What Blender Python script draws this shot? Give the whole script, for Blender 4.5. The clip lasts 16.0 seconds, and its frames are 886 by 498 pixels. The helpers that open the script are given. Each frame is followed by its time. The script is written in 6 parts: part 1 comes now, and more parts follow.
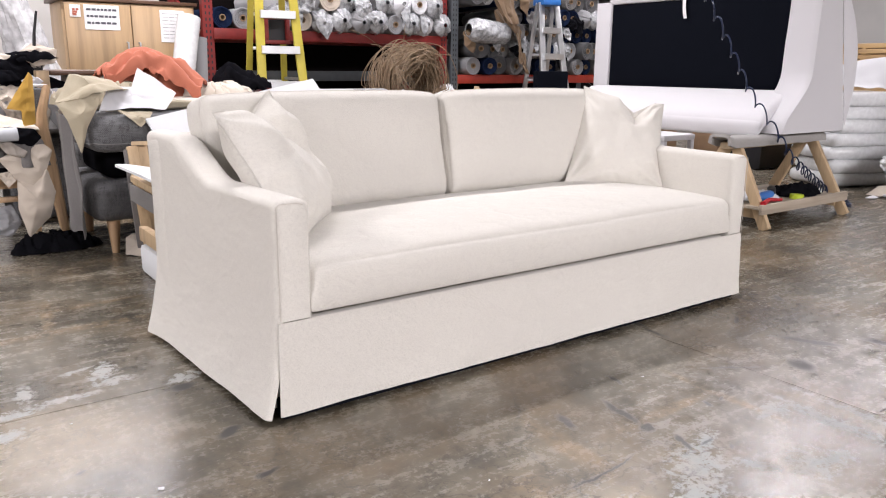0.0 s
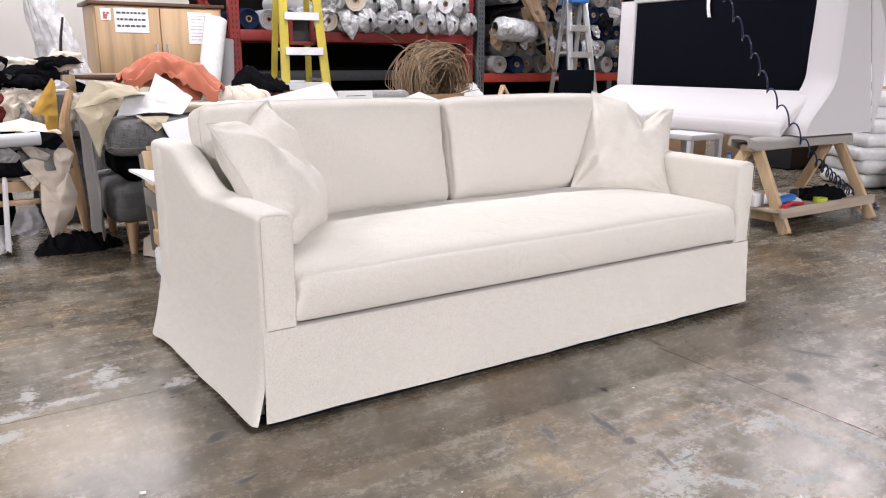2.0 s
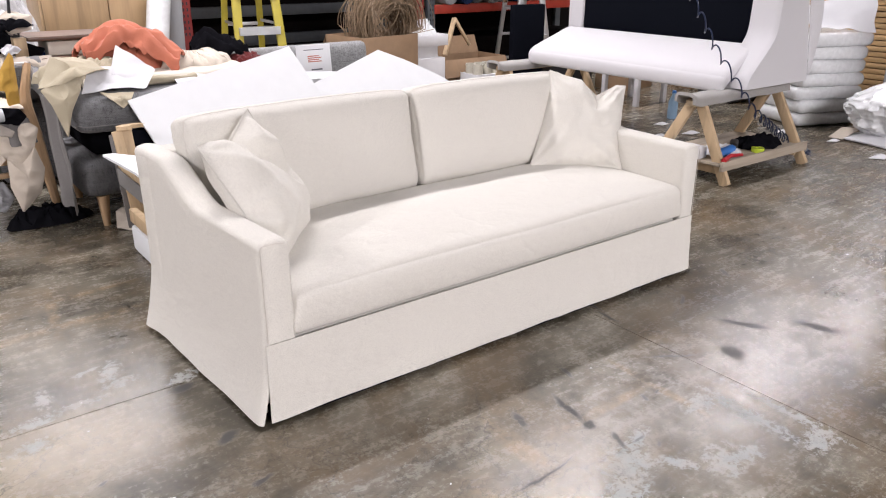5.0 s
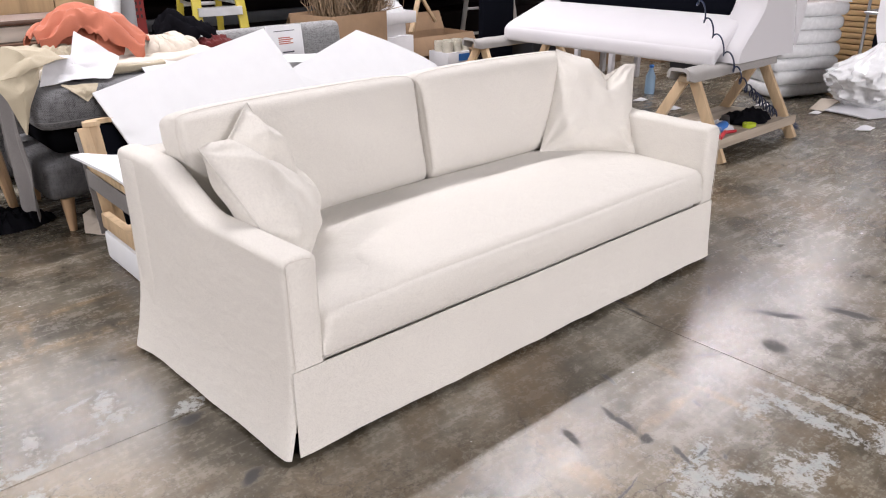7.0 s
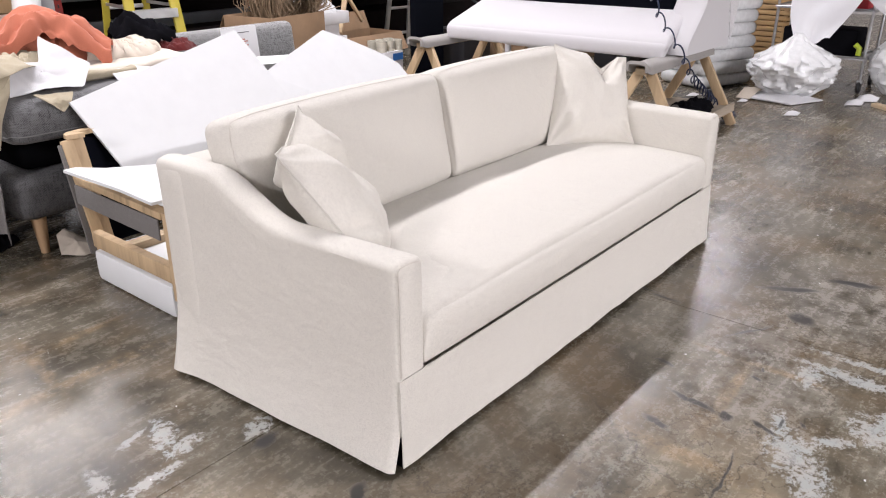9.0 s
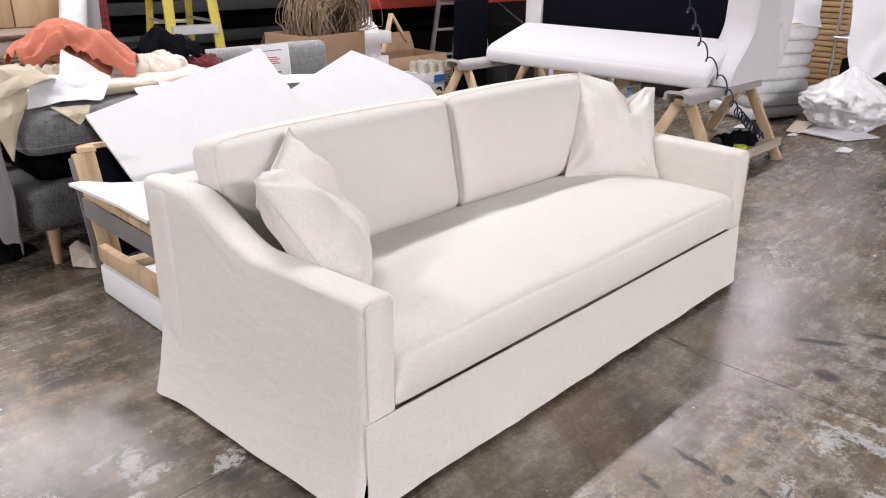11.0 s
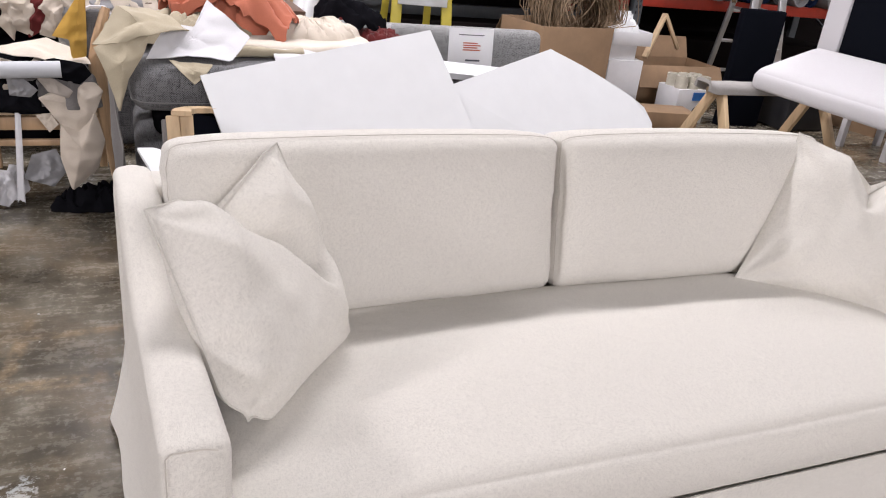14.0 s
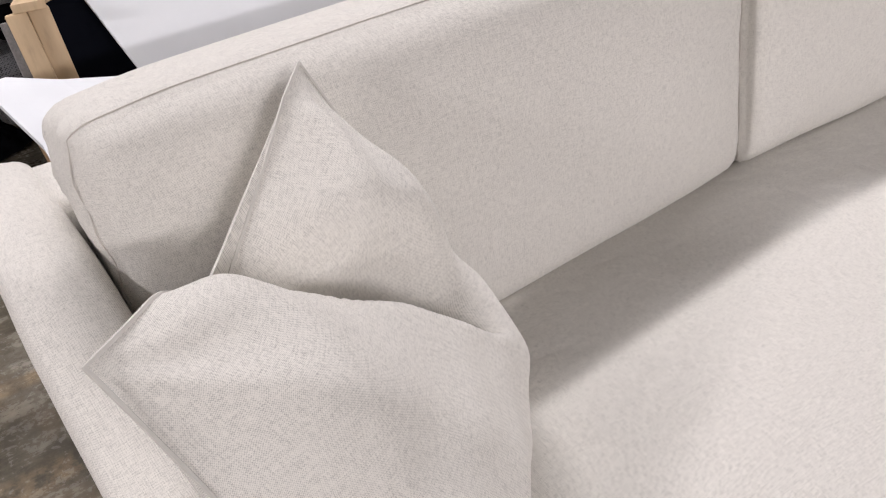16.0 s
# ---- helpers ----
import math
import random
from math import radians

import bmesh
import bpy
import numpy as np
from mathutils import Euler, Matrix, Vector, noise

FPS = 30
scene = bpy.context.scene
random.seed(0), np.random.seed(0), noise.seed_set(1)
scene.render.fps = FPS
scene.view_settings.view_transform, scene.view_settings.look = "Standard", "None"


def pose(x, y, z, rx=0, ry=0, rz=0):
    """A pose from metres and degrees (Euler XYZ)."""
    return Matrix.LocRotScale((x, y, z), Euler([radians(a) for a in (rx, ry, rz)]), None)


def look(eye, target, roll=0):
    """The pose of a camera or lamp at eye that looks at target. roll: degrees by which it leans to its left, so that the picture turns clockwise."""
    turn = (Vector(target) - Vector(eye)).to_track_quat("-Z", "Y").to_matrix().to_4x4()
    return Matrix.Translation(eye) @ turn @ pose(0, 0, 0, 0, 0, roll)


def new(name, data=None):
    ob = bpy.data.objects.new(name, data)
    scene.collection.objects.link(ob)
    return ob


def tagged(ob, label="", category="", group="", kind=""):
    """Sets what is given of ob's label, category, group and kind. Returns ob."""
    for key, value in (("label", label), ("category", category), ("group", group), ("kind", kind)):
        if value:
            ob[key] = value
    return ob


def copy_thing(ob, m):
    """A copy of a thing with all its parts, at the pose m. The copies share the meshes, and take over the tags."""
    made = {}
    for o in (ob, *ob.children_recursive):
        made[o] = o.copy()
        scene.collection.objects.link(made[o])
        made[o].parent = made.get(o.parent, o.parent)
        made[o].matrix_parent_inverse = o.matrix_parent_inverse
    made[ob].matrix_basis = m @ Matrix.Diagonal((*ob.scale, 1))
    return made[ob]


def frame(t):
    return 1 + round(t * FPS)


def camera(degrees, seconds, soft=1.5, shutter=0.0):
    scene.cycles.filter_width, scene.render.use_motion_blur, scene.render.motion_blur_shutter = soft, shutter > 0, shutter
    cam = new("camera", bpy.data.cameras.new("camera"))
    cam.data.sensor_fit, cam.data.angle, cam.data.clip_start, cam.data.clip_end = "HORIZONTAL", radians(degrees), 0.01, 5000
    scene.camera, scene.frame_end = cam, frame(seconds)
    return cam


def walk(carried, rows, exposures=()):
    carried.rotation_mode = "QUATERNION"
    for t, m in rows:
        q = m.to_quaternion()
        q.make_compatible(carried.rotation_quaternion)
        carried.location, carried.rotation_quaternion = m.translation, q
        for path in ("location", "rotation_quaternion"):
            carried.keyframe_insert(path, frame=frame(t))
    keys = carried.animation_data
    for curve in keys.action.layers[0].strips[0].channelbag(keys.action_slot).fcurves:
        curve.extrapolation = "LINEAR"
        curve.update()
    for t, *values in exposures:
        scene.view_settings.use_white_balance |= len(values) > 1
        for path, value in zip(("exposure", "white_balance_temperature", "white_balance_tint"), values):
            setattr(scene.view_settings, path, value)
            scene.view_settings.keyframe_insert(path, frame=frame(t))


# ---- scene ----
cam = camera(60.7, 16.0, 1.1)
PATH = [
    (0, (-0.762, -1.901, 1.007), (0.374, -0.323, 0.541), 0.5),
    (0.5, (-0.728, -1.94, 1.016), (0.371, -0.334, 0.553), 0.5),
    (1, (-0.7, -1.954, 1.022), (0.373, -0.33, 0.563), 0.4),
    (1.5, (-0.666, -1.974, 1.035), (0.389, -0.34, 0.572), 0.3),
    (2, (-0.633, -1.998, 1.061), (0.416, -0.365, 0.58), 0.2),
    (2.5, (-0.617, -2.016, 1.103), (0.428, -0.389, 0.593), 0.1),
    (3, (-0.609, -2.019, 1.221), (0.455, -0.427, 0.644), -0.2),
    (3.5, (-0.659, -2.035, 1.354), (0.428, -0.499, 0.678), -0.4),
    (4, (-0.74, -2.076, 1.445), (0.343, -0.564, 0.71), -0.5),
    (4.2, (-0.764, -2.091, 1.467), (0.323, -0.578, 0.74), -0.5),
    (6.5, (-0.811, -1.778, 1.47), (0.383, -0.367, 0.706), 0.3),
    (7, (-0.84, -1.657, 1.462), (0.37, -0.27, 0.679), -0.5),
    (7.5, (-0.901, -1.494, 1.464), (0.339, -0.141, 0.668), -1.2),
    (8, (-1.013, -1.362, 1.448), (0.286, -0.069, 0.646), -1.8),
    (8.2, (-1.079, -1.304, 1.445), (0.263, -0.057, 0.644), -2.1),
    (10.3, (-1.282, -1.186, 1.453), (0.166, -0.043, 0.682), 0.5),
    (10.5, (-1.23, -1.196, 1.453), (0.194, -0.01, 0.702), 0.5),
    (11, (-1.005, -1.277, 1.445), (0.333, 0.015, 0.709), 0.6),
    (11.5, (-0.783, -1.314, 1.443), (0.486, 0.04, 0.698), 1.1),
    (12, (-0.502, -1.305, 1.448), (0.699, 0.106, 0.697), 2.8),
    (12.5, (-0.292, -1.336, 1.456), (0.788, 0.161, 0.686), 3.9),
    (13, (-0.117, -1.4, 1.474), (0.816, 0.187, 0.694), 6.1),
    (13.5, (-0.015, -1.284, 1.446), (0.809, 0.362, 0.663), 7.6),
    (14, (0.032, -0.99, 1.441), (0.775, 0.682, 0.632), 6.5),
    (14.5, (0.051, -0.699, 1.408), (0.73, 0.951, 0.506), 2.9),
    (15, (0.065, -0.416, 1.371), (0.713, 1.146, 0.303), -2.1),
    (15.5, (0.053, -0.142, 1.311), (0.794, 1.302, 0.142), -3.6),
    (16, (0.067, -0.0, 1.25), (0.889, 1.331, 0.005), -3.8),
]
EXPOSURES = [(0.0, -0.06), (6.5, -0.1), (12.0, -0.15), (14.5, -0.38), (16.0, -0.5)]
walk(cam, [(t, look(eye, target, roll)) for t, eye, target, roll in PATH], EXPOSURES)

# ---- world and lamps ----
world = bpy.data.worlds.new("world")
scene.world = world
world.use_nodes = True
world.node_tree.nodes["Background"].inputs[0].default_value = (0.9, 0.95, 1.0, 1)
world.node_tree.nodes["Background"].inputs[1].default_value = 0.15

CEIL = 5.2
LAMPS = [  # x, y, length along x, width, watts
    (-2.9, 3.4, 2.4, 0.22, 130),
    (1.2, 3.45, 2.6, 0.22, 275),
    (5.3, 3.4, 2.6, 0.22, 165),
    (9.4, 3.4, 2.6, 0.22, 170),
    (12.6, 3.4, 1.8, 0.22, 95),
    (1.3, 8.3, 3.4, 0.34, 180),
    # the last three are unseen fill, added to brighten the sofa's front and left arm
    (-9.2, -0.8, 2.4, 0.5, 1250),
    (0.5, -10.5, 4.2, 0.5, 2150),
    (6.5, -10.5, 3.2, 0.5, 700),
]


# ---- small builders ----
def finish(bm, name, material, smooth=True):
    me = bpy.data.meshes.new(name)
    bm.normal_update()
    bm.to_mesh(me)
    bm.free()
    if material:
        me.materials.append(material)
    if smooth:
        me.shade_smooth()
        me.set_sharp_from_angle(angle=radians(38))
    return me


def part(name, bm, material, parent, label="", smooth=True):
    """One mesh object under a thing or under a part."""
    ob = new(name, finish(bm, name, material, smooth))
    ob.parent = parent
    if label:
        tagged(ob, label)
    return ob


def thing(name, label, category, at=(0, 0, 0), turn=0, group="", kind=""):
    ob = new(name)
    ob.empty_display_size = 0.1
    ob.matrix_basis = pose(*at, 0, 0, turn)
    return tagged(ob, label, category, group, kind)


def solid(name, bm, material, label, category, at=(0, 0, 0), turn=0, group="", kind="", smooth=True):
    """A thing made of one mesh."""
    ob = new(name, finish(bm, name, material, smooth))
    ob.matrix_basis = pose(*at, 0, 0, turn)
    return tagged(ob, label, category, group, kind)


def box(bm, lo, hi, r=0.0, m=None, seg=2):
    c = [(a + b) / 2 for a, b in zip(lo, hi)]
    d = [abs(b - a) for a, b in zip(lo, hi)]
    mm = (m or Matrix()) @ Matrix.Translation(c) @ Matrix.Diagonal((*d, 1))
    made = bmesh.ops.create_cube(bm, size=1, matrix=mm)
    if r:
        edges = list({e for v in made["verts"] for e in v.link_edges})
        bmesh.ops.bevel(bm, geom=edges, offset=min(r, min(d) * 0.45), segments=seg, affect="EDGES", profile=0.5)
    return bm


def beam(bm, p, q, w, h, r=0.0, up=(0, 0, 1)):
    """A bar of section w x h from p to q."""
    p, q = Vector(p), Vector(q)
    d = (q - p)
    z = d.normalized()
    x = Vector(up).cross(z)
    if x.length < 1e-4:
        x = Vector((1, 0, 0))
    x.normalize()
    y = z.cross(x)
    m = Matrix((x, y, z)).transposed().to_4x4()
    m.translation = (p + q) / 2
    return box(bm, (-w / 2, -h / 2, -d.length / 2), (w / 2, h / 2, d.length / 2), r, m)


def tube(bm, pts, r, n=8, closed=False, ends=True):
    pts = [Vector(p) for p in pts]
    k = len(pts)
    rad = r if callable(r) else (lambda s: r)
    rings, side = [], None
    for i, p in enumerate(pts):
        a = pts[(i - 1) % k] if closed or i else p
        b = pts[(i + 1) % k] if closed or i < k - 1 else p
        t = (b - a).normalized()
        if side is None:
            side = t.orthogonal().normalized()
        side = (side - t * side.dot(t)).normalized()
        up = t.cross(side)
        rr = rad(i / max(1, k - 1))
        rings.append([bm.verts.new(p + rr * (math.cos(6.28319 * j / n) * side + math.sin(6.28319 * j / n) * up)) for j in range(n)])
    for i in range(k if closed else k - 1):
        a, b = rings[i], rings[(i + 1) % k]
        for j in range(n):
            bm.faces.new((a[j], a[(j + 1) % n], b[(j + 1) % n], b[j]))
    if not closed and ends:
        bm.faces.new(rings[0][::-1])
        bm.faces.new(rings[-1])
    return bm


def lathe(bm, profile, n=20, m=None):
    """A turned body: profile of (radius, height) from bottom to top."""
    m = m or Matrix()
    rings = []
    for r, z in profile:
        if r < 1e-5:
            rings.append([bm.verts.new(m @ Vector((0, 0, z)))])
        else:
            rings.append([bm.verts.new(m @ Vector((r * math.cos(6.28319 * j / n), r * math.sin(6.28319 * j / n), z))) for j in range(n)])
    for a, b in zip(rings, rings[1:]):
        for j in range(n):
            f = [a[j % len(a)], a[(j + 1) % len(a)], b[(j + 1) % len(b)], b[j % len(b)]]
            f = list(dict.fromkeys(f))
            if len(f) > 2:
                bm.faces.new(f)
    return bm


def spread(n, edge=0.25):
    """n steps from -1 to 1, closer together towards both ends."""
    return [math.copysign(1 - (1 - abs(s)) ** (1 + edge * 2.5), s) if s else 0.0 for s in [2 * i / n - 1 for i in range(n + 1)]]


def rbox(bm, half, r, n=(12, 12, 4), shape=None, edge=0.25, m=None):
    """A padded box, rounded by r, on a grid; shape(p, u) moves a point p with its unit place u. UVs are metres along the cloth."""
    uv = bm.loops.layers.uv.verify()
    axes = [spread(k, edge) for k in n]
    seen = {}

    def vert(i, j, k):
        key = (i, j, k)
        if key not in seen:
            u = Vector((axes[0][i], axes[1][j], axes[2][k]))
            p = Vector([u[a] * half[a] for a in range(3)])
            q = Vector([max(-half[a] + r, min(half[a] - r, p[a])) for a in range(3)])
            d = p - q
            if d.length > 1e-9:
                p = q + d.normalized() * r
            if shape:
                p = shape(p, u)
            if m:
                p = m @ p
            seen[key] = (bm.verts.new(p), u)
        return seen[key]

    for a in range(3):
        b, c = (a + 1) % 3, (a + 2) % 3
        for end in (0, n[a]):
            for i in range(n[b]):
                for j in range(n[c]):
                    quad = []
                    for di, dj in ((0, 0), (1, 0), (1, 1), (0, 1)):
                        key = [0, 0, 0]
                        key[a], key[b], key[c] = end, i + di, j + dj
                        quad.append(vert(*key))
                    if end == 0:
                        quad.reverse()
                    f = bm.faces.new([v for v, _ in quad])
                    for loop, (_, u) in zip(f.loops, quad):
                        p, q = u[b] * half[b], u[c] * half[c]
                        loop[uv].uv = (p, q) if b < c else (q, p)
    return bm


def sheet(bm, f, nu, nv, thick=0.003, size=(1, 1)):
    """A cloth, board or paper: f(u, v) gives its points for u, v in 0 to 1; it is thick metres thick."""
    uv = bm.loops.layers.uv.verify()
    pts = [[Vector(f(i / nu, j / nv)) for j in range(nv + 1)] for i in range(nu + 1)]

    def normal(i, j):
        du = pts[min(i + 1, nu)][j] - pts[max(i - 1, 0)][j]
        dv = pts[i][min(j + 1, nv)] - pts[i][max(j - 1, 0)]
        c = du.cross(dv)
        return c.normalized() if c.length > 1e-12 else Vector((0, 0, 1))

    top = [[bm.verts.new(pts[i][j] + normal(i, j) * thick / 2) for j in range(nv + 1)] for i in range(nu + 1)]
    low = [[bm.verts.new(pts[i][j] - normal(i, j) * thick / 2) for j in range(nv + 1)] for i in range(nu + 1)]

    def face(q, ids):
        fc = bm.faces.new(q)
        for loop, (i, j) in zip(fc.loops, ids):
            loop[uv].uv = (i / nu * size[0], j / nv * size[1])

    for i in range(nu):
        for j in range(nv):
            ids = ((i, j), (i + 1, j), (i + 1, j + 1), (i, j + 1))
            face([top[a][b] for a, b in ids], ids)
            face([low[a][b] for a, b in ids[::-1]], ids[::-1])
    rim = [(i, 0) for i in range(nu)] + [(nu, j) for j in range(nv)] + [(i, nv) for i in range(nu, 0, -1)] + [(0, j) for j in range(nv, 0, -1)]
    for a, b in zip(rim, rim[1:] + rim[:1]):
        face([top[a[0]][a[1]], low[a[0]][a[1]], low[b[0]][b[1]], top[b[0]][b[1]]], (a, a, b, b))
    return bm


def smooth01(x):
    x = max(0.0, min(1.0, x))
    return x * x * (3 - 2 * x)


def fold_noise(x, y, seed, scale):
    return noise.noise(Vector((x * scale, y * scale, seed * 7.31)))


# ---- materials ----
def principled(name, rough=0.6, metal=0.0, color=(0.5, 0.5, 0.5)):
    m = bpy.data.materials.new(name)
    m.use_nodes = True
    nt = m.node_tree
    b = nt.nodes["Principled BSDF"]
    b.inputs["Roughness"].default_value = rough
    b.inputs["Metallic"].default_value = metal
    b.inputs["Base Color"].default_value = (*color, 1)
    return m, nt, b


def node(nt, kind, **inputs):
    n = nt.nodes.new(kind)
    for k, v in inputs.items():
        n.inputs[k.replace("_", " ")].default_value = v
    return n


def coords(nt, kind="Object", scale=(1, 1, 1), turn=(0, 0, 0)):
    tc = nt.nodes.new("ShaderNodeTexCoord")
    mp = nt.nodes.new("ShaderNodeMapping")
    mp.inputs["Scale"].default_value = scale
    mp.inputs["Rotation"].default_value = turn
    nt.links.new(tc.outputs[kind], mp.inputs["Vector"])
    return mp.outputs[0]


def noisy(nt, vec, scale, detail=3.0, rough=0.55):
    n = node(nt, "ShaderNodeTexNoise", Scale=scale, Detail=detail, Roughness=rough)
    nt.links.new(vec, n.inputs["Vector"])
    return n.outputs["Fac"]


def ramp(nt, fac, stops):
    r = nt.nodes.new("ShaderNodeValToRGB")
    el = r.color_ramp.elements
    while len(el) < len(stops):
        el.new(0.5)
    for e, (p, c) in zip(el, stops):
        e.position = p
        e.color = (*c, 1) if len(c) == 3 else c
    nt.links.new(fac, r.inputs[0])
    return r.outputs[0]


def mix(nt, fac, a, b, kind="MIX"):
    n = nt.nodes.new("ShaderNodeMix")
    n.data_type, n.blend_type = "RGBA", kind
    for sock, val in ((n.inputs[0], fac), (n.inputs[6], a), (n.inputs[7], b)):
        if hasattr(val, "links"):
            nt.links.new(val, sock)
        elif isinstance(val, (int, float)):
            sock.default_value = val
        else:
            sock.default_value = (*val, 1)
    return n.outputs[2]


def calc(nt, op, a, b=0.0, clamp=False):
    n = nt.nodes.new("ShaderNodeMath")
    n.operation, n.use_clamp = op, clamp
    for sock, val in zip(n.inputs, (a, b)):
        if hasattr(val, "links"):
            nt.links.new(val, sock)
        else:
            sock.default_value = val
    return n.outputs[0]


def bump(nt, b, height, strength=0.3, dist=0.002):
    n = node(nt, "ShaderNodeBump", Strength=strength, Distance=dist)
    nt.links.new(height, n.inputs["Height"])
    nt.links.new(n.outputs[0], b.inputs["Normal"])
    return n


def linen(name, color, threads=520, contrast=0.3, kind="UV", soft=0.6, crumple=0.0):
    """Woven cloth: crossing threads with slubs, seen along both ways of the cloth."""
    m, nt, b = principled(name, 0.92)
    t = threads
    vec = coords(nt, kind, (1, 1, 1))
    sep = nt.nodes.new("ShaderNodeSeparateXYZ")
    nt.links.new(vec, sep.inputs[0])
    wander = noisy(nt, coords(nt, kind, (55, 55, 55)), 1.0, 2)
    over = calc(nt, "SINE", calc(nt, "ADD", calc(nt, "MULTIPLY", sep.outputs[0], 6.2832 * 0.62 * t), calc(nt, "MULTIPLY", wander, 5.0)))
    under = calc(nt, "SINE", calc(nt, "ADD", calc(nt, "MULTIPLY", sep.outputs[1], 6.2832 * 0.62 * t), calc(nt, "MULTIPLY", wander, -4.5)))
    knit = calc(nt, "ADD", 0.5, calc(nt, "MULTIPLY", calc(nt, "MULTIPLY", over, under), 0.5))
    warp = noisy(nt, coords(nt, kind, (t * 0.95, t * 0.11, t)), 1.0, 2, 0.65)
    weft = noisy(nt, coords(nt, kind, (t * 0.11, t * 0.95, t)), 1.0, 2, 0.65)
    grain = noisy(nt, coords(nt, kind, (t * 0.85, t * 0.85, t * 0.85)), 1.0, 2, 0.7)
    slub = calc(nt, "ADD", noisy(nt, coords(nt, kind, (t * 0.3, t * 0.025, t)), 1.0, 2, 0.6), noisy(nt, coords(nt, kind, (t * 0.025, t * 0.3, t)), 1.0, 2, 0.6))
    cloth = calc(nt, "ADD", calc(nt, "MULTIPLY", calc(nt, "ADD", calc(nt, "MULTIPLY", calc(nt, "ADD", warp, weft), 0.8), calc(nt, "MULTIPLY", slub, 0.2)), 0.31), calc(nt, "ADD", calc(nt, "MULTIPLY", knit, 0.16), calc(nt, "MULTIPLY", grain, 0.22)))
    wide = noisy(nt, coords(nt, kind, (2.2, 3.1, 2.2)), 1.0, 4, 0.6)
    dark = tuple(c * (1 - contrast) for c in color)
    light = tuple(min(0.93, c * (1 + contrast * 0.28)) for c in color)
    col = ramp(nt, cloth, [(0.41, dark), (0.5, color), (0.59, light)])
    col = mix(nt, calc(nt, "MULTIPLY", ramp(nt, wide, [(0.35, (0, 0, 0)), (0.7, (1, 1, 1))]), 0.07), col, tuple(c * 0.82 for c in color))
    nt.links.new(col, b.inputs["Base Color"])
    b.inputs["Sheen Weight"].default_value = 0.12
    b.inputs["Sheen Roughness"].default_value = 0.5
    b.inputs["Specular IOR Level"].default_value = 0.15
    n = bump(nt, b, cloth, soft, 0.0009)
    if crumple:
        # soft creases that washing and handling have left
        slack = noisy(nt, coords(nt, kind, (5.0, 8.0, 5.0)), 1.0, 3, 0.5)
        crease = calc(nt, "ABSOLUTE", calc(nt, "SUBTRACT", noisy(nt, coords(nt, kind, (3.2, 4.6, 3.2), (0, 0, 0.6)), 1.0, 3, 0.5), 0.5))
        fold = calc(nt, "SUBTRACT", slack, calc(nt, "MULTIPLY", ramp(nt, crease, [(0.0, (1, 1, 1)), (0.05, (0, 0, 0))]), 0.1))
        big = node(nt, "ShaderNodeBump", Strength=crumple, Distance=0.02)
        nt.links.new(fold, big.inputs["Height"])
        nt.links.new(big.outputs[0], n.inputs["Normal"])
    return m


def plain(name, color, rough=0.6, metal=0.0, vary=0.12, scale=9.0, grain=120.0, rise=0.15, spec=None, coat=0.0):
    """A painted, moulded or cast surface with soft stains and a fine grain."""
    m, nt, b = principled(name, rough, metal)
    vec = coords(nt)
    big = noisy(nt, vec, scale, 4)
    fine = noisy(nt, vec, grain, 3)
    lo, hi = tuple(c * (1 - vary) for c in color), tuple(min(0.95, c * (1 + vary * 0.6)) for c in color)
    col = mix(nt, ramp(nt, big, [(0.3, (0, 0, 0)), (0.7, (1, 1, 1))]), lo, hi)
    col = mix(nt, calc(nt, "MULTIPLY", fine, 0.25), col, tuple(c * 0.75 for c in color))
    nt.links.new(col, b.inputs["Base Color"])
    nt.links.new(calc(nt, "ADD", calc(nt, "MULTIPLY", big, 0.2), rough - 0.1), b.inputs["Roughness"])
    if spec is not None:
        b.inputs["Specular IOR Level"].default_value = spec
    b.inputs["Coat Weight"].default_value = coat
    bump(nt, b, fine, rise, 0.001)
    return m


def timber(name, color, scale=1.0, along=0, rough=0.6, contrast=0.45):
    m, nt, b = principled(name, rough)
    s = [14 * scale] * 3
    s[along] = 0.9 * scale
    vec = coords(nt, "Object", tuple(s))
    g = noisy(nt, vec, 1.3, 5, 0.6)
    fine = noisy(nt, vec, 9.0, 3)
    oi = nt.nodes.new("ShaderNodeObjectInfo")
    col = ramp(nt, g, [(0.3, tuple(c * (1 - contrast) for c in color)), (0.5, color), (0.75, tuple(min(0.9, c * 1.18) for c in color))])
    col = mix(nt, calc(nt, "MULTIPLY", fine, 0.35), col, tuple(c * 0.7 for c in color))
    col = mix(nt, calc(nt, "MULTIPLY", oi.outputs["Random"], 0.3), col, tuple(c * 0.72 for c in color))
    nt.links.new(col, b.inputs["Base Color"])
    bump(nt, b, fine, 0.25, 0.001)
    return m


def cloth(name, color, scale=260, vary=0.25):
    """Loose cloth with no marked weave."""
    m, nt, b = principled(name, 0.95)
    vec = coords(nt)
    fine = noisy(nt, vec, scale, 3)
    big = noisy(nt, vec, 7, 4)
    col = mix(nt, fine, tuple(c * (1 - vary) for c in color), tuple(min(0.92, c * (1 + vary * 0.4)) for c in color))
    col = mix(nt, calc(nt, "MULTIPLY", big, 0.3), col, tuple(c * 0.75 for c in color))
    nt.links.new(col, b.inputs["Base Color"])
    b.inputs["Sheen Weight"].default_value = 0.15 if max(color) > 0.05 else 0.0
    b.inputs["Specular IOR Level"].default_value = 0.12 if max(color) > 0.05 else 0.02
    bump(nt, b, fine, 0.35, 0.0015)
    return m


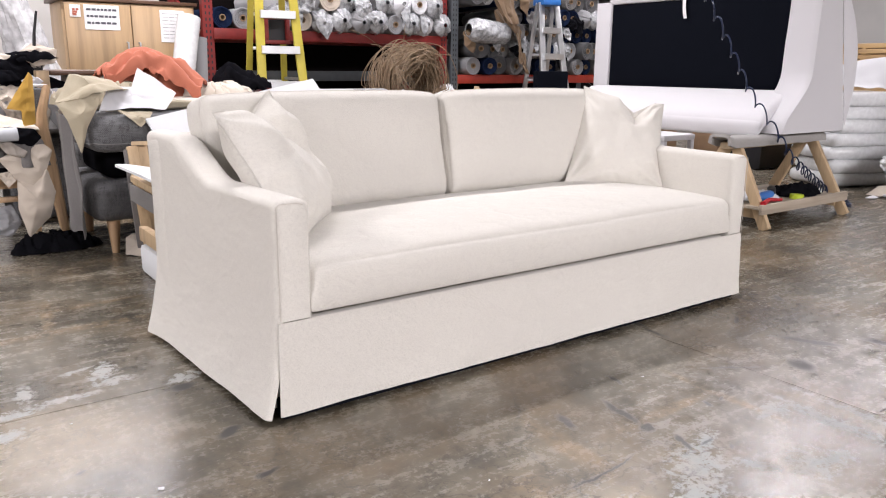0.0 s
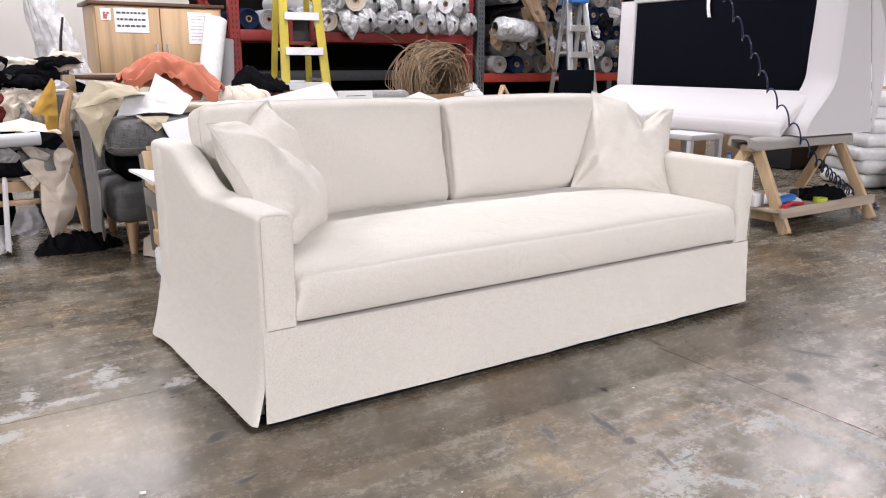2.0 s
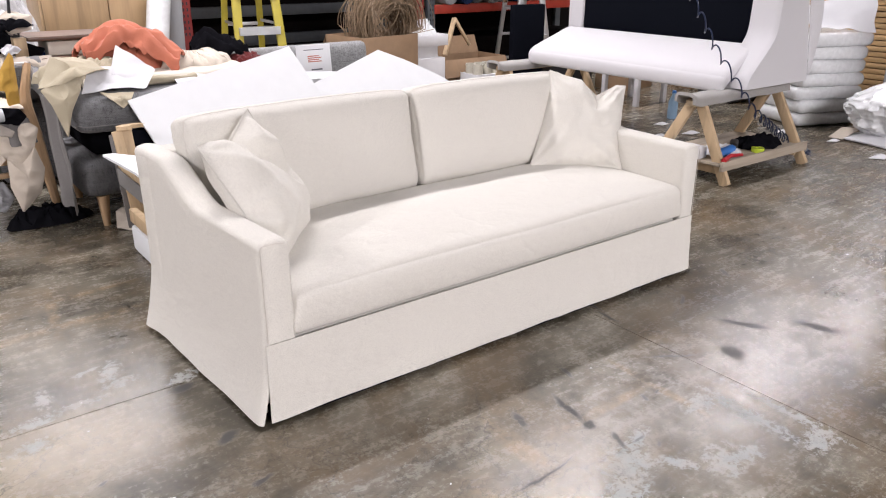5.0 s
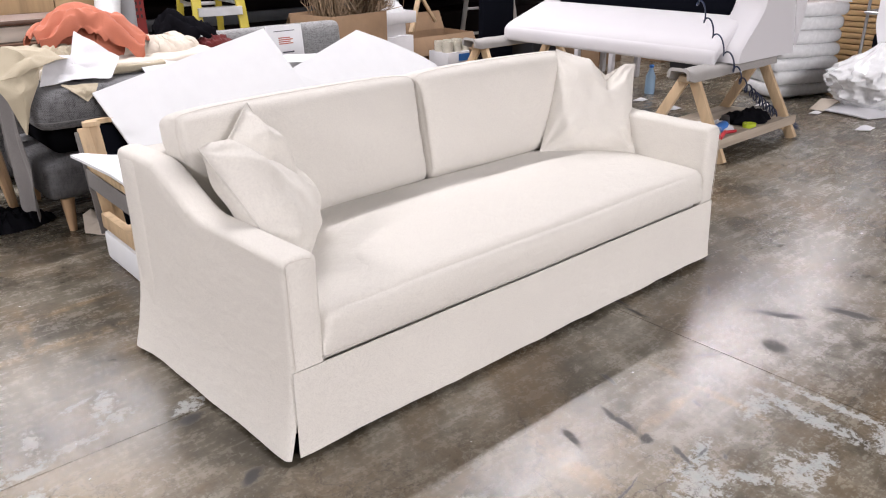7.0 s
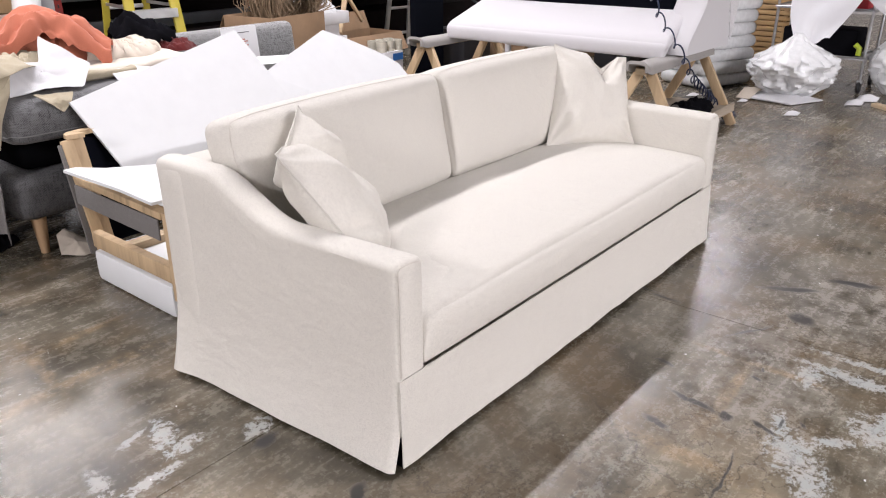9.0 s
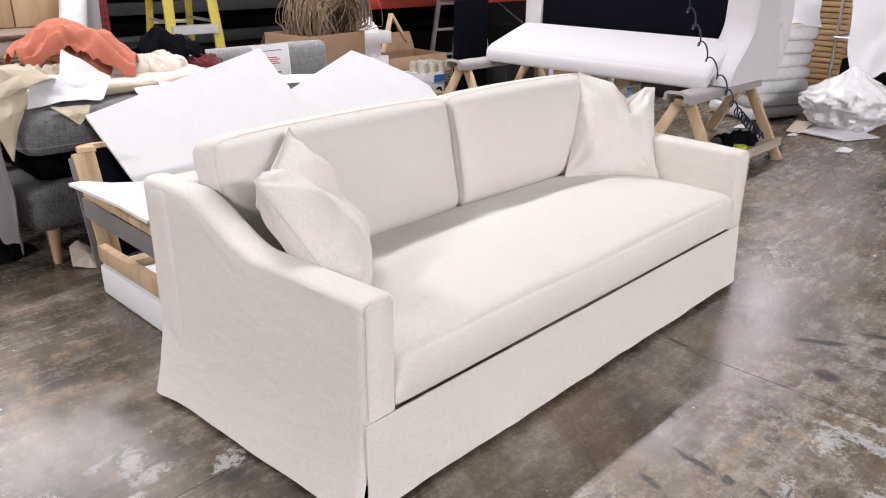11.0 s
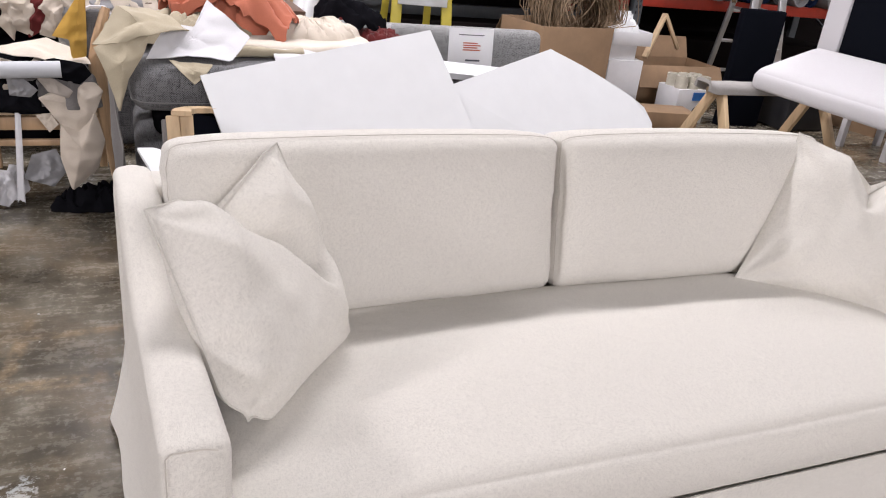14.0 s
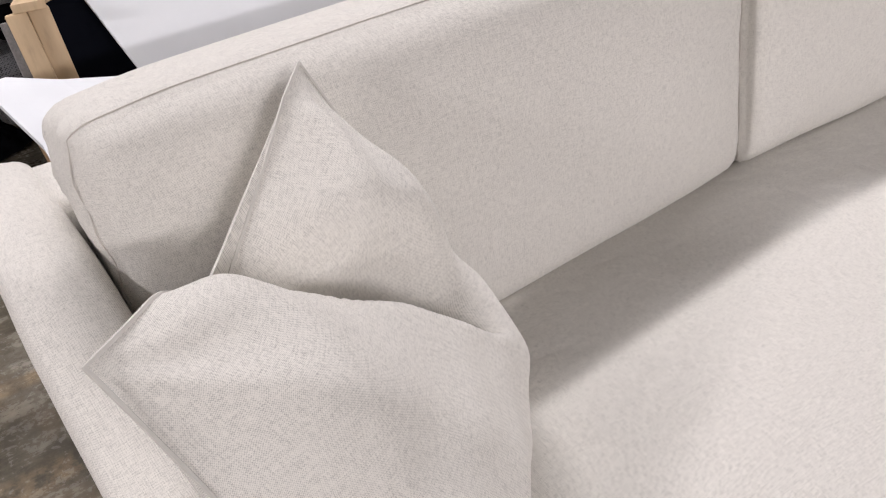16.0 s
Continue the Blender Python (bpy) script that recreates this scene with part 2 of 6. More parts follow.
def marks(nt, vec, items):
    """How near a point lies to a set of long marks (x, y, half length, half width, degrees): 1 at their middles, 0 past their edges."""
    near = None
    for x, y, a, b, turn in items:
        mp = nt.nodes.new("ShaderNodeMapping")
        mp.vector_type = "TEXTURE"
        mp.inputs["Location"].default_value = (x, y, 0)
        mp.inputs["Rotation"].default_value = (0, 0, radians(turn))
        mp.inputs["Scale"].default_value = (a, b, 1)
        nt.links.new(vec, mp.inputs["Vector"])
        ln = nt.nodes.new("ShaderNodeVectorMath")
        ln.operation = "LENGTH"
        nt.links.new(mp.outputs[0], ln.inputs[0])
        near = ln.outputs["Value"] if near is None else calc(nt, "MINIMUM", near, ln.outputs["Value"])
    return calc(nt, "SUBTRACT", 1.0, near, True)


def concrete_floor():
    """Old sealed concrete: soft brown and grey clouding, tape residue, worn paint, rubber scuffs and hairline cracks."""
    m, nt, b = principled("sealed_concrete", 0.3)
    vec = coords(nt)
    bent = node(nt, "ShaderNodeTexNoise", Scale=5.0, Detail=5.0, Roughness=0.6)
    nt.links.new(vec, bent.inputs["Vector"])
    shift = nt.nodes.new("ShaderNodeVectorMath")
    shift.operation = "MULTIPLY_ADD"
    shift.inputs[1].default_value = (0.09, 0.09, 0.0)
    nt.links.new(bent.outputs["Color"], shift.inputs[0])
    off = nt.nodes.new("ShaderNodeVectorMath")
    off.operation = "SUBTRACT"
    off.inputs[1].default_value = (0.045, 0.045, 0.0)
    nt.links.new(vec, off.inputs[0])
    nt.links.new(off.outputs[0], shift.inputs[2])
    wavy = shift.outputs[0]

    def grey(fac, lo, hi):
        return ramp(nt, fac, [(lo, (0, 0, 0)), (hi, (1, 1, 1))])

    wide = noisy(nt, vec, 0.75, 3, 0.5)
    cloud = noisy(nt, wavy, 2.3, 8, 0.62)
    warm = noisy(nt, wavy, 1.7, 6, 0.6)
    mid = noisy(nt, vec, 12, 7, 0.68)
    fine = noisy(nt, vec, 55, 5, 0.7)
    speck = noisy(nt, vec, 230, 2)
    drawn = noisy(nt, coords(nt, "Object", (1.5, 9.0, 1), (0, 0, 0.25)), 2.2, 7, 0.72)
    tone = calc(nt, "ADD", calc(nt, "MULTIPLY", cloud, 0.54), calc(nt, "ADD", calc(nt, "MULTIPLY", mid, 0.24), calc(nt, "MULTIPLY", drawn, 0.22)))
    col = ramp(nt, tone, [(0.37, (0.023, 0.019, 0.013)), (0.45, (0.062, 0.053, 0.037)), (0.5, (0.122, 0.107, 0.079)), (0.55, (0.198, 0.178, 0.138)), (0.62, (0.33, 0.302, 0.25))])
    col = mix(nt, calc(nt, "MULTIPLY", grey(warm, 0.46, 0.66), 0.65), col, (0.19, 0.13, 0.07))
    col = mix(nt, calc(nt, "MULTIPLY", grey(wide, 0.4, 0.7), 0.22), col, (0.098, 0.094, 0.084))
    col = mix(nt, calc(nt, "MULTIPLY", grey(fine, 0.54, 0.76), 0.34), col, (0.27, 0.245, 0.215))
    col = mix(nt, calc(nt, "MULTIPLY", grey(calc(nt, "SUBTRACT", 1.0, fine), 0.52, 0.74), 0.42), col, (0.045, 0.038, 0.028))
    col = mix(nt, calc(nt, "MULTIPLY", grey(speck, 0.5, 0.75), 0.16), col, (0.05, 0.045, 0.04))
    # broad tan areas, painted lighter where light falls past the sofa's shadow
    lit_tan = marks(nt, wavy, [(0.35, -0.85, 0.75, 0.36, 14), (-0.75, 0.2, 0.6, 0.35, 20)])
    col = mix(nt, calc(nt, "MULTIPLY", calc(nt, "MULTIPLY", grey(lit_tan, 0.0, 0.7), grey(cloud, 0.34, 0.58)), 0.8), col, (0.33, 0.28, 0.2))
    # pale patches paint in the bright sheen on the right-hand floor
    pale = marks(nt, wavy, [(1.3, -0.6, 0.75, 0.3, 8), (2.0, -0.7, 0.6, 0.35, 0)])
    col = mix(nt, calc(nt, "MULTIPLY", calc(nt, "MULTIPLY", grey(pale, 0.0, 0.6), grey(mid, 0.38, 0.56)), 0.5), col, (0.34, 0.315, 0.285))
    # tan residue of old tape lines
    tape = marks(nt, vec, [(-0.24, 1.215, 0.42, 0.045, 2), (-0.36, 1.4, 0.3, 0.03, 84), (-0.9, 1.5, 0.45, 0.05, -6), (-0.15, 1.52, 0.3, 0.03, 4), (-0.95, 0.95, 0.6, 0.035, 88),
                           (1.0, -0.58, 0.34, 0.03, 2), (0.62, -0.62, 0.3, 0.05, 86), (1.27, -0.62, 0.3, 0.026, 88), (-0.75, 1.16, 0.3, 0.04, 6), (0.3, -0.75, 0.25, 0.14, 40)])
    tape = calc(nt, "MULTIPLY", grey(tape, 0.0, 0.5), grey(calc(nt, "ADD", calc(nt, "MULTIPLY", mid, 0.6), calc(nt, "MULTIPLY", cloud, 0.4)), 0.43, 0.56))
    col = mix(nt, calc(nt, "MULTIPLY", tape, 0.62), col, (0.31, 0.225, 0.135))
    # pale blue-white paint worn down to flakes
    paint = marks(nt, vec, [(0.83, -0.84, 0.16, 0.1, 25), (0.95, -0.77, 0.13, 0.035, 20), (0.73, -0.92, 0.13, 0.07, 10), (0.96, -0.92, 0.1, 0.04, -50), (1.09, -1.0, 0.12, 0.08, 30), (1.17, -1.03, 0.1, 0.05, 0),
                            (1.38, -0.9, 0.25, 0.05, 86), (1.3, -0.76, 0.1, 0.06, 10), (1.5, -0.95, 0.3, 0.03, 88), (1.44, -1.12, 0.12, 0.06, 20), (2.1, -1.2, 0.3, 0.15, 30),
                            (-0.3, 0.7, 0.12, 0.055, 70), (-0.29, 0.6, 0.09, 0.04, 10), (-0.38, 0.75, 0.07, 0.02, 20), (-0.54, 0.64, 0.1, 0.04, 80), (-0.44, 0.535, 0.13, 0.03, 3), (-0.6, 0.5, 0.13, 0.04, 10),
                            (-0.09, 0.5, 0.08, 0.05, 30), (-0.62, 0.36, 0.1, 0.05, 0)])
    worn = calc(nt, "ADD", noisy(nt, vec, 36, 8, 0.8), calc(nt, "MULTIPLY", paint, 0.16))
    flake = calc(nt, "MULTIPLY", grey(worn, 0.55, 0.585), grey(paint, 0.0, 0.22))
    col = mix(nt, calc(nt, "MULTIPLY", flake, 0.78), col, mix(nt, grey(mid, 0.4, 0.6), (0.4, 0.43, 0.43), (0.46, 0.45, 0.43)))
    # dark rubber scuffs
    scuffs = marks(nt, wavy, [(0.905, -0.5, 0.11, 0.022, 78), (0.895, -0.61, 0.035, 0.03, 60), (0.725, -0.455, 0.06, 0.022, 76), (1.08, -0.33, 0.05, 0.015, 80), (0.9, -0.73, 0.07, 0.012, 70), (0.96, -0.76, 0.05, 0.008, 10),
                              (1.5, -0.495, 0.15, 0.01, -31), (1.97, -0.19, 0.07, 0.014, 40), (2.4, -0.12, 0.06, 0.02, 60), (1.98, -0.5, 0.16, 0.03, -60), (1.72, -0.62, 0.07, 0.06, 30), (2.2, -0.7, 0.14, 0.04, -70),
                              (1.56, -0.1, 0.1, 0.014, 86), (1.6, 0.05, 0.16, 0.012, 84), (-0.11, -0.22, 0.045, 0.016, 10), (-0.1, 0.04, 0.06, 0.03, 30), (-0.48, 0.04, 0.022, 0.01, 20), (-0.12, 0.42, 0.06, 0.03, 0),
                              (0.6, -0.72, 0.2, 0.006, 6), (1.0, -0.82, 0.03, 0.012, 40), (1.18, -0.62, 0.025, 0.012, 80), (1.25, -0.63, 0.02, 0.01, 10)])
    scuff = calc(nt, "MULTIPLY", grey(scuffs, 0.05, 0.5), grey(calc(nt, "ADD", calc(nt, "MULTIPLY", noisy(nt, vec, 30, 7, 0.8), 0.85), calc(nt, "MULTIPLY", scuffs, 0.2)), 0.42, 0.48))
    col = mix(nt, calc(nt, "MULTIPLY", scuff, 0.88), col, (0.022, 0.021, 0.022))
    fleck = grey(calc(nt, "MULTIPLY", noisy(nt, vec, 4.2, 4, 0.7), noisy(nt, vec, 38, 5, 0.75)), 0.37, 0.5)
    col = mix(nt, calc(nt, "MULTIPLY", fleck, 0.42), col, (0.4, 0.375, 0.35))
    # fine crazing, pale with dust and dark with dirt
    for scale, patch, width, tint, weight in ((7.0, warm, 0.012, (0.32, 0.29, 0.25), 0.4), (4.2, wide, 0.008, (0.028, 0.024, 0.02), 0.7), (11.0, cloud, 0.014, (0.045, 0.038, 0.03), 0.5)):
        ridge = calc(nt, "ABSOLUTE", calc(nt, "SUBTRACT", noisy(nt, wavy, scale, 6, 0.62), 0.5))
        vein = calc(nt, "MULTIPLY", calc(nt, "SUBTRACT", 1.0, grey(ridge, 0.0, width)), grey(patch, 0.47, 0.58))
        col = mix(nt, calc(nt, "MULTIPLY", vein, weight), col, tint)
    # hairline cracks
    crack = nt.nodes.new("ShaderNodeTexVoronoi")
    crack.feature = "DISTANCE_TO_EDGE"
    crack.inputs["Scale"].default_value = 0.85
    far_bend = nt.nodes.new("ShaderNodeVectorMath")
    far_bend.operation = "MULTIPLY_ADD"
    far_bend.inputs[1].default_value = (0.35, 0.35, 0.0)
    nt.links.new(bent.outputs["Color"], far_bend.inputs[0])
    nt.links.new(vec, far_bend.inputs[2])
    nt.links.new(far_bend.outputs[0], crack.inputs["Vector"])
    hair = calc(nt, "MULTIPLY", ramp(nt, crack.outputs["Distance"], [(0.0, (1, 1, 1)), (0.004, (0, 0, 0))]), grey(wide, 0.46, 0.55))
    col = mix(nt, calc(nt, "MULTIPLY", hair, 0.65), col, (0.04, 0.035, 0.03))
    nt.links.new(col, b.inputs["Base Color"])
    r = calc(nt, "ADD", calc(nt, "MULTIPLY", drawn, 0.2), calc(nt, "MULTIPLY", mid, 0.12))
    r = calc(nt, "ADD", calc(nt, "ADD", r, 0.01), calc(nt, "MULTIPLY", fine, 0.18))
    nt.links.new(calc(nt, "ADD", r, calc(nt, "MULTIPLY", calc(nt, "MAXIMUM", flake, scuff), 0.25)), b.inputs["Roughness"])
    b.inputs["Specular IOR Level"].default_value = 0.5
    h = calc(nt, "ADD", calc(nt, "MULTIPLY", tone, 0.7), calc(nt, "MULTIPLY", fine, 0.24))
    h = calc(nt, "SUBTRACT", calc(nt, "ADD", h, calc(nt, "MULTIPLY", flake, 0.15)), calc(nt, "MULTIPLY", hair, 0.08))
    bump(nt, b, h, 0.22, 0.004)
    return m


FLOOR = concrete_floor()
LINEN = linen("cream_linen", (0.676, 0.65, 0.598), 900, 0.36, soft=0.25, crumple=0.36)
WELT = plain("seam_thread", (0.55, 0.51, 0.46), 0.9, vary=0.2)
MUSLIN = linen("white_muslin", (0.63, 0.62, 0.64), 700, 0.12)
FOAM = plain("white_foam", (0.7, 0.715, 0.73), 0.85, vary=0.03, grain=400)
BLACK_CLOTH = cloth("black_dust_cover", (0.006, 0.007, 0.011))
GREY_CHENILLE = linen("grey_chenille", (0.145, 0.145, 0.15), 170, 0.85)
GREY_LIGHT = linen("light_grey_chenille", (0.27, 0.27, 0.27), 170, 0.7)
CHARCOAL = cloth("charcoal_cloth", (0.007, 0.007, 0.009))
SALMON = cloth("salmon_cloth", (0.52, 0.175, 0.11))
BROWN = cloth("brown_kraft", (0.2, 0.135, 0.085))
MAROON = cloth("maroon_cloth", (0.12, 0.02, 0.02))
KHAKI = cloth("khaki_cloth", (0.45, 0.395, 0.29))
BEIGE = cloth("beige_cloth", (0.58, 0.51, 0.43))
WHITE_CLOTH = cloth("white_cloth", (0.7, 0.7, 0.725), 400, 0.06)
CREAM_CLOTH = cloth("cream_cloth", (0.7, 0.63, 0.54))
MUSTARD = cloth("mustard_cloth", (0.6, 0.36, 0.08))
GREY_CLOTH = cloth("grey_cloth", (0.3, 0.3, 0.31))
BLUE_CLOTH = cloth("navy_cloth", (0.012, 0.02, 0.05))
PINE = timber("pine", (0.56, 0.41, 0.25), 1.0, 2)
WEATHERED = timber("weathered_plank", (0.44, 0.37, 0.29), 1.0, 0, 0.75)
PINE_X = timber("pine_along_x", (0.56, 0.43, 0.28), 1.0, 0)
BEECH = timber("beech", (0.5, 0.33, 0.19), 1.0, 2, 0.45)
MAPLE = timber("maple_veneer", (0.54, 0.37, 0.21), 0.6, 2, 0.4, 0.35)
WALNUT = timber("walnut", (0.12, 0.06, 0.035), 1.0, 0, 0.4)
LUMBER = timber("sawn_lumber", (0.55, 0.36, 0.17), 1.0, 1)
PAPER = plain("paper", (0.85, 0.85, 0.86), 0.8, vary=0.03)
ROLL_PAPER = plain("grey_roll_paper", (0.5, 0.52, 0.55), 0.7, vary=0.06)
INK = plain("print", (0.1, 0.1, 0.12), 0.8)
INK_RED = plain("red_print", (0.5, 0.15, 0.1), 0.8)
CARTON = plain("cardboard", (0.28, 0.18, 0.105), 0.85, vary=0.15)
CARTON_WHITE = plain("white_carton", (0.72, 0.72, 0.74), 0.6, vary=0.06)
RED_STEEL = plain("red_rack_paint", (0.22, 0.018, 0.016), 0.5, vary=0.25)
STEEL = plain("galvanised_steel", (0.55, 0.56, 0.58), 0.4, 0.9)
ALU = plain("aluminium", (0.66, 0.67, 0.68), 0.38, 0.9)
YELLOW = plain("yellow_fibreglass", (0.47, 0.385, 0.045), 0.45)
BLUE_PLASTIC = plain("blue_plastic", (0.03, 0.16, 0.5), 0.4)
BLACK_PLASTIC = plain("black_plastic", (0.015, 0.015, 0.018), 0.45)
NAVY_HOSE = plain("navy_hose", (0.012, 0.022, 0.06), 0.3)
RED_PLASTIC = plain("red_plastic", (0.5, 0.02, 0.03), 0.4)
LIME = plain("lime_plastic", (0.5, 0.62, 0.04), 0.4)
RATTAN = plain("rattan_cane", (0.26, 0.18, 0.11), 0.6, vary=0.4, scale=30)
WRAP = plain("clear_wrap", (0.78, 0.79, 0.8), 0.22, vary=0.1, scale=25, coat=0.3, rise=0.5)
WRAP_ROLL = plain("crinkled_wrap", (0.43, 0.44, 0.455), 0.2, vary=0.5, scale=28, coat=0.4, rise=0.9)
WARM_GREY = cloth("warm_grey_cloth", (0.4, 0.36, 0.32))
BAG = plain("cloudy_film", (0.6, 0.6, 0.61), 0.28, vary=0.3, scale=14, coat=0.3, rise=0.8)
CORE = plain("roll_core", (0.3, 0.2, 0.12), 0.9)
WALL = plain("painted_wall", (0.72, 0.7, 0.67), 0.8, vary=0.08, scale=1.2)
# near-black: rack shade put into the colour, also seen in the slab joints
SHADE_BLACK = plain("shade_black", (0.007, 0.005, 0.005), 0.8, vary=0.3, scale=1.5, spec=0.08)
DIM_WALL = plain("grey_hall_paint", (0.45, 0.44, 0.43), 0.8, vary=0.12, scale=1)
CEILING = plain("ceiling_paint", (0.22, 0.22, 0.22), 0.9, vary=0.1, scale=1)
PAD = cloth("worn_carpet_pad", (0.36, 0.345, 0.33), 150, 0.4)
FELT = cloth("grey_carpet_pad", (0.2, 0.19, 0.185), 180, 0.5)


def glow(name, strength):
    m, nt, b = principled(name, 0.5, color=(0.9, 0.9, 0.9))
    b.inputs["Emission Color"].default_value = (1, 0.97, 0.93, 1)
    b.inputs["Emission Strength"].default_value = strength
    return m


DIFFUSER = glow("lamp_diffuser", 6.0)


# ---- the hall ----
fl = solid("floor", box(bmesh.new(), (-12, -14, -0.2), (14, 9.2, -0.012)), SHADE_BLACK, "sealed grey-brown concrete floor with stains and worn paint", "floor", kind="structure", smooth=False)
for x0, x1 in ((-12, 1.533), (1.537, 14)):
    for y0, y1 in ((-14, 0.4585), (0.4615, 9.2)):
        part("slab", box(bmesh.new(), (x0, y0, -0.012), (x1, y1, 0)), FLOOR, fl, smooth=False)

for nm, lo, hi, mt in (("wall_north", (-12, 9.0, 0), (14, 9.2, CEIL), WALL), ("wall_south", (-12, -14.2, 0), (14, -14, CEIL), DIM_WALL),
                       ("wall_west", (-12.2, -14.2, 0), (-12, 9.2, CEIL), DIM_WALL), ("wall_east", (14, -14.2, 0), (14.2, 9.2, CEIL), DIM_WALL)):
    solid(nm, box(bmesh.new(), lo, hi), mt, "painted hall wall behind the stored goods", "wall", kind="structure", smooth=False)
solid("ceiling", box(bmesh.new(), (-12.2, -14.2, CEIL), (14.2, 9.2, CEIL + 0.2)), CEILING, "plain painted hall ceiling", "ceiling", kind="structure", smooth=False)

# the added fill lamps get the same housing as the ceiling rows
for x, y, ln, w, watts in LAMPS:
    fx = thing("ceiling_light", "long white linear ceiling light with a frosted diffuser, some added as unseen fill", "ceiling light", (x, y, CEIL - 0.122), group="ceiling lights")
    part("housing", box(bmesh.new(), (-ln / 2 - 0.03, -w / 2 - 0.03, 0), (ln / 2 + 0.03, w / 2 + 0.03, 0.12), 0.01), plain("lamp_housing", (0.8, 0.8, 0.8), 0.5), fx)
    part("diffuser", box(bmesh.new(), (-ln / 2, -w / 2, -0.02), (ln / 2, w / 2, 0.004), 0.005), DIFFUSER, fx)
    lamp = bpy.data.lights.new("strip_lamp", "AREA")
    lamp.shape, lamp.size, lamp.size_y, lamp.energy, lamp.color = "RECTANGLE", ln, w, watts, (1.0, 0.951, 1.0)
    lo = new("strip_lamp", lamp)
    lo.matrix_basis = pose(x, y, CEIL - 0.16)


# ---- the slipcovered sofa ----
def arm_top(y):
    """Height of the sloping arm along its depth."""
    return 0.648 + 0.122 * smooth01((y - 0.44) / 0.33) + 0.006 * y


def sofa_arm(side):
    """A scooped arm whose outer cloth hangs to the floor. side: -1 or 1."""
    bm = bmesh.new()
    uv = bm.loops.layers.uv.verify()
    steps = [0.0, 0.006, 0.016, 0.03] + [0.03 + 0.92 * (i / 26) for i in range(1, 27)] + [0.964, 0.974, 0.982, 0.988, 0.991, 0.992]
    inset = {0: 0.014, 1: 0.006, 2: 0.001, len(steps) - 1: 0.008, len(steps) - 2: 0.005, len(steps) - 3: 0.0025, len(steps) - 4: 0.001}
    rings = []
    for n, y in enumerate(steps):
        d = inset.get(n, 0.0)
        zt = arm_top(y) - d
        r = 0.022
        xo = (0.039 if side < 0 else 0.045) - (0.06 if side < 0 else 0.02) * y + d
        xi = (0.152 - 0.082 * y if side < 0 else 0.145 - 0.01 * y) - d
        ring = []
        hem = 0.019 + 0.003 * fold_noise(y, 0, 3 + side, 5.0)
        for k in range(15):
            z = hem + (0.306 - hem) * k / 6 if k <= 6 else 0.306 + (zt - r - 0.306) * (k - 6) / 8
            low = max(0.0, (0.32 - z) / 0.3)
            flare = 0.042 * low ** 1.9
            flare += (0.0035 * fold_noise(y, z * 0.25, 9 + side, 6.5) + 0.014 * smooth01((y - 0.86) / 0.13)) * low ** 1.3
            flare += 0.004 * fold_noise(y, z, 5 + side, 3.2) + 0.0022 * fold_noise(y * 1.6 + z, z * 2.2 - y, 7 + side, 7.0)
            ring.append((xo - flare, z))
        for k in range(1, 5):
            a = radians(90 * k / 5)
            ring.append((xo + r - r * math.cos(a), zt - r + r * math.sin(a)))
        for k in range(6):
            x = xo + r + (xi - xo - 2 * r) * k / 5
            ring.append((x, zt + 0.004 * math.sin(math.pi * k / 5)))
        for k in range(1, 5):
            a = radians(90 - 90 * k / 5)
            ring.append((xi - r + r * math.cos(a), zt - r + r * math.sin(a)))
        for k in range(5):
            ring.append((xi, zt - r - (zt - r - 0.306) * k / 4))
        ring.append((xi - 0.01, 0.06))
        rings.append([(bm.verts.new(((x if side < 0 else 2.29 - x), y, z)), y, s) for s, (x, z) in enumerate(ring)])
    length = [0.0]
    mid = rings[8]
    for a, b in zip(mid, mid[1:]):
        length.append(length[-1] + (a[0].co - b[0].co).length)
    for a, b in zip(rings, rings[1:]):
        for j in range(len(a) - 1):
            q = [a[j], b[j], b[j + 1], a[j + 1]]
            if side > 0:
                q.reverse()
            f = bm.faces.new([v[0] for v in q])
            for loop, v in zip(f.loops, q):
                loop[uv].uv = (v[1], length[v[2]])
    for ring, rev in ((rings[0], side > 0), (rings[-1], side < 0)):
        vs = [v[0] for v in (ring[6:-1] if ring is rings[0] else ring)]
        f = bm.faces.new(vs[::-1] if rev else vs)
        for loop in f.loops:
            loop[uv].uv = (loop.vert.co.x, loop.vert.co.z)
    return bm


def hanging_skirt(x0, x1, y, seed, front=True):
    """A hanging panel between two corners, a little flared, with a wavy hem."""
    def f(u, v):
        x = x0 + (x1 - x0) * u
        low = 1 - v
        z = 0.026 + 0.003 * fold_noise(u * 5, 0, seed, 1.0) + (0.303 - 0.026) * v
        wave = 0.004 * fold_noise(u * 7, v * 0.4, seed + 1, 1.0) + 0.004 * fold_noise(u * 19 + v * 2, v * 3 - u * 5, seed + 4, 1.0) + 0.003 * fold_noise(u * 26, v * 0.5, seed + 2, 1.0)
        out = 0.012 * low + wave * low
        x += 0.010 * low * (2 * u - 1)
        return (x, y - out if front else y + out, z)
    return sheet(bmesh.new(), f, 120, 14, 0.004, (x1 - x0, 0.3))


def crowned(top, low, sag=0.0, seed=0, rough=0.004):
    def shape(p, u):
        k = (1 - u.x ** 4) * (1 - abs(u.y) ** 3)
        if u.z > 0:
            p.z += top * k * u.z
        else:
            p.z += low * k * u.z
        p.z += rough * fold_noise(p.x, p.y, seed, 3.0) * (1 if u.z > 0 else 0.3)
        return p
    return shape


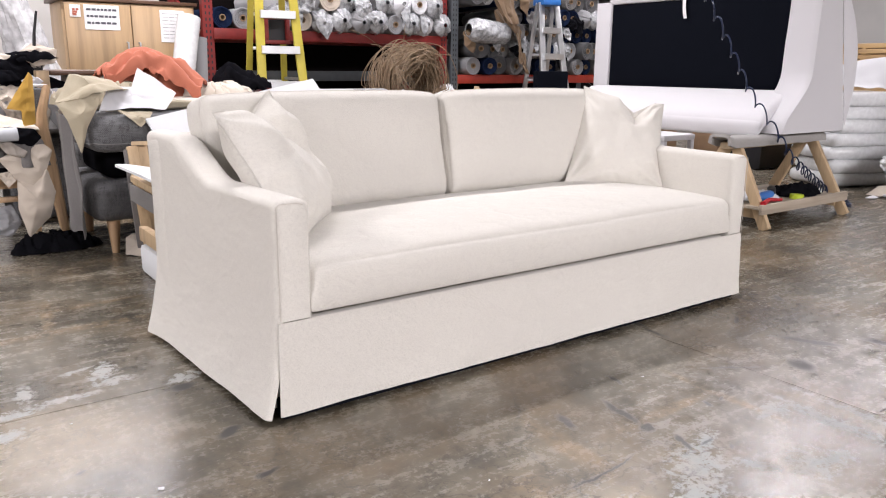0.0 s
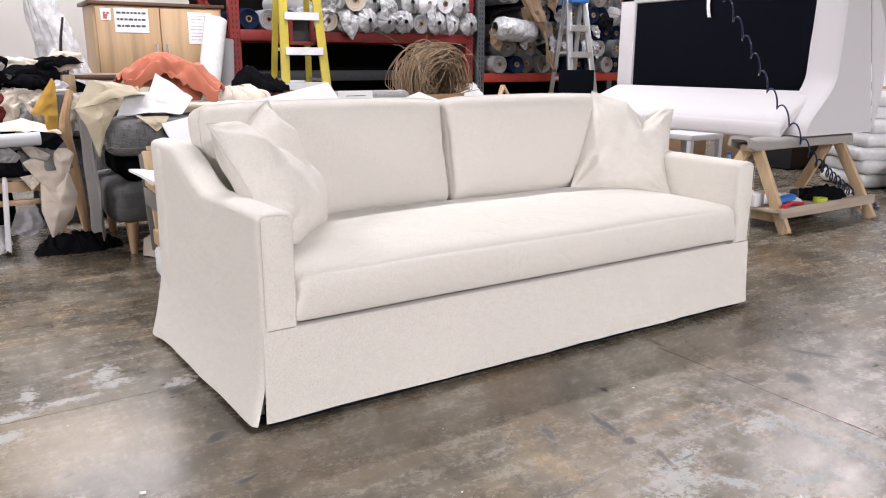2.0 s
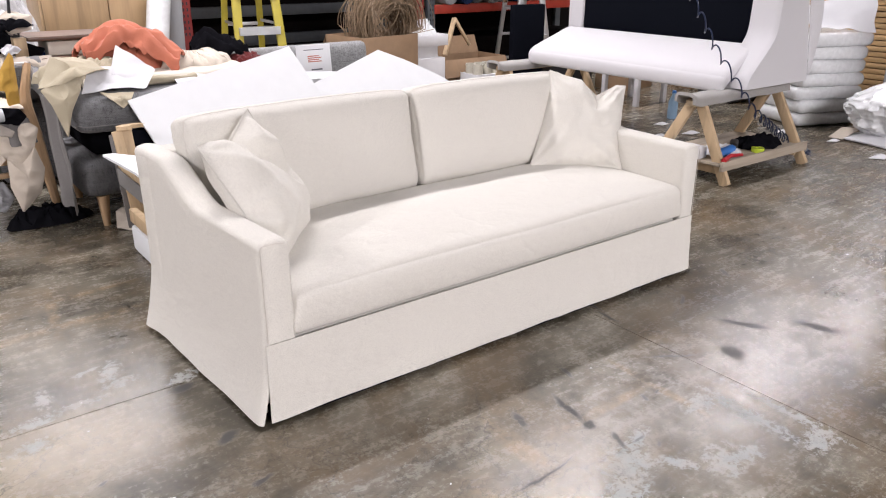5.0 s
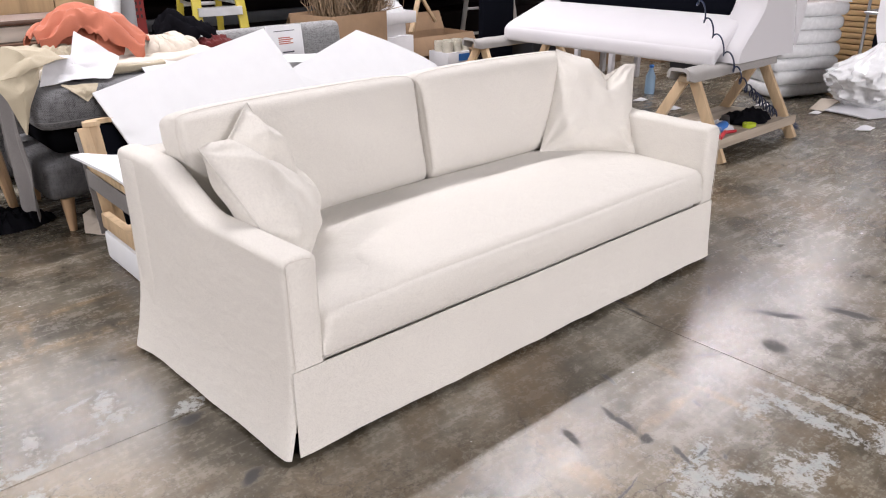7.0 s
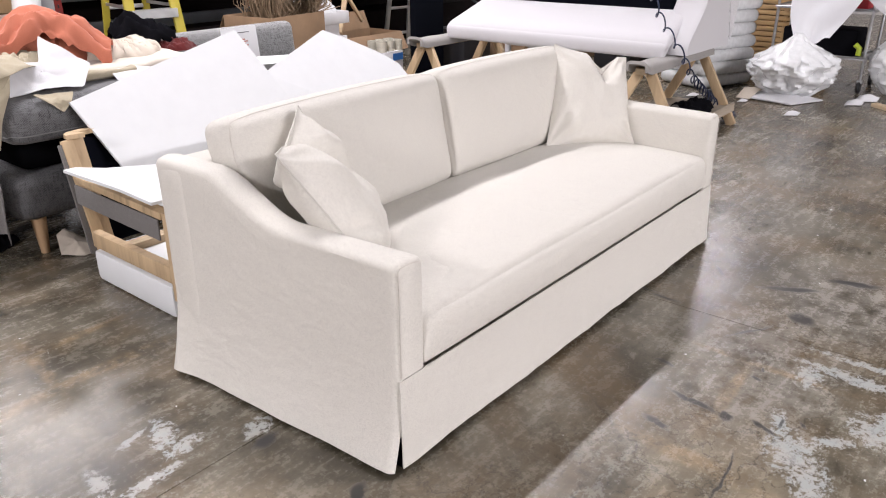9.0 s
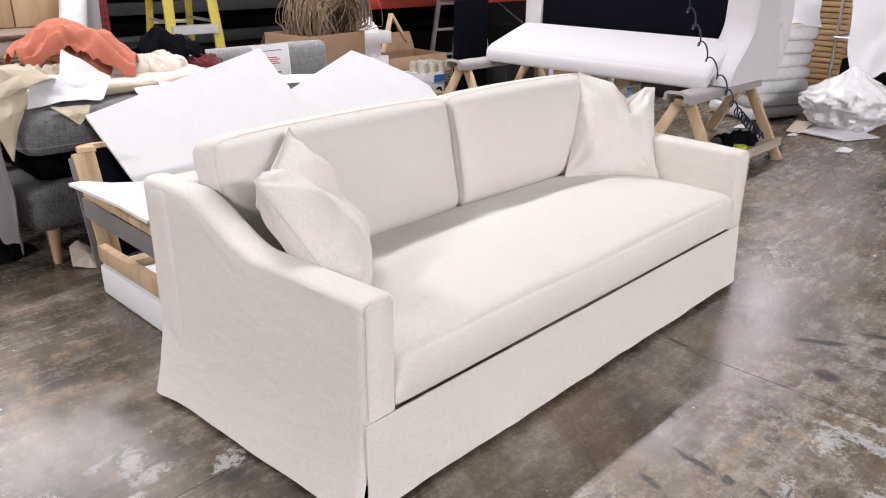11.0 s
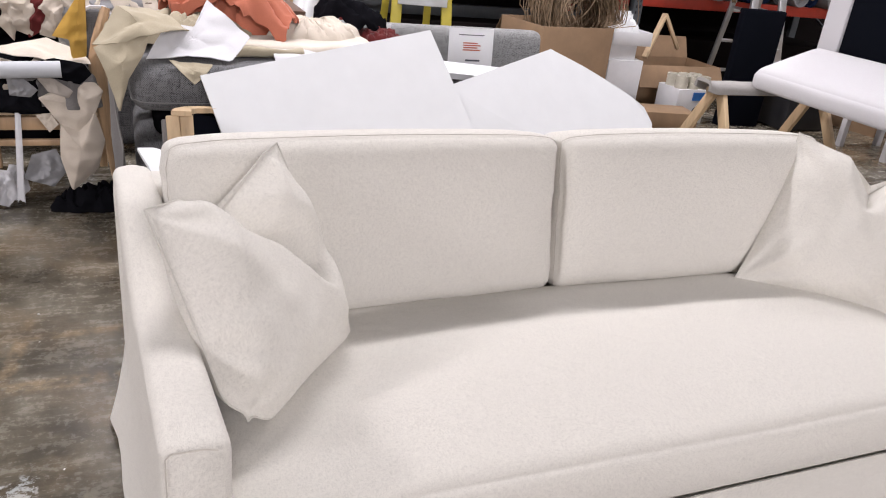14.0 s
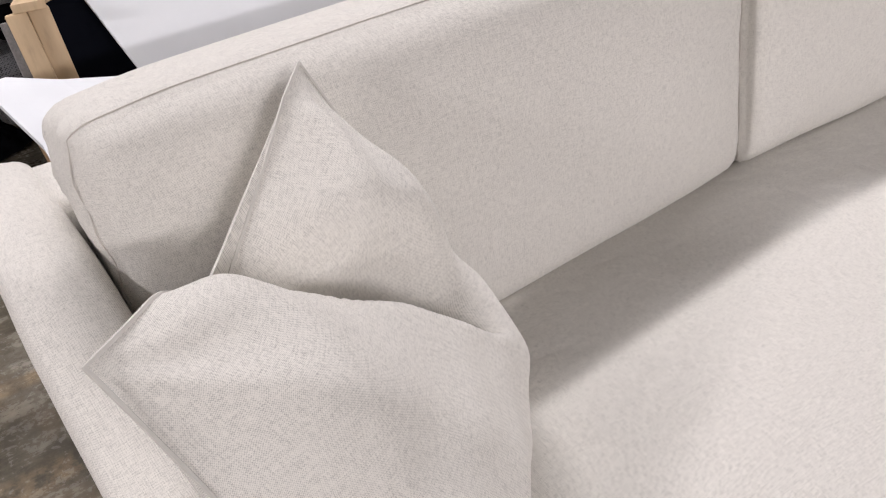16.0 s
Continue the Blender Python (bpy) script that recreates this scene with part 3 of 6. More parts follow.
sofa = thing("sofa", "cream linen slipcovered sofa with sloping arms and a long bench cushion", "sofa")
for side in (-1, 1):
    part("arm", sofa_arm(side), LINEN, sofa)
bm = bmesh.new()
rbox(bm, (1.165, 0.07, 0.375), 0.03, (60, 4, 10), lambda p, u: p + Vector((0, 0.03 * max(0.0, -u.z - 0.2) * (u.y > 0), 0)), m=Matrix.Translation((1.145, 0.922, 0.392)))
part("back_frame", bm, LINEN, sofa)
bm = bmesh.new()
box(bm, (0.12, 0.032, 0.06), (2.19, 0.9, 0.296), 0.008)
part("base_frame", bm, LINEN, sofa)
# black slab stands in for the contact shadow below the skirt hem
part("cambric_shade", box(bmesh.new(), (0.05, 0.009, 0.005), (2.235, 0.93, 0.058), 0.004), BLACK_CLOTH, sofa, "black cambric under the seat frame, brought forward as shade below the hem")
part("front_skirt", hanging_skirt(0.041, 2.242, 0.002, 4), LINEN, sofa)
for x in (0.1, 2.19):
    for y in (0.08, 0.9):
        part("foot", lathe(bmesh.new(), [(0.0, 0), (0.018, 0), (0.024, 0.06), (0, 0.06)], 12, Matrix.Translation((x, y, 0))), BLACK_PLASTIC, sofa)
# the corner panels behind the slits of the skirt
for x, s in ((0.0, 1), (2.29, -1)):
    bm = sheet(bmesh.new(), lambda u, v: (x + s * (0.03 + 0.02 * v + 0.13 * u), 0.06, 0.025 + 0.27 * v), 6, 6, 0.003, (0.13, 0.27))
    part("pleat_backing", bm, LINEN, sofa)
for x, s in ((0.045, 1), (2.245, -1)):
    pts = [(x + s * 0.0035, 0.001, z) for z in (0.31, 0.36, 0.42, 0.48, 0.54, 0.6, 0.632)] + [(x + s * 0.012, 0.0, 0.641), (x + s * 0.06, 0.0, 0.642), (x + s * 0.083, 0.0, 0.636)]
    part("arm_seam", tube(bmesh.new(), pts, 0.0012, 5), WELT, sofa)


def rim(bm_make, half, r, z, shape, m, rad=0.0016, n=60):
    """A seam that runs round a padded box at its height z."""
    pts = []
    hx, hy = half[0], half[1]
    per = []
    for i in range(n):
        per.append((-1 + 2 * i / n, -1))
    for i in range(n // 2):
        per.append((1, -1 + 4 * i / n))
    for i in range(n):
        per.append((1 - 2 * i / n, 1))
    for i in range(n // 2):
        per.append((-1, 1 - 4 * i / n))
    for a, b in per:
        u = Vector((a, b, z / half[2]))
        p = Vector((a * hx, b * hy, z))
        q = Vector([max(-half[k] + r, min(half[k] - r, p[k])) for k in range(3)])
        d = p - q
        if d.length > 1e-9:
            p = q + d.normalized() * r
        pts.append(m @ shape(p, u))
    return tube(bm_make, pts, rad, 5, closed=True)


# the bench cushion
seat_half = (1.006, 0.377, 0.075)
seat_at = Matrix.Translation((1.146, 0.372, 0.391))
seat_crown = crowned(0.042, 0.0, seed=1)


def seat_shape(p, u):
    # the lower edge is much tighter than the rolled upper one
    full = Vector([u[k] * seat_half[k] for k in range(3)])
    core = Vector([max(-seat_half[k] + 0.014, min(seat_half[k] - 0.014, full[k])) for k in range(3)])
    d = full - core
    tight = core + d.normalized() * 0.014 if d.length > 1e-9 else full
    p = p.lerp(tight, smooth01((0.1 - u.z) / 0.5))
    # the front bulges a little between its seams
    p.y -= 0.012 * (1 - u.z * u.z) * (1 - u.x ** 8) * (u.y < -0.9)
    return seat_crown(p, u)


bm = rbox(bmesh.new(), seat_half, 0.042, (64, 30, 10), seat_shape, m=seat_at)
seat = part("seat_cushion", bm, LINEN, sofa)
for z in (-0.07,):
    part("seam", rim(bmesh.new(), seat_half, 0.042, z, seat_shape, seat_at, 0.0012), LINEN, seat)


def back_shape(seed):
    def shape(p, u):
        k = (1 - u.x ** 6) * (1 - abs(u.y) ** 4)
        p.z += (0.035 if u.z > 0 else 0.02) * k * u.z
        edge = max(0.0, abs(u.x) - 0.86) / 0.14
        p.x += 0.007 * edge * fold_noise(p.y * 1.3, p.z * 0.5, seed, 16.0) - 0.012 * math.copysign(edge, u.x) * (1 - u.y * u.y)
        p.y += 0.010 * (1 - u.x * u.x) * u.y * (u.y > 0) - 0.008 * fold_noise(p.x, 0, seed, 4.0) * (u.y < -0.5)
        p.z += 0.006 * fold_noise(p.x, p.y, seed + 3, 5.0)
        # soft corners, and short puckers in the boxing at the ends
        soft = smooth01((abs(u.x) - 0.72) / 0.28) * smooth01((abs(u.y) - 0.5) / 0.5)
        p.x -= math.copysign(0.005 * soft, u.x)
        p.y -= math.copysign(0.006 * soft * (u.y > 0), u.y)
        p.x += 0.004 * edge * math.sin(p.y * 95 + 3 * math.sin(p.z * 40)) * (1 - u.z * u.z)
        return p
    return shape


for cx, wide, seed, tip, turn in ((0.614, 0.531, 11, 0.0, 2.2), (1.619, 0.489, 23, 0.008, -1.0)):
    back_half = (wide, 0.228, 0.085)
    m = Matrix.Translation((cx, 0.788 + tip, 0.678)) @ pose(0, 0, 0, 79, 0, turn)
    bm = rbox(bmesh.new(), back_half, 0.046, (36, 20, 8), back_shape(seed), m=m)
    cu = part("back_cushion", bm, LINEN, sofa)
    for z, mt in ((0.066, WELT), (-0.066, LINEN)):
        part("seam", rim(bmesh.new(), back_half, 0.046, z, back_shape(seed), m, 0.0009), mt, cu)


def pillow(a, b, c, d, puff, chop_at, fold_to, chop_wide, chop, lobe, seed, fold_low=0.1, crease_at=0.0):
    """A knife-edge cushion with its top pressed in. Corners: top left, top right, low right, low left, seen from the front."""
    a, b, c, d = map(Vector, (a, b, c, d))
    nrm = (b - d).cross(a - c).normalized()
    down = Vector((0, 0, -1))
    bm = bmesh.new()
    uvl = bm.loops.layers.uv.verify()
    n = 96
    ax = spread(n, 0.16)

    rise = (a - d).normalized()

    def flat(u, v):
        # the sides of a filled square bow in between the corners
        x, y = (u * (1 - ((0.03 if u < 0 else -0.04) if lobe else 0.075) * (1 - v * v)) + 1) / 2, (v * (1 - 0.075 * (1 - u * u)) + 1) / 2
        tuck = 0.2 * smooth01((-u - 0.45) / 0.55) * smooth01((-v - 0.45) / 0.55) if lobe else 0.0
        return (d * (1 - x) * (1 - y) + c * x * (1 - y) + b * x * y + a * (1 - x) * y).lerp((a + b + c + d) / 4, tuck)

    def point(u, v, s):
        p = flat(u, v)
        t = puff * ((1 - u ** 4) * (1 - v ** 4)) ** 0.68
        t *= 1 - (0.3 if lobe else 0.5) * smooth01((abs(u * v) - 0.3) / 0.5)
        # the crease starts at the top seam and runs slantwise over the front, the near lobe bulging past it
        off = -1.0
        if lobe:
            lu, lv = fold_to - crease_at, fold_low - 1
            ln = math.hypot(lu, lv)
            along = ((u - crease_at) * lu + (v - 1) * lv) / ln / ln
            off = ((u - crease_at) * lv - (v - 1) * lu) / ln
            off += 0.02 * math.sin(math.pi * min(1, max(0, along)))
        if lobe and s > 0:
            w = smooth01((1.12 - along) / 0.2)
            crest = 0.034 + 0.066 * min(1.0, max(0.0, along))
            low = crest - 0.1 * smooth01((1.1 - along) / 0.22)
            if off > 0:
                k = crest + (t * 1.1 - crest) * smooth01(off / 0.55)
            elif off > -0.07:
                k = low + (crest - low) * math.sqrt(max(0.0, 1 - (off / 0.07) ** 2))
            else:
                k = low + (t - low) * smooth01((-off - 0.07) / 0.5)
            t += (k * ((1 - u ** 8) * (1 - v ** 8)) - t) * w
            if off > -0.05:
                p = p + rise * 0.05 * math.exp(-((along - 0.12) / 0.24) ** 2) * smooth01((off + 0.05) / 0.06) * math.exp(-(max(0.0, off) / 0.28) ** 2) * (1 - u ** 8) * (1 - v ** 10)
        uc = chop_at
        hv = smooth01((v - 0.1) / 0.8)
        x = (u - uc) / chop_wide
        tent = max(0.0, 1 - abs(x) * ((1.25 if lobe else 1.5) if x < 0 else 1.0)) ** 1.1 * hv * smooth01((0.3 - off) / 0.5)
        if s > 0 and not lobe:
            t *= 1 - 0.4 * math.exp(-((u - uc) / 0.14) ** 2) * hv
            t -= 0.02 * math.exp(-((u - uc - 0.25) / 0.25) ** 2) * hv * (1 - v ** 6)
        p = p + nrm * t * s + down * (chop[0] * tent * (1.0 if s >= 0 else 0.7)) + nrm * (chop[1] * tent)
        rim_w = (1 - min(1.0, (1 - abs(u)) / 0.35)) + (1 - min(1.0, (1 - abs(v)) / 0.35))
        p += nrm * s * 0.009 * fold_noise(u * 2.2, v * 2.2, seed, 1.6) * (1 - u ** 4) * (1 - v ** 4)
        # short puckers along the seams, longer creases out of the corners
        p += nrm * s * 0.007 * rim_w * fold_noise(u * 6, v * 6, seed + 2, 1.2) * (1 - u ** 8) * (1 - v ** 8)
        if lobe and s > 0:
            p += nrm * 0.011 * math.exp(-((u + 0.86) / 0.2) ** 2) * math.sin(15 * v + 5 * u + 1.5 * fold_noise(u, v, seed + 6, 2.0)) * smooth01((0.35 - v) / 0.4) * (1 - v ** 8) * (1 - u ** 10)
        for cu, cv in ((-1, 1), (-1, -1), (1, -1), (1, 1)):
            dx, dy = u - cu, v - cv
            far = math.hypot(dx, dy)
            p += nrm * s * 0.008 * math.exp(-((far - 0.4) / 0.3) ** 2) * math.sin(9 * math.atan2(dy, dx) + seed + cu) * (1 - u ** 8) * (1 - v ** 8)
        return p

    verts = {}
    for s in (1, -1):
        for i in range(n + 1):
            for j in range(n + 1):
                border = i in (0, n) or j in (0, n)
                if border and s < 0:
                    verts[s, i, j] = verts[1, i, j]
                else:
                    verts[s, i, j] = bm.verts.new(point(ax[i], ax[j], s))
    for s in (1, -1):
        for i in range(n):
            for j in range(n):
                ids = [(i, j), (i + 1, j), (i + 1, j + 1), (i, j + 1)]
                if s < 0:
                    ids.reverse()
                f = bm.faces.new([verts[s, *k] for k in ids])
                for loop, (p, q) in zip(f.loops, ids):
                    loop[uvl].uv = (ax[p] * 0.25, ax[q] * 0.25)
    loop_pts = [point(x, -1, 0) for x in ax] + [point(1, x, 0) for x in ax[1:]] + [point(x, 1, 0) for x in ax[::-1][1:]] + [point(-1, x, 0) for x in ax[::-1][1:-1]]
    return bm, loop_pts


for nm, args in (("left", ((0.045, 0.455, 0.866), (0.337, 0.695, 0.923), (0.50, 0.545, 0.478), (0.19, 0.165, 0.47), 0.095, -0.2, 0.42, 0.95, (0.115, -0.045), 1.0, 5, -0.34, -0.3)),
                 ("right", ((1.985, 0.752, 0.925), (2.325, 0.54, 0.84), (2.14, 0.365, 0.462), (1.755, 0.63, 0.475), 0.075, 0.2, 0.1, 0.55, (0.11, 0.045), 0.0, 8))):
    bm, pts = pillow(*args)
    pl = thing("throw_pillow", "cream linen throw pillow with a chopped top in the sofa corner", "pillow", group="throw pillows on the sofa")
    cover = part("cover", bm, LINEN, pl)
    part("seam", tube(bmesh.new(), pts, 0.0022, 5, closed=True), LINEN, cover)


# ---- the white sofa body on trestles ----
ws = thing("unfinished_sofa", "unfinished white muslin sofa body with a black open back", "sofa")
def deck_pad(p, u):
    # a thick front lip that rolls under, and a slope up to the back
    lip = smooth01((-u.x - 0.55) / 0.45)
    return Vector((p.x, p.y - 0.15 * (u.x + 1) / 2 * max(0.0, u.y), p.z + 0.20 * (u.x + 1) / 2 - 0.03 * lip * (u.z < 0)))


bm = rbox(bmesh.new(), (0.185, 1.02, 0.055), 0.05, (16, 40, 8), deck_pad, m=Matrix.Translation((4.205, 2.09, 0.63)))
part("seat_deck", bm, MUSLIN, ws)
part("under_frame", box(bmesh.new(), (4.2, 1.0, 0.598), (4.9, 3.0, 0.64), 0.004), FELT, ws)
part("back_post", box(bmesh.new(), (4.40, 2.81, 0.78), (4.55, 2.985, 1.62), 0.02), MUSLIN, ws)
part("back_rail", box(bmesh.new(), (4.40, 1.16, 1.545), (4.55, 2.985, 1.68), 0.02), MUSLIN, ws)
part("back_panel", box(bmesh.new(), (4.42, 1.18, 0.80), (4.47, 2.81, 1.545), 0.004), BLACK_CLOTH, ws, "black woven dust cover stretched over the open back")
part("hang_tag", sheet(bmesh.new(), lambda u, v: (4.40 - 0.012 * math.sin(3 * v), 2.04 + 0.03 * u - 0.02 * v, 1.56 - 0.16 * v), 3, 8, 0.002), PAPER, ws, "white tag hanging from the top rail")


def wing():
    """The end of the body: a tall padded side that sweeps forward at its foot."""
    bm = bmesh.new()
    out = []
    for i in range(25):
        z = 0.585 + 1.10 * i / 24
        x = 4.12 + 0.27 * smooth01((z - 0.63) / 0.36) ** 0.8 + 0.035 * (z - 0.6)
        out.append((x, z))
    rings = []
    for y in (1.2, 1.185, 1.14, 1.0, 0.975, 0.96):
        d = {1.2: 0.03, 1.185: 0.008, 0.975: 0.006, 0.96: 0.02}.get(y, 0.0)
        rings.append([bm.verts.new((x + d, y, z)) for x, z in out] + [bm.verts.new((4.9 - 0.25 * (z - 0.6), y - 0.01, z)) for _, z in out[::-1]])
    for a, b in zip(rings, rings[1:]):
        for j in range(len(a)):
            k = (j + 1) % len(a)
            bm.faces.new((a[j], a[k], b[k], b[j]))
    bm.faces.new(rings[0][::-1])
    bm.faces.new(rings[-1])
    bmesh.ops.recalc_face_normals(bm, faces=bm.faces)
    return bm


part("side_wing", wing(), MUSLIN, ws)
part("loose_flap", sheet(bmesh.new(), lambda u, v: (4.905 - 0.25 * (1.06 - 1.02 * v) + 0.10 * math.sin(3.1 * v ** 0.8) * u, 0.945 - 0.05 * math.sin(3.0 * v) * u * u, 1.66 - 1.02 * v - 0.02 * u), 10, 24, 0.004), MUSLIN, ws, "loose muslin flap hanging at the rear edge")


# ---- trestles ----
def trestle(label):
    """A timber trestle along x with a padded top, splayed legs and a low shelf; its foot is at the origin, 1.05 long."""
    t = thing("trestle", label, "trestle", group="trestles under the unfinished sofa")
    part("top_beam", box(bmesh.new(), (0.0, -0.045, 0.50), (1.08, 0.045, 0.54), 0.004), PINE_X, t)
    def pad(u, v):
        a = (v - 0.5) * 2
        side = max(0.0, abs(a) - 0.55) / 0.45
        return (-0.075 + 1.175 * u, math.copysign(min(abs(a) / 0.55, 1.0) * 0.07 + 0.006 * side, a), 0.568 - 0.05 * side - 0.006 * (abs(a) > 0.45) + 0.005 * fold_noise(u * 9, v * 3, 2, 1) + 0.022 * (1 - smooth01(u / 0.06)))
    part("padding", sheet(bmesh.new(), pad, 30, 16, 0.022), PAD, t, "worn grey carpet wrapped over the beam")
    for x in (0.07, 1.0):
        for s in (-1, 1):
            part("leg", beam(bmesh.new(), (x, 0.03 * s, 0.525), (x + (0.03 if x > 0.5 else -0.03), 0.32 * s, 0.0), 0.07, 0.036, 0.003, (1, 0, 0)), PINE, t)
        part("cross_rail", beam(bmesh.new(), (x, -0.26, 0.1), (x, 0.26, 0.1), 0.02, 0.08, 0.003), PINE, t)
    return t


t1 = trestle("timber trestle with splayed legs and a carpet-padded top")
t1.matrix_basis = pose(3.69, 1.09, 0)
part("shelf", box(bmesh.new(), (0.0, -0.28, 0.13), (1.08, 0.28, 0.15), 0.003), WEATHERED, t1, "low plank shelf with tools on it")
part("shelf_edge", box(bmesh.new(), (0.0, -0.305, 0.1), (1.08, -0.282, 0.165), 0.003), WEATHERED, t1)
t2 = copy_thing(t1, pose(3.72, 3.13, 0))


# ---- foam boards and the open frame behind the sofa ----
def slab(c0, c1, c2, c3, thick, bend=0.0, n=10):
    c0, c1, c2, c3 = map(Vector, (c0, c1, c2, c3))
    def f(u, v):
        p = (c0 * (1 - u) + c1 * u) * (1 - v) + (c3 * (1 - u) + c2 * u) * v
        p.z += bend * math.sin(math.pi * u) * math.sin(math.pi * v)
        return p
    return sheet(bmesh.new(), f, n, n, thick)


def cut_sheet(points, thick):
    """A flat sheet cut to an outline."""
    pts = [Vector(p) for p in points]
    nrm = Vector((0, 0, 0))
    for i in range(1, len(pts) - 1):
        nrm += (pts[i] - pts[0]).cross(pts[i + 1] - pts[0])
    nrm.normalize()
    bm = bmesh.new()
    top = [bm.verts.new(p + nrm * thick / 2) for p in pts]
    low = [bm.verts.new(p - nrm * thick / 2) for p in pts]
    bm.faces.new(top)
    bm.faces.new(low[::-1])
    for i in range(len(pts)):
        j = (i + 1) % len(pts)
        bm.faces.new((top[j], top[i], low[i], low[j]))
    return bm


solid("foam_sheet", cut_sheet([(0.302, 2.233, 0.733), (0.464, 1.894, 0.24), (1.539, 2.078, 0.445), (1.35, 2.412, 0.932)], 0.012),
      FOAM, "large white foam sheet leaning on the grey sofa", "foam sheet", group="foam sheets", smooth=False)
solid("foam_sheet", cut_sheet([(2.04, 2.472, 0.859), (1.40, 2.262, 0.704), (1.62, 1.95, 0.22), (2.45, 2.02, 0.2), (2.60, 2.25, 0.43), (2.64, 2.305, 0.515), (2.60, 2.352, 0.594), (2.53, 2.378, 0.64), (2.44, 2.40, 0.69), (2.23, 2.442, 0.785)], 0.012),
      FOAM, "white foam sheet with a curved end beside another sheet", "foam sheet", group="foam sheets", smooth=False)

# the open frame's end panel, with its post, rails, webbing and padded foot
fr = thing("bare_sofa", "bare timber sofa frame with grey webbing and white padding", "sofa frame")
part("rear_post", beam(bmesh.new(), (0.2, 1.95, 0.10), (0.18, 2.06, 0.615), 0.03, 0.05, 0.006, (1, 0, 0)), PINE, fr)
part("rear_stile", beam(bmesh.new(), (0.243, 1.965, 0.10), (0.232, 2.075, 0.612), 0.026, 0.05, 0.004, (1, 0, 0)), PINE, fr)
part("post_pad", beam(bmesh.new(), (0.172, 1.96, 0.12), (0.166, 2.06, 0.60), 0.012, 0.055, 0.005, (1, 0, 0)), FELT, fr, "grey felt on the post's face")
cap = [(0.175, 2.04), (0.19, 2.1), (0.23, 2.15), (0.3, 2.185), (0.39, 2.2), (0.47, 2.205)]
part("top_rail", sheet(bmesh.new(), lambda u, v: (Vector(cap[min(4, int(u * 5))]).lerp(Vector(cap[min(4, int(u * 5)) + 1]), u * 5 - min(4, int(u * 5))) + Vector((0.075 * v * (1 - u), -0.012 * v - 0.045 * u * v))).to_3d() + Vector((0, 0, 0.63 - 0.03 * u)), 15, 4, 0.02), PINE, fr, "curved plywood top rail")
part("arm_rail", beam(bmesh.new(), (0.16, 1.30, 0.455), (0.16, 1.95, 0.47), 0.05, 0.03, 0.003), PINE, fr)
part("webbing", beam(bmesh.new(), (0.135, 1.32, 0.395), (0.135, 1.96, 0.405), 0.008, 0.085, 0.002), FELT, fr, "wide grey webbing strap")
part("low_rail", beam(bmesh.new(), (0.17, 1.30, 0.2), (0.17, 1.93, 0.2), 0.04, 0.07, 0.003), PINE, fr)
part("front_post", box(bmesh.new(), (0.14, 1.24, 0.1), (0.19, 1.30, 0.47), 0.004), PINE, fr)
bm = rbox(bmesh.new(), (0.25, 0.31, 0.072), 0.02, (8, 10, 4), m=Matrix.Translation((0.40, 1.64, 0.073)))
part("foot_padding", bm, FOAM, fr, "white foam block at the foot")
part("rear_rail", box(bmesh.new(), (0.18, 1.78, 0.12), (2.30, 1.84, 0.18), 0.004), PINE_X, fr)
part("front_rail", box(bmesh.new(), (0.19, 1.24, 0.38), (2.36, 1.30, 0.46), 0.004), PINE_X, fr)
part("far_post", box(bmesh.new(), (2.30, 1.78, 0.0), (2.36, 1.84, 0.45), 0.004), PINE, fr)
part("far_front_post", box(bmesh.new(), (2.30, 1.24, 0.0), (2.36, 1.30, 0.47), 0.004), PINE, fr)
part("back_cloth", sheet(bmesh.new(), lambda u, v: (0.265 + 0.24 * u, 2.15 + 0.03 * math.sin(1.6 * u), 0.06 + 0.54 * v - 0.06 * u * v), 8, 8, 0.004), BLACK_CLOTH, fr, "black lining stapled to the back")
solid("foam_strip", cut_sheet([(0.045, 1.83, 0.553), (0.10, 1.845, 0.548), (0.2, 1.79, 0.532), (0.42, 1.68, 0.52), (0.45, 1.5, 0.512), (0.3, 1.3, 0.506), (0.11, 1.3, 0.512), (0.105, 1.52, 0.522)], 0.012),
      FOAM, "thin white foam strip lying over the frame's arm rail", "foam sheet", group="foam sheets", smooth=False)

# ---- grey sofa ----
gs = thing("grey_sofa", "dark grey chenille sofa with tapered beech legs, buried in cloth", "sofa")
bm = rbox(bmesh.new(), (1.15, 0.40, 0.115), 0.06, (20, 10, 6), m=Matrix.Translation((1.19, 2.80, 0.29)))
part("base", bm, GREY_CHENILLE, gs)
bm = rbox(bmesh.new(), (0.58, 0.33, 0.092), 0.075, (20, 14, 8), crowned(0.02, 0.012), m=Matrix.Translation((0.61, 2.60, 0.655)))
cu = part("seat_cushion", bm, GREY_CHENILLE, gs)
part("seam", rim(bmesh.new(), (0.58, 0.33, 0.092), 0.075, -0.05, crowned(0.02, 0.012), Matrix.Translation((0.61, 2.60, 0.655)), 0.003, 30), GREY_LIGHT, cu)
bm = rbox(bmesh.new(), (0.56, 0.30, 0.08), 0.06, (20, 12, 6), crowned(0.02, 0.01), m=Matrix.Translation((0.68, 2.74, 0.485)))
part("lower_cushion", bm, CHARCOAL, gs)
bm = rbox(bmesh.new(), (1.13, 0.085, 0.27), 0.05, (30, 6, 12), m=Matrix.Translation((1.225, 3.17, 0.578)) @ pose(0, 0, 0, -6))
part("back_rest", bm, GREY_LIGHT, gs)
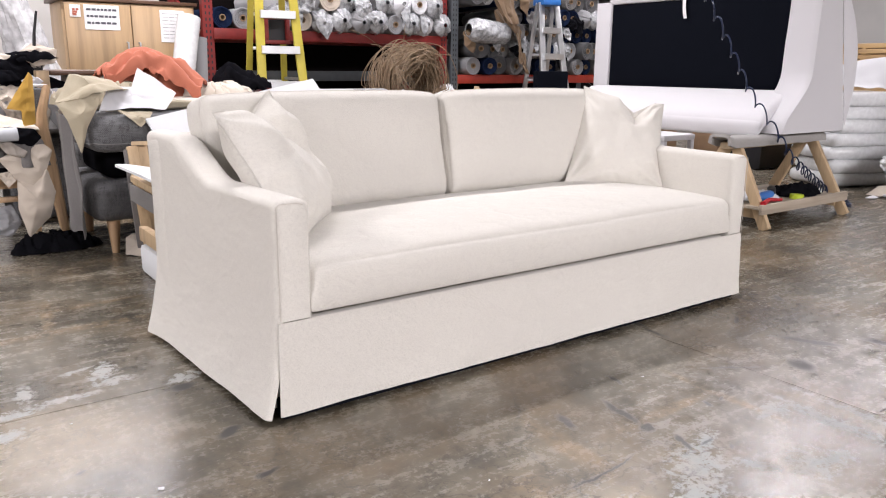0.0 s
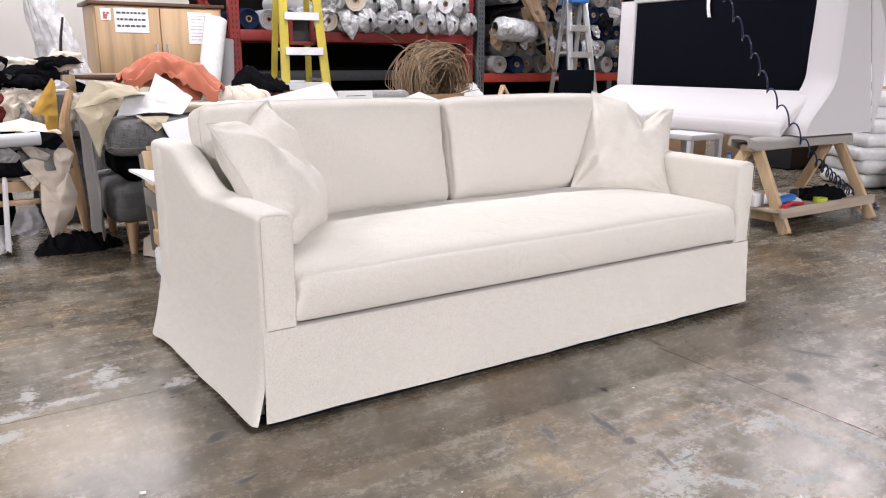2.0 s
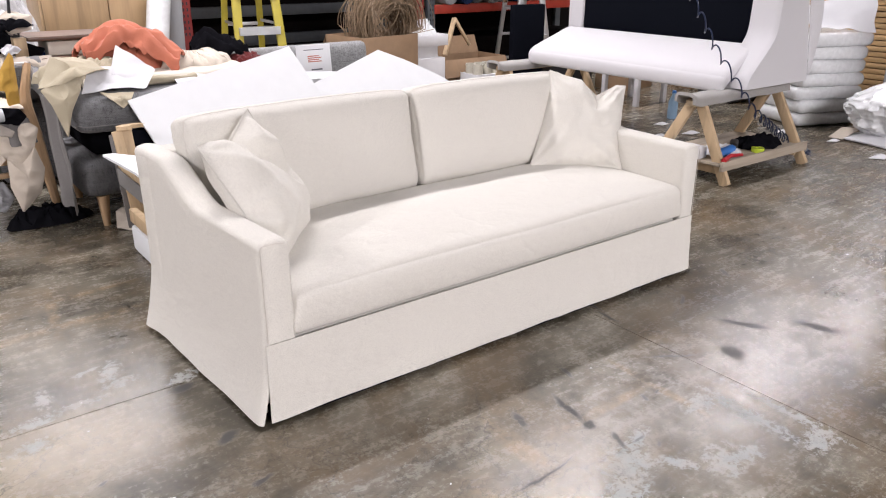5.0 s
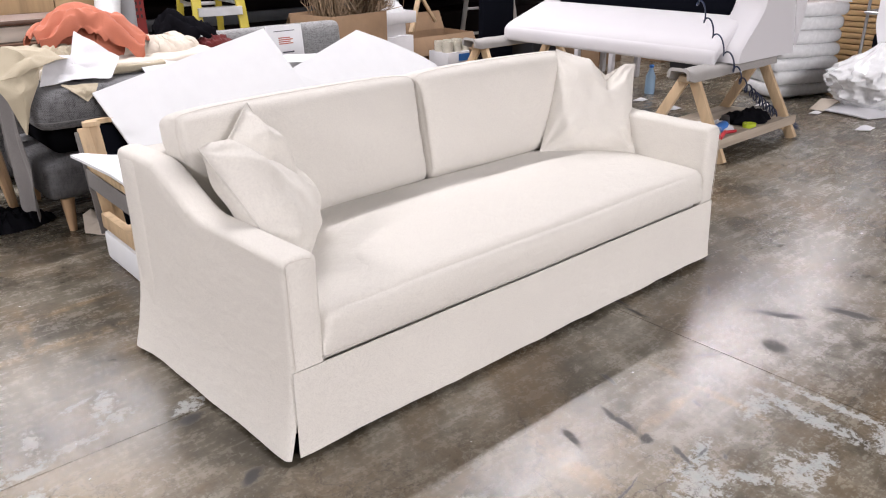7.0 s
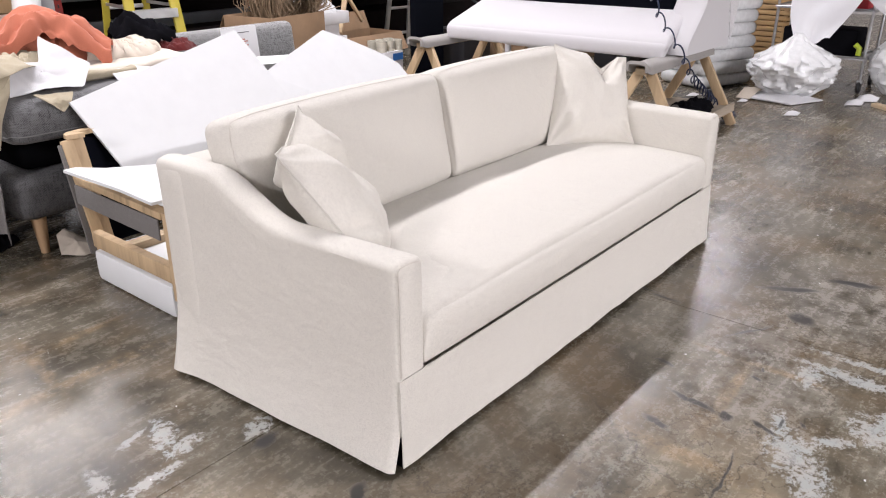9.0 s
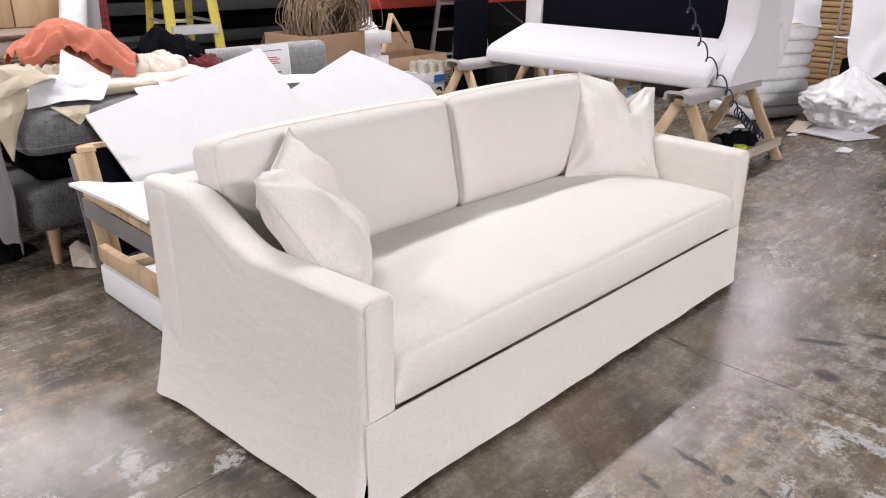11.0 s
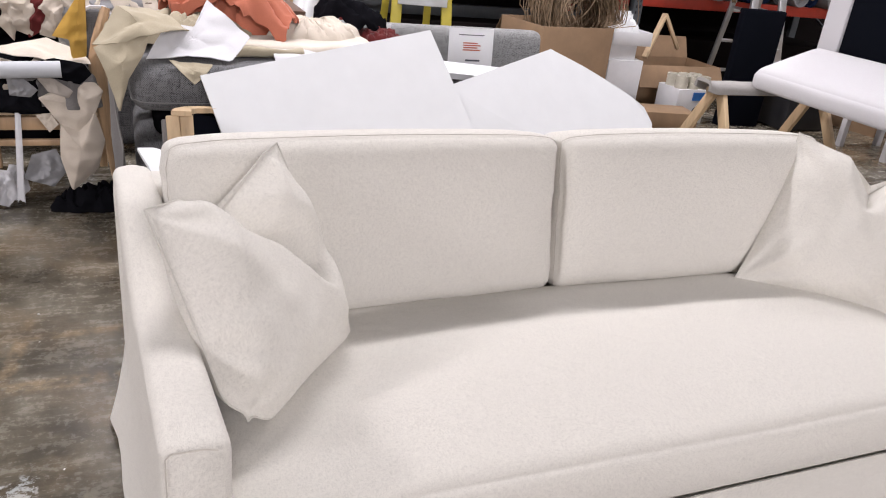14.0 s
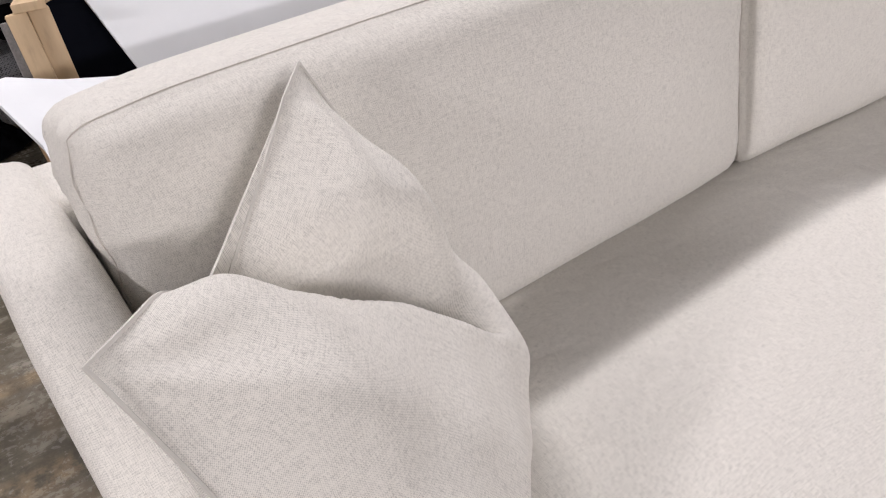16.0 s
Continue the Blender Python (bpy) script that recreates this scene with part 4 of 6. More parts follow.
for x in (0.145, 2.22):
    for y in (2.45, 3.12):
        part("leg", lathe(bmesh.new(), [(0, 0), (0.02, 0), (0.036, 0.18), (0, 0.18)], 14, Matrix.Translation((x, y, 0))), BEECH, gs)
tilt = Matrix.Translation((0, 3.085, 0.578)) @ pose(0, 0, 0, -6)
for x0, x1, z0, z1 in ((1.74, 2.02, 0.06, 0.275), (1.30, 1.39, 0.02, 0.275)):
    lb = part("delivery_sheet", box(bmesh.new(), (x0, -0.004, z0), (x1, -0.001, z1), 0, tilt), PAPER, gs, "white printed sheet taped on the back")
    if x0 > 1.5:
        for k in range(4):
            part("print", box(bmesh.new(), (x0 + 0.09, -0.0062, 0.15 + 0.013 * k), (x0 + 0.2 - 0.02 * (k % 2), -0.0042, 0.157 + 0.013 * k), 0, tilt), INK_RED, lb)
        part("print", box(bmesh.new(), (x0 + 0.06, -0.0062, 0.235), (x0 + 0.22, -0.0042, 0.24), 0, tilt), INK, lb)
        part("print", box(bmesh.new(), (x0 + 0.11, -0.0062, 0.09), (x0 + 0.2, -0.0042, 0.1), 0, tilt), INK, lb)
solid("foam_sheet", slab((1.1, 2.70, 0.70), (2.40, 2.70, 0.605), (2.42, 2.98, 0.617), (1.1, 2.98, 0.712), 0.03),
      FOAM, "white foam slab lying flat on the grey sofa", "foam sheet", group="foam sheets")

# ---- cupboard with papers ----
cb = thing("cupboard", "maple veneer two-door cupboard with papers taped on its doors", "cupboard")
part("body", box(bmesh.new(), (0.5, 5.38, 0.0), (1.62, 5.9, 1.53), 0.004), MAPLE, cb)
part("top_board", box(bmesh.new(), (0.46, 5.34, 1.532), (1.64, 5.92, 1.562), 0.004), WALNUT, cb)
for x0, x1 in ((0.52, 1.05), (1.06, 1.6)):
    dr = part("door", box(bmesh.new(), (x0, 5.35, 0.85), (x1, 5.378, 1.515), 0.004), MAPLE, cb)
    hx = x1 - 0.045 if x0 < 0.8 else x0 + 0.045
    part("handle", tube(bmesh.new(), [(hx, 5.349, 1.13), (hx, 5.31, 1.13), (hx, 5.31, 1.2), (hx, 5.349, 1.2)], 0.008, 8), STEEL, dr)
    part("lower_door", box(bmesh.new(), (x0, 5.35, 0.06), (x1, 5.378, 0.84), 0.004), MAPLE, cb)
for x0, x1, z0, z1, rows, mt in ((0.67, 0.955, 1.30, 1.505, 3, INK), (0.56, 0.645, 1.40, 1.50, 3, INK_RED), (1.30, 1.515, 1.21, 1.49, 8, GREY_CLOTH)):
    pp = part("paper", box(bmesh.new(), (x0, 5.345, z0), (x1, 5.3485, z1)), PAPER, cb, "white printed sheet taped to a door")
    for r in range(rows):
        z = z1 - 0.03 - (z1 - z0 - 0.04) * r / rows
        x = x0 + 0.02
        while x < x1 - 0.03:
            w = random.uniform(0.012, 0.04) if rows < 5 else 0.05
            part("print", box(bmesh.new(), (x, 5.343, z - (0.018 if rows < 5 else 0.004)), (min(x + w, x1 - 0.015), 5.3446, z)), mt, pp)
            x += w + 0.008


# ---- loose cloth ----
def drape(c0, c1, c2, c3, folds=3.0, amp=0.03, seed=1, thick=0.004, n=18, sag=0.0, pinch=0.0):
    """Hanging or lying cloth between four corners: c0, c1 along the top, c3, c2 along the foot."""
    c0, c1, c2, c3 = map(Vector, (c0, c1, c2, c3))
    nrm = (c1 - c0).cross(c3 - c0).normalized()
    def f(u, v):
        uu = u + pinch * math.sin(math.pi * v) * (0.5 - u)
        p = (c0 * (1 - uu) + c1 * uu) * (1 - v) + (c3 * (1 - uu) + c2 * uu) * v
        k = 0.35 + 0.65 * v
        p += nrm * amp * k * (math.sin(folds * 6.28 * u + 2 * fold_noise(u, v, seed, 2.0) + seed) * 0.6 + 1.2 * fold_noise(u * 2, v * 2, seed + 5, 1.4))
        p += (c1 - c0) * 0.06 * fold_noise(u, v, seed + 9, 2.2) + (c3 - c0) * 0.07 * fold_noise(u * 3, v, seed + 3, 1.5) * v
        p.z -= sag * math.sin(math.pi * u) * (1 - v)
        return p
    return sheet(bmesh.new(), f, n, n, thick, ((c1 - c0).length, (c3 - c0).length))


def heap(x, y, z, rx, ry, h, seed, rough=0.35, n=34):
    """A crumpled heap of cloth on a support at height z."""
    bm = bmesh.new()
    rings = []
    top = None
    for j in range(n // 2 + 1):
        ro = j / (n // 2)
        ring = []
        for i in range(n * 2):
            a = 6.28319 * i / (n * 2)
            ca, sa = math.cos(a), math.sin(a)
            edge = 1 + 0.28 * fold_noise(ca, sa, seed, 1.7) + 0.1 * fold_noise(ca, sa, seed + 1, 5.0)
            px, py = ro * ca * rx * edge, ro * sa * ry * edge
            q = Vector((px / max(rx, ry) * 2.2, py / max(rx, ry) * 2.2, seed * 3.7))
            wob = noise.noise(q * 0.8)
            ridge = math.sin(6.5 * (q.x * 0.8 + q.y * 0.6) + 5 * wob + seed) + 0.6 * math.sin(9.0 * (q.y - 0.5 * q.x) + 6 * noise.noise(q * 1.1 + Vector((4, 1, 7))))
            body = max(0.0, 1 - ro ** 2.6) ** 0.6
            wave = noise.noise(q * 0.9 + Vector((2, 9, 4)))
            pz = h * body * (0.8 + rough * 0.34 * ridge + 0.5 * wave) + 0.004
            ring.append(bm.verts.new((x + px, y + py, z + max(0.003, pz))))
            if j == 0:
                break
        rings.append(ring)
    for a, b in zip(rings, rings[1:]):
        k = len(b)
        for i in range(k):
            q = [a[i % len(a)], b[i], b[(i + 1) % k], a[(i + 1) % len(a)]]
            q = list(dict.fromkeys(q))
            bm.faces.new(q)
    bm.faces.new(rings[-1][::-1])
    return bm


def crumple(x, y, z, rx, ry, h, seed, folds=9, fat=0.05, n=46):
    """Cloth dropped in a heap: a low dome gathered into long soft folds that lean over one another."""
    bm = bmesh.new()
    rings = []
    n = n + 14
    turn = seed * 1.3
    ct, st = math.cos(turn), math.sin(turn)
    size = max(rx, ry)

    def fold(px, py):
        a, b = (px * ct + py * st), (py * ct - px * st)
        w1 = noise.noise(Vector((a * 1.1, b * 1.1, seed + 0.3)))
        w2 = noise.noise(Vector((a * 1.3 + 7, b * 1.3, seed + 5.3)))
        q = Vector((a * 0.9 + 0.5 * w1, b * 2.1 + 0.7 * w2, seed * 2.1))
        ridge = 1 - (1 - min(1.0, 2.4 * abs(noise.noise(q * 1.25)))) ** 2
        small = min(1.0, 2.4 * abs(noise.noise(Vector((q.y * 1.4 + 3, q.x * 3.2, seed + 2.0)))))
        return ridge, small, w1, w2

    for j in range(n // 2 + 1):
        ro = j / (n // 2)
        ring = []
        for i in range(n * 2 if j else 1):
            a = 6.28319 * i / (n * 2)
            ca, sa = math.cos(a), math.sin(a)
            edge = 1 + 0.3 * noise.noise(Vector((ca * 1.1, sa * 1.1, seed * 1.7))) + 0.16 * noise.noise(Vector((ca * 3, sa * 3, seed * 2.7)))
            px, py = ro * ca * edge, ro * sa * edge
            ridge, small, w1, w2 = fold(px * rx / size * 2.4, py * ry / size * 2.4)
            body = max(0.0, 1 - ro ** 3.2) ** 0.75
            amp = min(0.13 * h, 0.014)
            pz = h * body * (0.85 + 0.3 * w1) + amp * body ** 0.4 * (1.9 * ridge - 1.1 + 0.8 * small) + 0.005 * ro
            lean = 0.10 * body * ridge
            ring.append(bm.verts.new((x + rx * (px + lean * w2 * 2), y + ry * (py + lean * w1 * 2), z + max(0.003, pz))))
        rings.append(ring)
    for a, b in zip(rings, rings[1:]):
        k = len(b)
        for i in range(k):
            bm.faces.new(list(dict.fromkeys([a[i % len(a)], b[i], b[(i + 1) % k], a[(i + 1) % len(a)]])))
    bm.faces.new(rings[-1][::-1])
    return bm


def remnant(pts, amp, seed, bulge=(0, 0, 0), thick=0.004, n=30):
    """An irregular cloth piece spanned between a few corners, with soft folds and a bulge."""
    pts = [Vector(p) for p in pts]
    mid = sum(pts, Vector()) / len(pts)
    nrm = Vector()
    for a, b in zip(pts, pts[1:] + pts[:1]):
        nrm += (a - mid).cross(b - mid)
    nrm.normalize()
    size = max((p - mid).length for p in pts)
    rims = sum((a - b).length for a, b in zip(pts, pts[1:] + pts[:1]))

    def rim_at(u):
        want = (u % 1.0) * rims
        for a, b in zip(pts, pts[1:] + pts[:1]):
            if want <= (a - b).length:
                return a.lerp(b, want / (a - b).length)
            want -= (a - b).length
        return pts[0]

    def f(u, v):
        p = mid.lerp(rim_at(u), v)
        q = p / size * 1.3
        ridge = abs(noise.noise(q * 1.1 + Vector((seed, 0, 0)))) * 2 + 0.9 * abs(noise.noise(q * 2.3 + Vector((3, seed, 1)))) - 0.6 + 0.3 * noise.noise(q * 2.6 + Vector((0, seed, 0)))
        return p + nrm * amp * ridge * (1.2 - 0.5 * v) + Vector(bulge) * (1 - v * v)
    return sheet(bmesh.new(), f, n * 2, n // 2, thick)


def cloth_thing(name, bm, mt, label, category="cloth"):
    return solid(name, bm, mt, label, category, group="loose cloth")


# on the grey sofa
cloth_thing("folded_cloth", rbox(bmesh.new(), (0.5, 0.26, 0.035), 0.03, (24, 14, 5), lambda p, u: p + Vector((0, 0, 0.014 * fold_noise(p.x, p.y, 4, 9.0))), m=Matrix.Translation((0.66, 2.74, 0.79))), CREAM_CLOTH, "folded cream cloth lying on the grey sofa cushion")
cloth_thing("folded_cloth", rbox(bmesh.new(), (0.28, 0.2, 0.02), 0.018, (20, 14, 4), lambda p, u: p + Vector((0.02 * fold_noise(p.y, p.z, 1, 9), 0.02 * fold_noise(p.x, 0, 7, 8), 0.02 * fold_noise(p.x, p.y, 6, 9.0))), m=Matrix.Translation((0.5, 2.64, 0.79))), KHAKI, "folded khaki cloth on the grey sofa")
cloth_thing("khaki_cloth", crumple(0.26, 2.70, 0.79, 0.30, 0.16, 0.13, 61), KHAKI, "crumpled khaki cloth lying on the grey cushion")
kh = thing("khaki_cloth", "khaki upholstery cloth draped over the cushion end", "cloth", group="loose cloth")
part("upper_fold", remnant(((0.003, 2.47, 0.955), (0.13, 2.52, 0.95), (0.30, 2.46, 0.88), (0.12, 2.33, 0.872), (0.0, 2.31, 0.835), (-0.095, 2.37, 0.815)), 0.022, 4, (0.0, -0.03, 0.02)), KHAKI, kh)
part("hanging_fold", remnant(((0.12, 2.34, 0.872), (0.093, 2.31, 0.80), (0.03, 2.285, 0.70), (-0.009, 2.285, 0.565), (-0.055, 2.30, 0.735), (-0.09, 2.35, 0.81), (0.0, 2.34, 0.86)), 0.018, 9, (0.0, -0.035, 0.0)), KHAKI, kh)
cloth_thing("khaki_cloth", remnant(((0.19, 2.32, 0.775), (0.36, 2.30, 0.765), (0.33, 2.262, 0.735), (0.283, 2.255, 0.69), (0.235, 2.262, 0.735)), 0.008, 6), KHAKI, "pointed khaki cloth corner hanging over the cushion")
cloth_thing("white_cloth", remnant(((0.103, 2.35, 0.771), (0.269, 2.36, 0.79), (0.44, 2.35, 0.772), (0.534, 2.45, 0.857), (0.366, 2.56, 0.993), (0.302, 2.46, 0.884), (0.197, 2.50, 0.904)), 0.014, 12, (-0.02, 0.0, -0.01)), WHITE_CLOTH, "stiff white cloth remnant lying on the khaki cloth")
def thrown(pts, folds, amp, seed, wide=0.3, n=(60, 44)):
    """A cloth thrown along a line of (x, y, z, reach): an arched band whose long folds run with the line and fan out."""
    pts = [Vector(p) for p in pts]
    k = len(pts) - 1

    def spine(u):
        s = min(u * k, k - 1e-6)
        i = int(s)
        p0, p1, p2, p3 = pts[max(0, i - 1)], pts[i], pts[i + 1], pts[min(k, i + 2)]
        t = s - i
        return 0.5 * (2 * p1 + (p2 - p0) * t + (2 * p0 - 5 * p1 + 4 * p2 - p3) * t * t + (3 * p1 - p0 - 3 * p2 + p3) * t ** 3)

    def f(u, v):
        c = spine(u)
        way = (spine(min(1, u + 0.02)) - spine(max(0, u - 0.02))).to_3d()
        side = Vector((way.y, -way.x, 0)).normalized()
        a = 3.14159 * (0.04 + 0.92 * v)
        reach = c.w
        wob = noise.noise(Vector((u * 2.2, v * 1.2, seed)))
        ph = folds * 6.28 * v + 3.2 * wob + 1.5 * math.sin(4 * u + seed)
        fold = amp * (abs(math.sin(ph * 0.5)) ** 0.7 * 2 - 1) * math.sin(a) ** 0.3
        cross = abs(noise.noise(Vector((u * 6 + v * 3, v * 5 - u * 4, seed + 8))))
        r = reach * (1 + 0.35 * noise.noise(Vector((u * 4, v * 2.4, seed + 4))))
        h = reach * wide / 0.3
        fold += 1.3 * amp * (0.5 - 2.6 * cross) + 1.6 * amp * noise.noise(Vector((u * 5, v * 3, seed + 6)))
        return c.to_3d() + side * math.cos(a) * r + Vector((0, 0, 1)) * ((math.sin(a) - 0.9) * h + fold)
    return sheet(bmesh.new(), f, n[0], n[1], 0.005)


cloth_thing("salmon_cloth", thrown(((0.2, 2.72, 0.96, 0.07), (0.31, 2.76, 1.03, 0.11), (0.45, 2.8, 1.075, 0.13), (0.58, 2.78, 1.05, 0.14), (0.68, 2.72, 0.99, 0.13), (0.77, 2.66, 0.9, 0.1)), 3.0, 0.016, 3), SALMON, "salmon orange cloth thrown in long soft folds on the heap")
cloth_thing("salmon_cloth", crumple(0.47, 2.80, 0.82, 0.25, 0.14, 0.17, 12, 20, 0.04), SALMON, "salmon orange cloth bunched under the thrown end")
cloth_thing("maroon_cloth", crumple(1.24, 2.86, 0.80, 0.12, 0.09, 0.06, 35, 8, 0.03), MAROON, "crumpled maroon cloth beside the black cloth")
cloth_thing("cream_cloth", crumple(0.88, 2.80, 0.82, 0.22, 0.16, 0.09, 21, 9, 0.04), CREAM_CLOTH, "crumpled cream cloth on the sofa")
cloth_thing("black_cloth", thrown(((0.93, 2.98, 0.9, 0.06), (1.0, 2.97, 0.98, 0.1), (1.1, 2.96, 0.97, 0.12), (1.2, 2.95, 0.93, 0.1), (1.3, 2.94, 0.87, 0.05)), 4.0, 0.016, 9), CHARCOAL, "crumpled black cloth on the sofa")
cloth_thing("white_cloth", drape((0.62, 2.50, 0.82), (1.06, 2.56, 0.83), (1.02, 2.42, 0.755), (0.66, 2.40, 0.765), 1.2, 0.012, 2), WHITE_CLOTH, "white cloth lying beside the salmon heap")
cloth_thing("grey_cloth", drape((-0.02, 2.36, 0.74), (-0.06, 2.60, 0.76), (-0.05, 2.62, 0.16), (0.0, 2.40, 0.10), 1.5, 0.02, 14), FELT, "long grey cloth hanging beside the sofa")
cloth_thing("beige_remnant", remnant(((0.17, 2.34, 0.006), (0.19, 2.40, 0.09), (0.24, 2.42, 0.10), (0.30, 2.36, 0.05), (0.32, 2.26, 0.006), (0.24, 2.24, 0.006)), 0.008, 41, (0, 0, 0.02)), BEIGE, "beige remnant on the floor under the sofa")

# ---- stripped chair buried in remnants ----
ch = thing("stripped_chair", "bare beech chair frame buried in cloth remnants", "chair")
part("back_leg", tube(bmesh.new(), [(-0.035, 2.79, 0.0), (-0.06, 2.79, 0.25), (-0.085, 2.80, 0.5), (-0.102, 2.82, 0.66), (-0.09, 2.84, 0.75), (-0.047, 2.88, 0.89)], lambda s: 0.02 + 0.016 * math.sin(math.pi * min(1, s * 1.1)), 8), BEECH, ch)
part("back_leg", tube(bmesh.new(), [(-0.66, 2.74, 0.0), (-0.66, 2.76, 0.2), (-0.66, 2.78, 0.42), (-0.66, 2.82, 0.62), (-0.66, 2.86, 0.88)], lambda s: 0.02 + 0.016 * math.sin(math.pi * min(1, s * 1.1)), 8), BEECH, ch)
for x in (-0.12, -0.62):
    part("front_leg", beam(bmesh.new(), (x, 3.3, 0), (x, 3.28, 0.42), 0.04, 0.04, 0.005), BEECH, ch)
    part("side_rail", beam(bmesh.new(), (x, 2.82, 0.38), (x, 3.3, 0.38), 0.025, 0.07, 0.004), BEECH, ch)
for z, h in ((0.375, 0.06), (0.285, 0.03)):
    part("rail", beam(bmesh.new(), (-0.64, 2.80, z), (-0.1, 2.81, z), 0.025, h, 0.004), BEECH, ch)
part("back_pad", rbox(bmesh.new(), (0.045, 0.02, 0.16), 0.018, (6, 4, 10), m=Matrix.Translation((-0.105, 2.90, 0.72))), GREY_CHENILLE, ch, "dark grey padded back")
part("piping", tube(bmesh.new(), [(-0.15, 2.875, 0.80), (-0.145, 2.875, 0.87), (-0.11, 2.875, 0.892), (-0.05, 2.88, 0.892), (-0.025, 2.885, 0.86), (-0.03, 2.885, 0.81)], 0.008, 6), MUSLIN, ch)
part("seat_board", box(bmesh.new(), (-0.66, 2.80, 0.41), (-0.08, 3.32, 0.43), 0.004), PINE_X, ch)
be = thing("beige_cloth", "beige cloth hanging in a knot from the chair", "cloth", group="loose cloth")
part("flap", remnant(((-0.341, 2.71, 0.514), (-0.22, 2.74, 0.575), (-0.113, 2.73, 0.585), (-0.078, 2.72, 0.55), (-0.117, 2.70, 0.45), (-0.20, 2.70, 0.355), (-0.26, 2.705, 0.39)), 0.016, 7, (0, -0.02, 0)), BEIGE, be)
part("pouch", remnant(((-0.265, 2.70, 0.40), (-0.19, 2.71, 0.39), (-0.117, 2.70, 0.454), (-0.086, 2.70, 0.324), (-0.125, 2.69, 0.19), (-0.239, 2.68, 0.085), (-0.275, 2.69, 0.246)), 0.022, 3, (0, -0.045, 0)), BEIGE, be)
cloth_thing("black_cloth", crumple(-0.36, 2.95, 0.43, 0.32, 0.22, 0.26, 17), CHARCOAL, "crumpled black cloth on the chair seat")
cloth_thing("grey_cloth", crumple(-0.22, 2.80, 0.46, 0.15, 0.09, 0.20, 19), FELT, "crumpled dark grey cloth on the chair")
cloth_thing("cream_cloth", remnant(((-0.52, 2.84, 0.70), (-0.30, 2.90, 0.74), (-0.16, 2.84, 0.70), (-0.12, 2.76, 0.655), (-0.24, 2.74, 0.67), (-0.42, 2.76, 0.685)), 0.02, 5, (0, 0, 0.02)), CREAM_CLOTH, "cream cloth lying over the chair")
cloth_thing("black_cloth", remnant(((-0.37, 2.745, 0.66), (-0.27, 2.74, 0.685), (-0.15, 2.735, 0.665), (-0.12, 2.73, 0.62), (-0.17, 2.72, 0.575), (-0.26, 2.715, 0.60)), 0.022, 8, (0, -0.02, 0)), CHARCOAL, "black cloth folded over the chair")
cloth_thing("black_cloth", remnant(((-0.52, 2.735, 0.54), (-0.42, 2.73, 0.545), (-0.345, 2.725, 0.525), (-0.335, 2.72, 0.44), (-0.42, 2.715, 0.455), (-0.53, 2.72, 0.45)), 0.014, 15, (0, -0.015, 0)), CHARCOAL, "black cloth edge hanging over the chair rail")
cloth_thing("grey_cloth", remnant(((-0.46, 2.72, 0.60), (-0.40, 2.715, 0.605), (-0.34, 2.71, 0.55), (-0.37, 2.705, 0.52), (-0.45, 2.71, 0.525)), 0.014, 22, (0, -0.015, 0)), GREY_CLOTH, "pale grey cloth fold on the chair")
cloth_thing("warm_grey_cloth", remnant(((-0.35, 2.71, 0.62), (-0.27, 2.705, 0.60), (-0.2, 2.70, 0.55), (-0.22, 2.695, 0.52), (-0.30, 2.70, 0.545)), 0.012, 25, (0, -0.012, 0)), WARM_GREY, "warm grey cloth strip across the chair")
cloth_thing("beige_cloth", remnant(((-0.36, 2.705, 0.44), (-0.30, 2.70, 0.45), (-0.27, 2.695, 0.40), (-0.31, 2.69, 0.365)), 0.008, 28), BEIGE, "small beige cloth corner hanging from the chair")
bits = random.Random(12)
for i in range(46):
    if i < 20:
        x, y, z = bits.uniform(-0.75, -0.15), bits.uniform(2.74, 2.9), bits.uniform(0.52, 0.68)
    else:
        x, y, z = bits.uniform(-0.7, 0.1), bits.uniform(3.5, 3.66), bits.uniform(0.86, 1.09)
    a0, w, tilt = bits.uniform(0, 6.28), bits.uniform(0.05, 0.12), bits.uniform(0.3, 1.1)
    ring = []
    for k in range(5):
        a = a0 + 6.28 * k / 5
        r = w * bits.uniform(0.5, 1.1)
        ring.append((x + r * math.cos(a) * 1.2, y + 0.5 * r * math.sin(a) * math.cos(tilt), z + r * math.sin(a) * math.sin(tilt)))
    nm, mt, lab = bits.choice([("black_cloth", CHARCOAL, "black cloth scrap in the pile"), ("black_cloth", CHARCOAL, "black cloth scrap in the pile"), ("beige_cloth", BEIGE, "beige cloth scrap in the pile"), ("white_cloth", WHITE_CLOTH, "white cloth scrap in the pile"),
                               ("grey_cloth", FELT, "dark grey cloth scrap in the pile"), ("warm_grey_cloth", WARM_GREY, "warm grey cloth scrap in the pile"), ("cream_cloth", CREAM_CLOTH, "cream cloth scrap in the pile"), ("black_cloth", CHARCOAL, "black cloth scrap in the pile")] + [("black_cloth", CHARCOAL, "black cloth scrap in the pile")] * (0 if i < 20 else 6))
    cloth_thing(nm, remnant(ring, 0.025, 30 + i, (0, -0.02, 0.02), n=16), mt, lab)
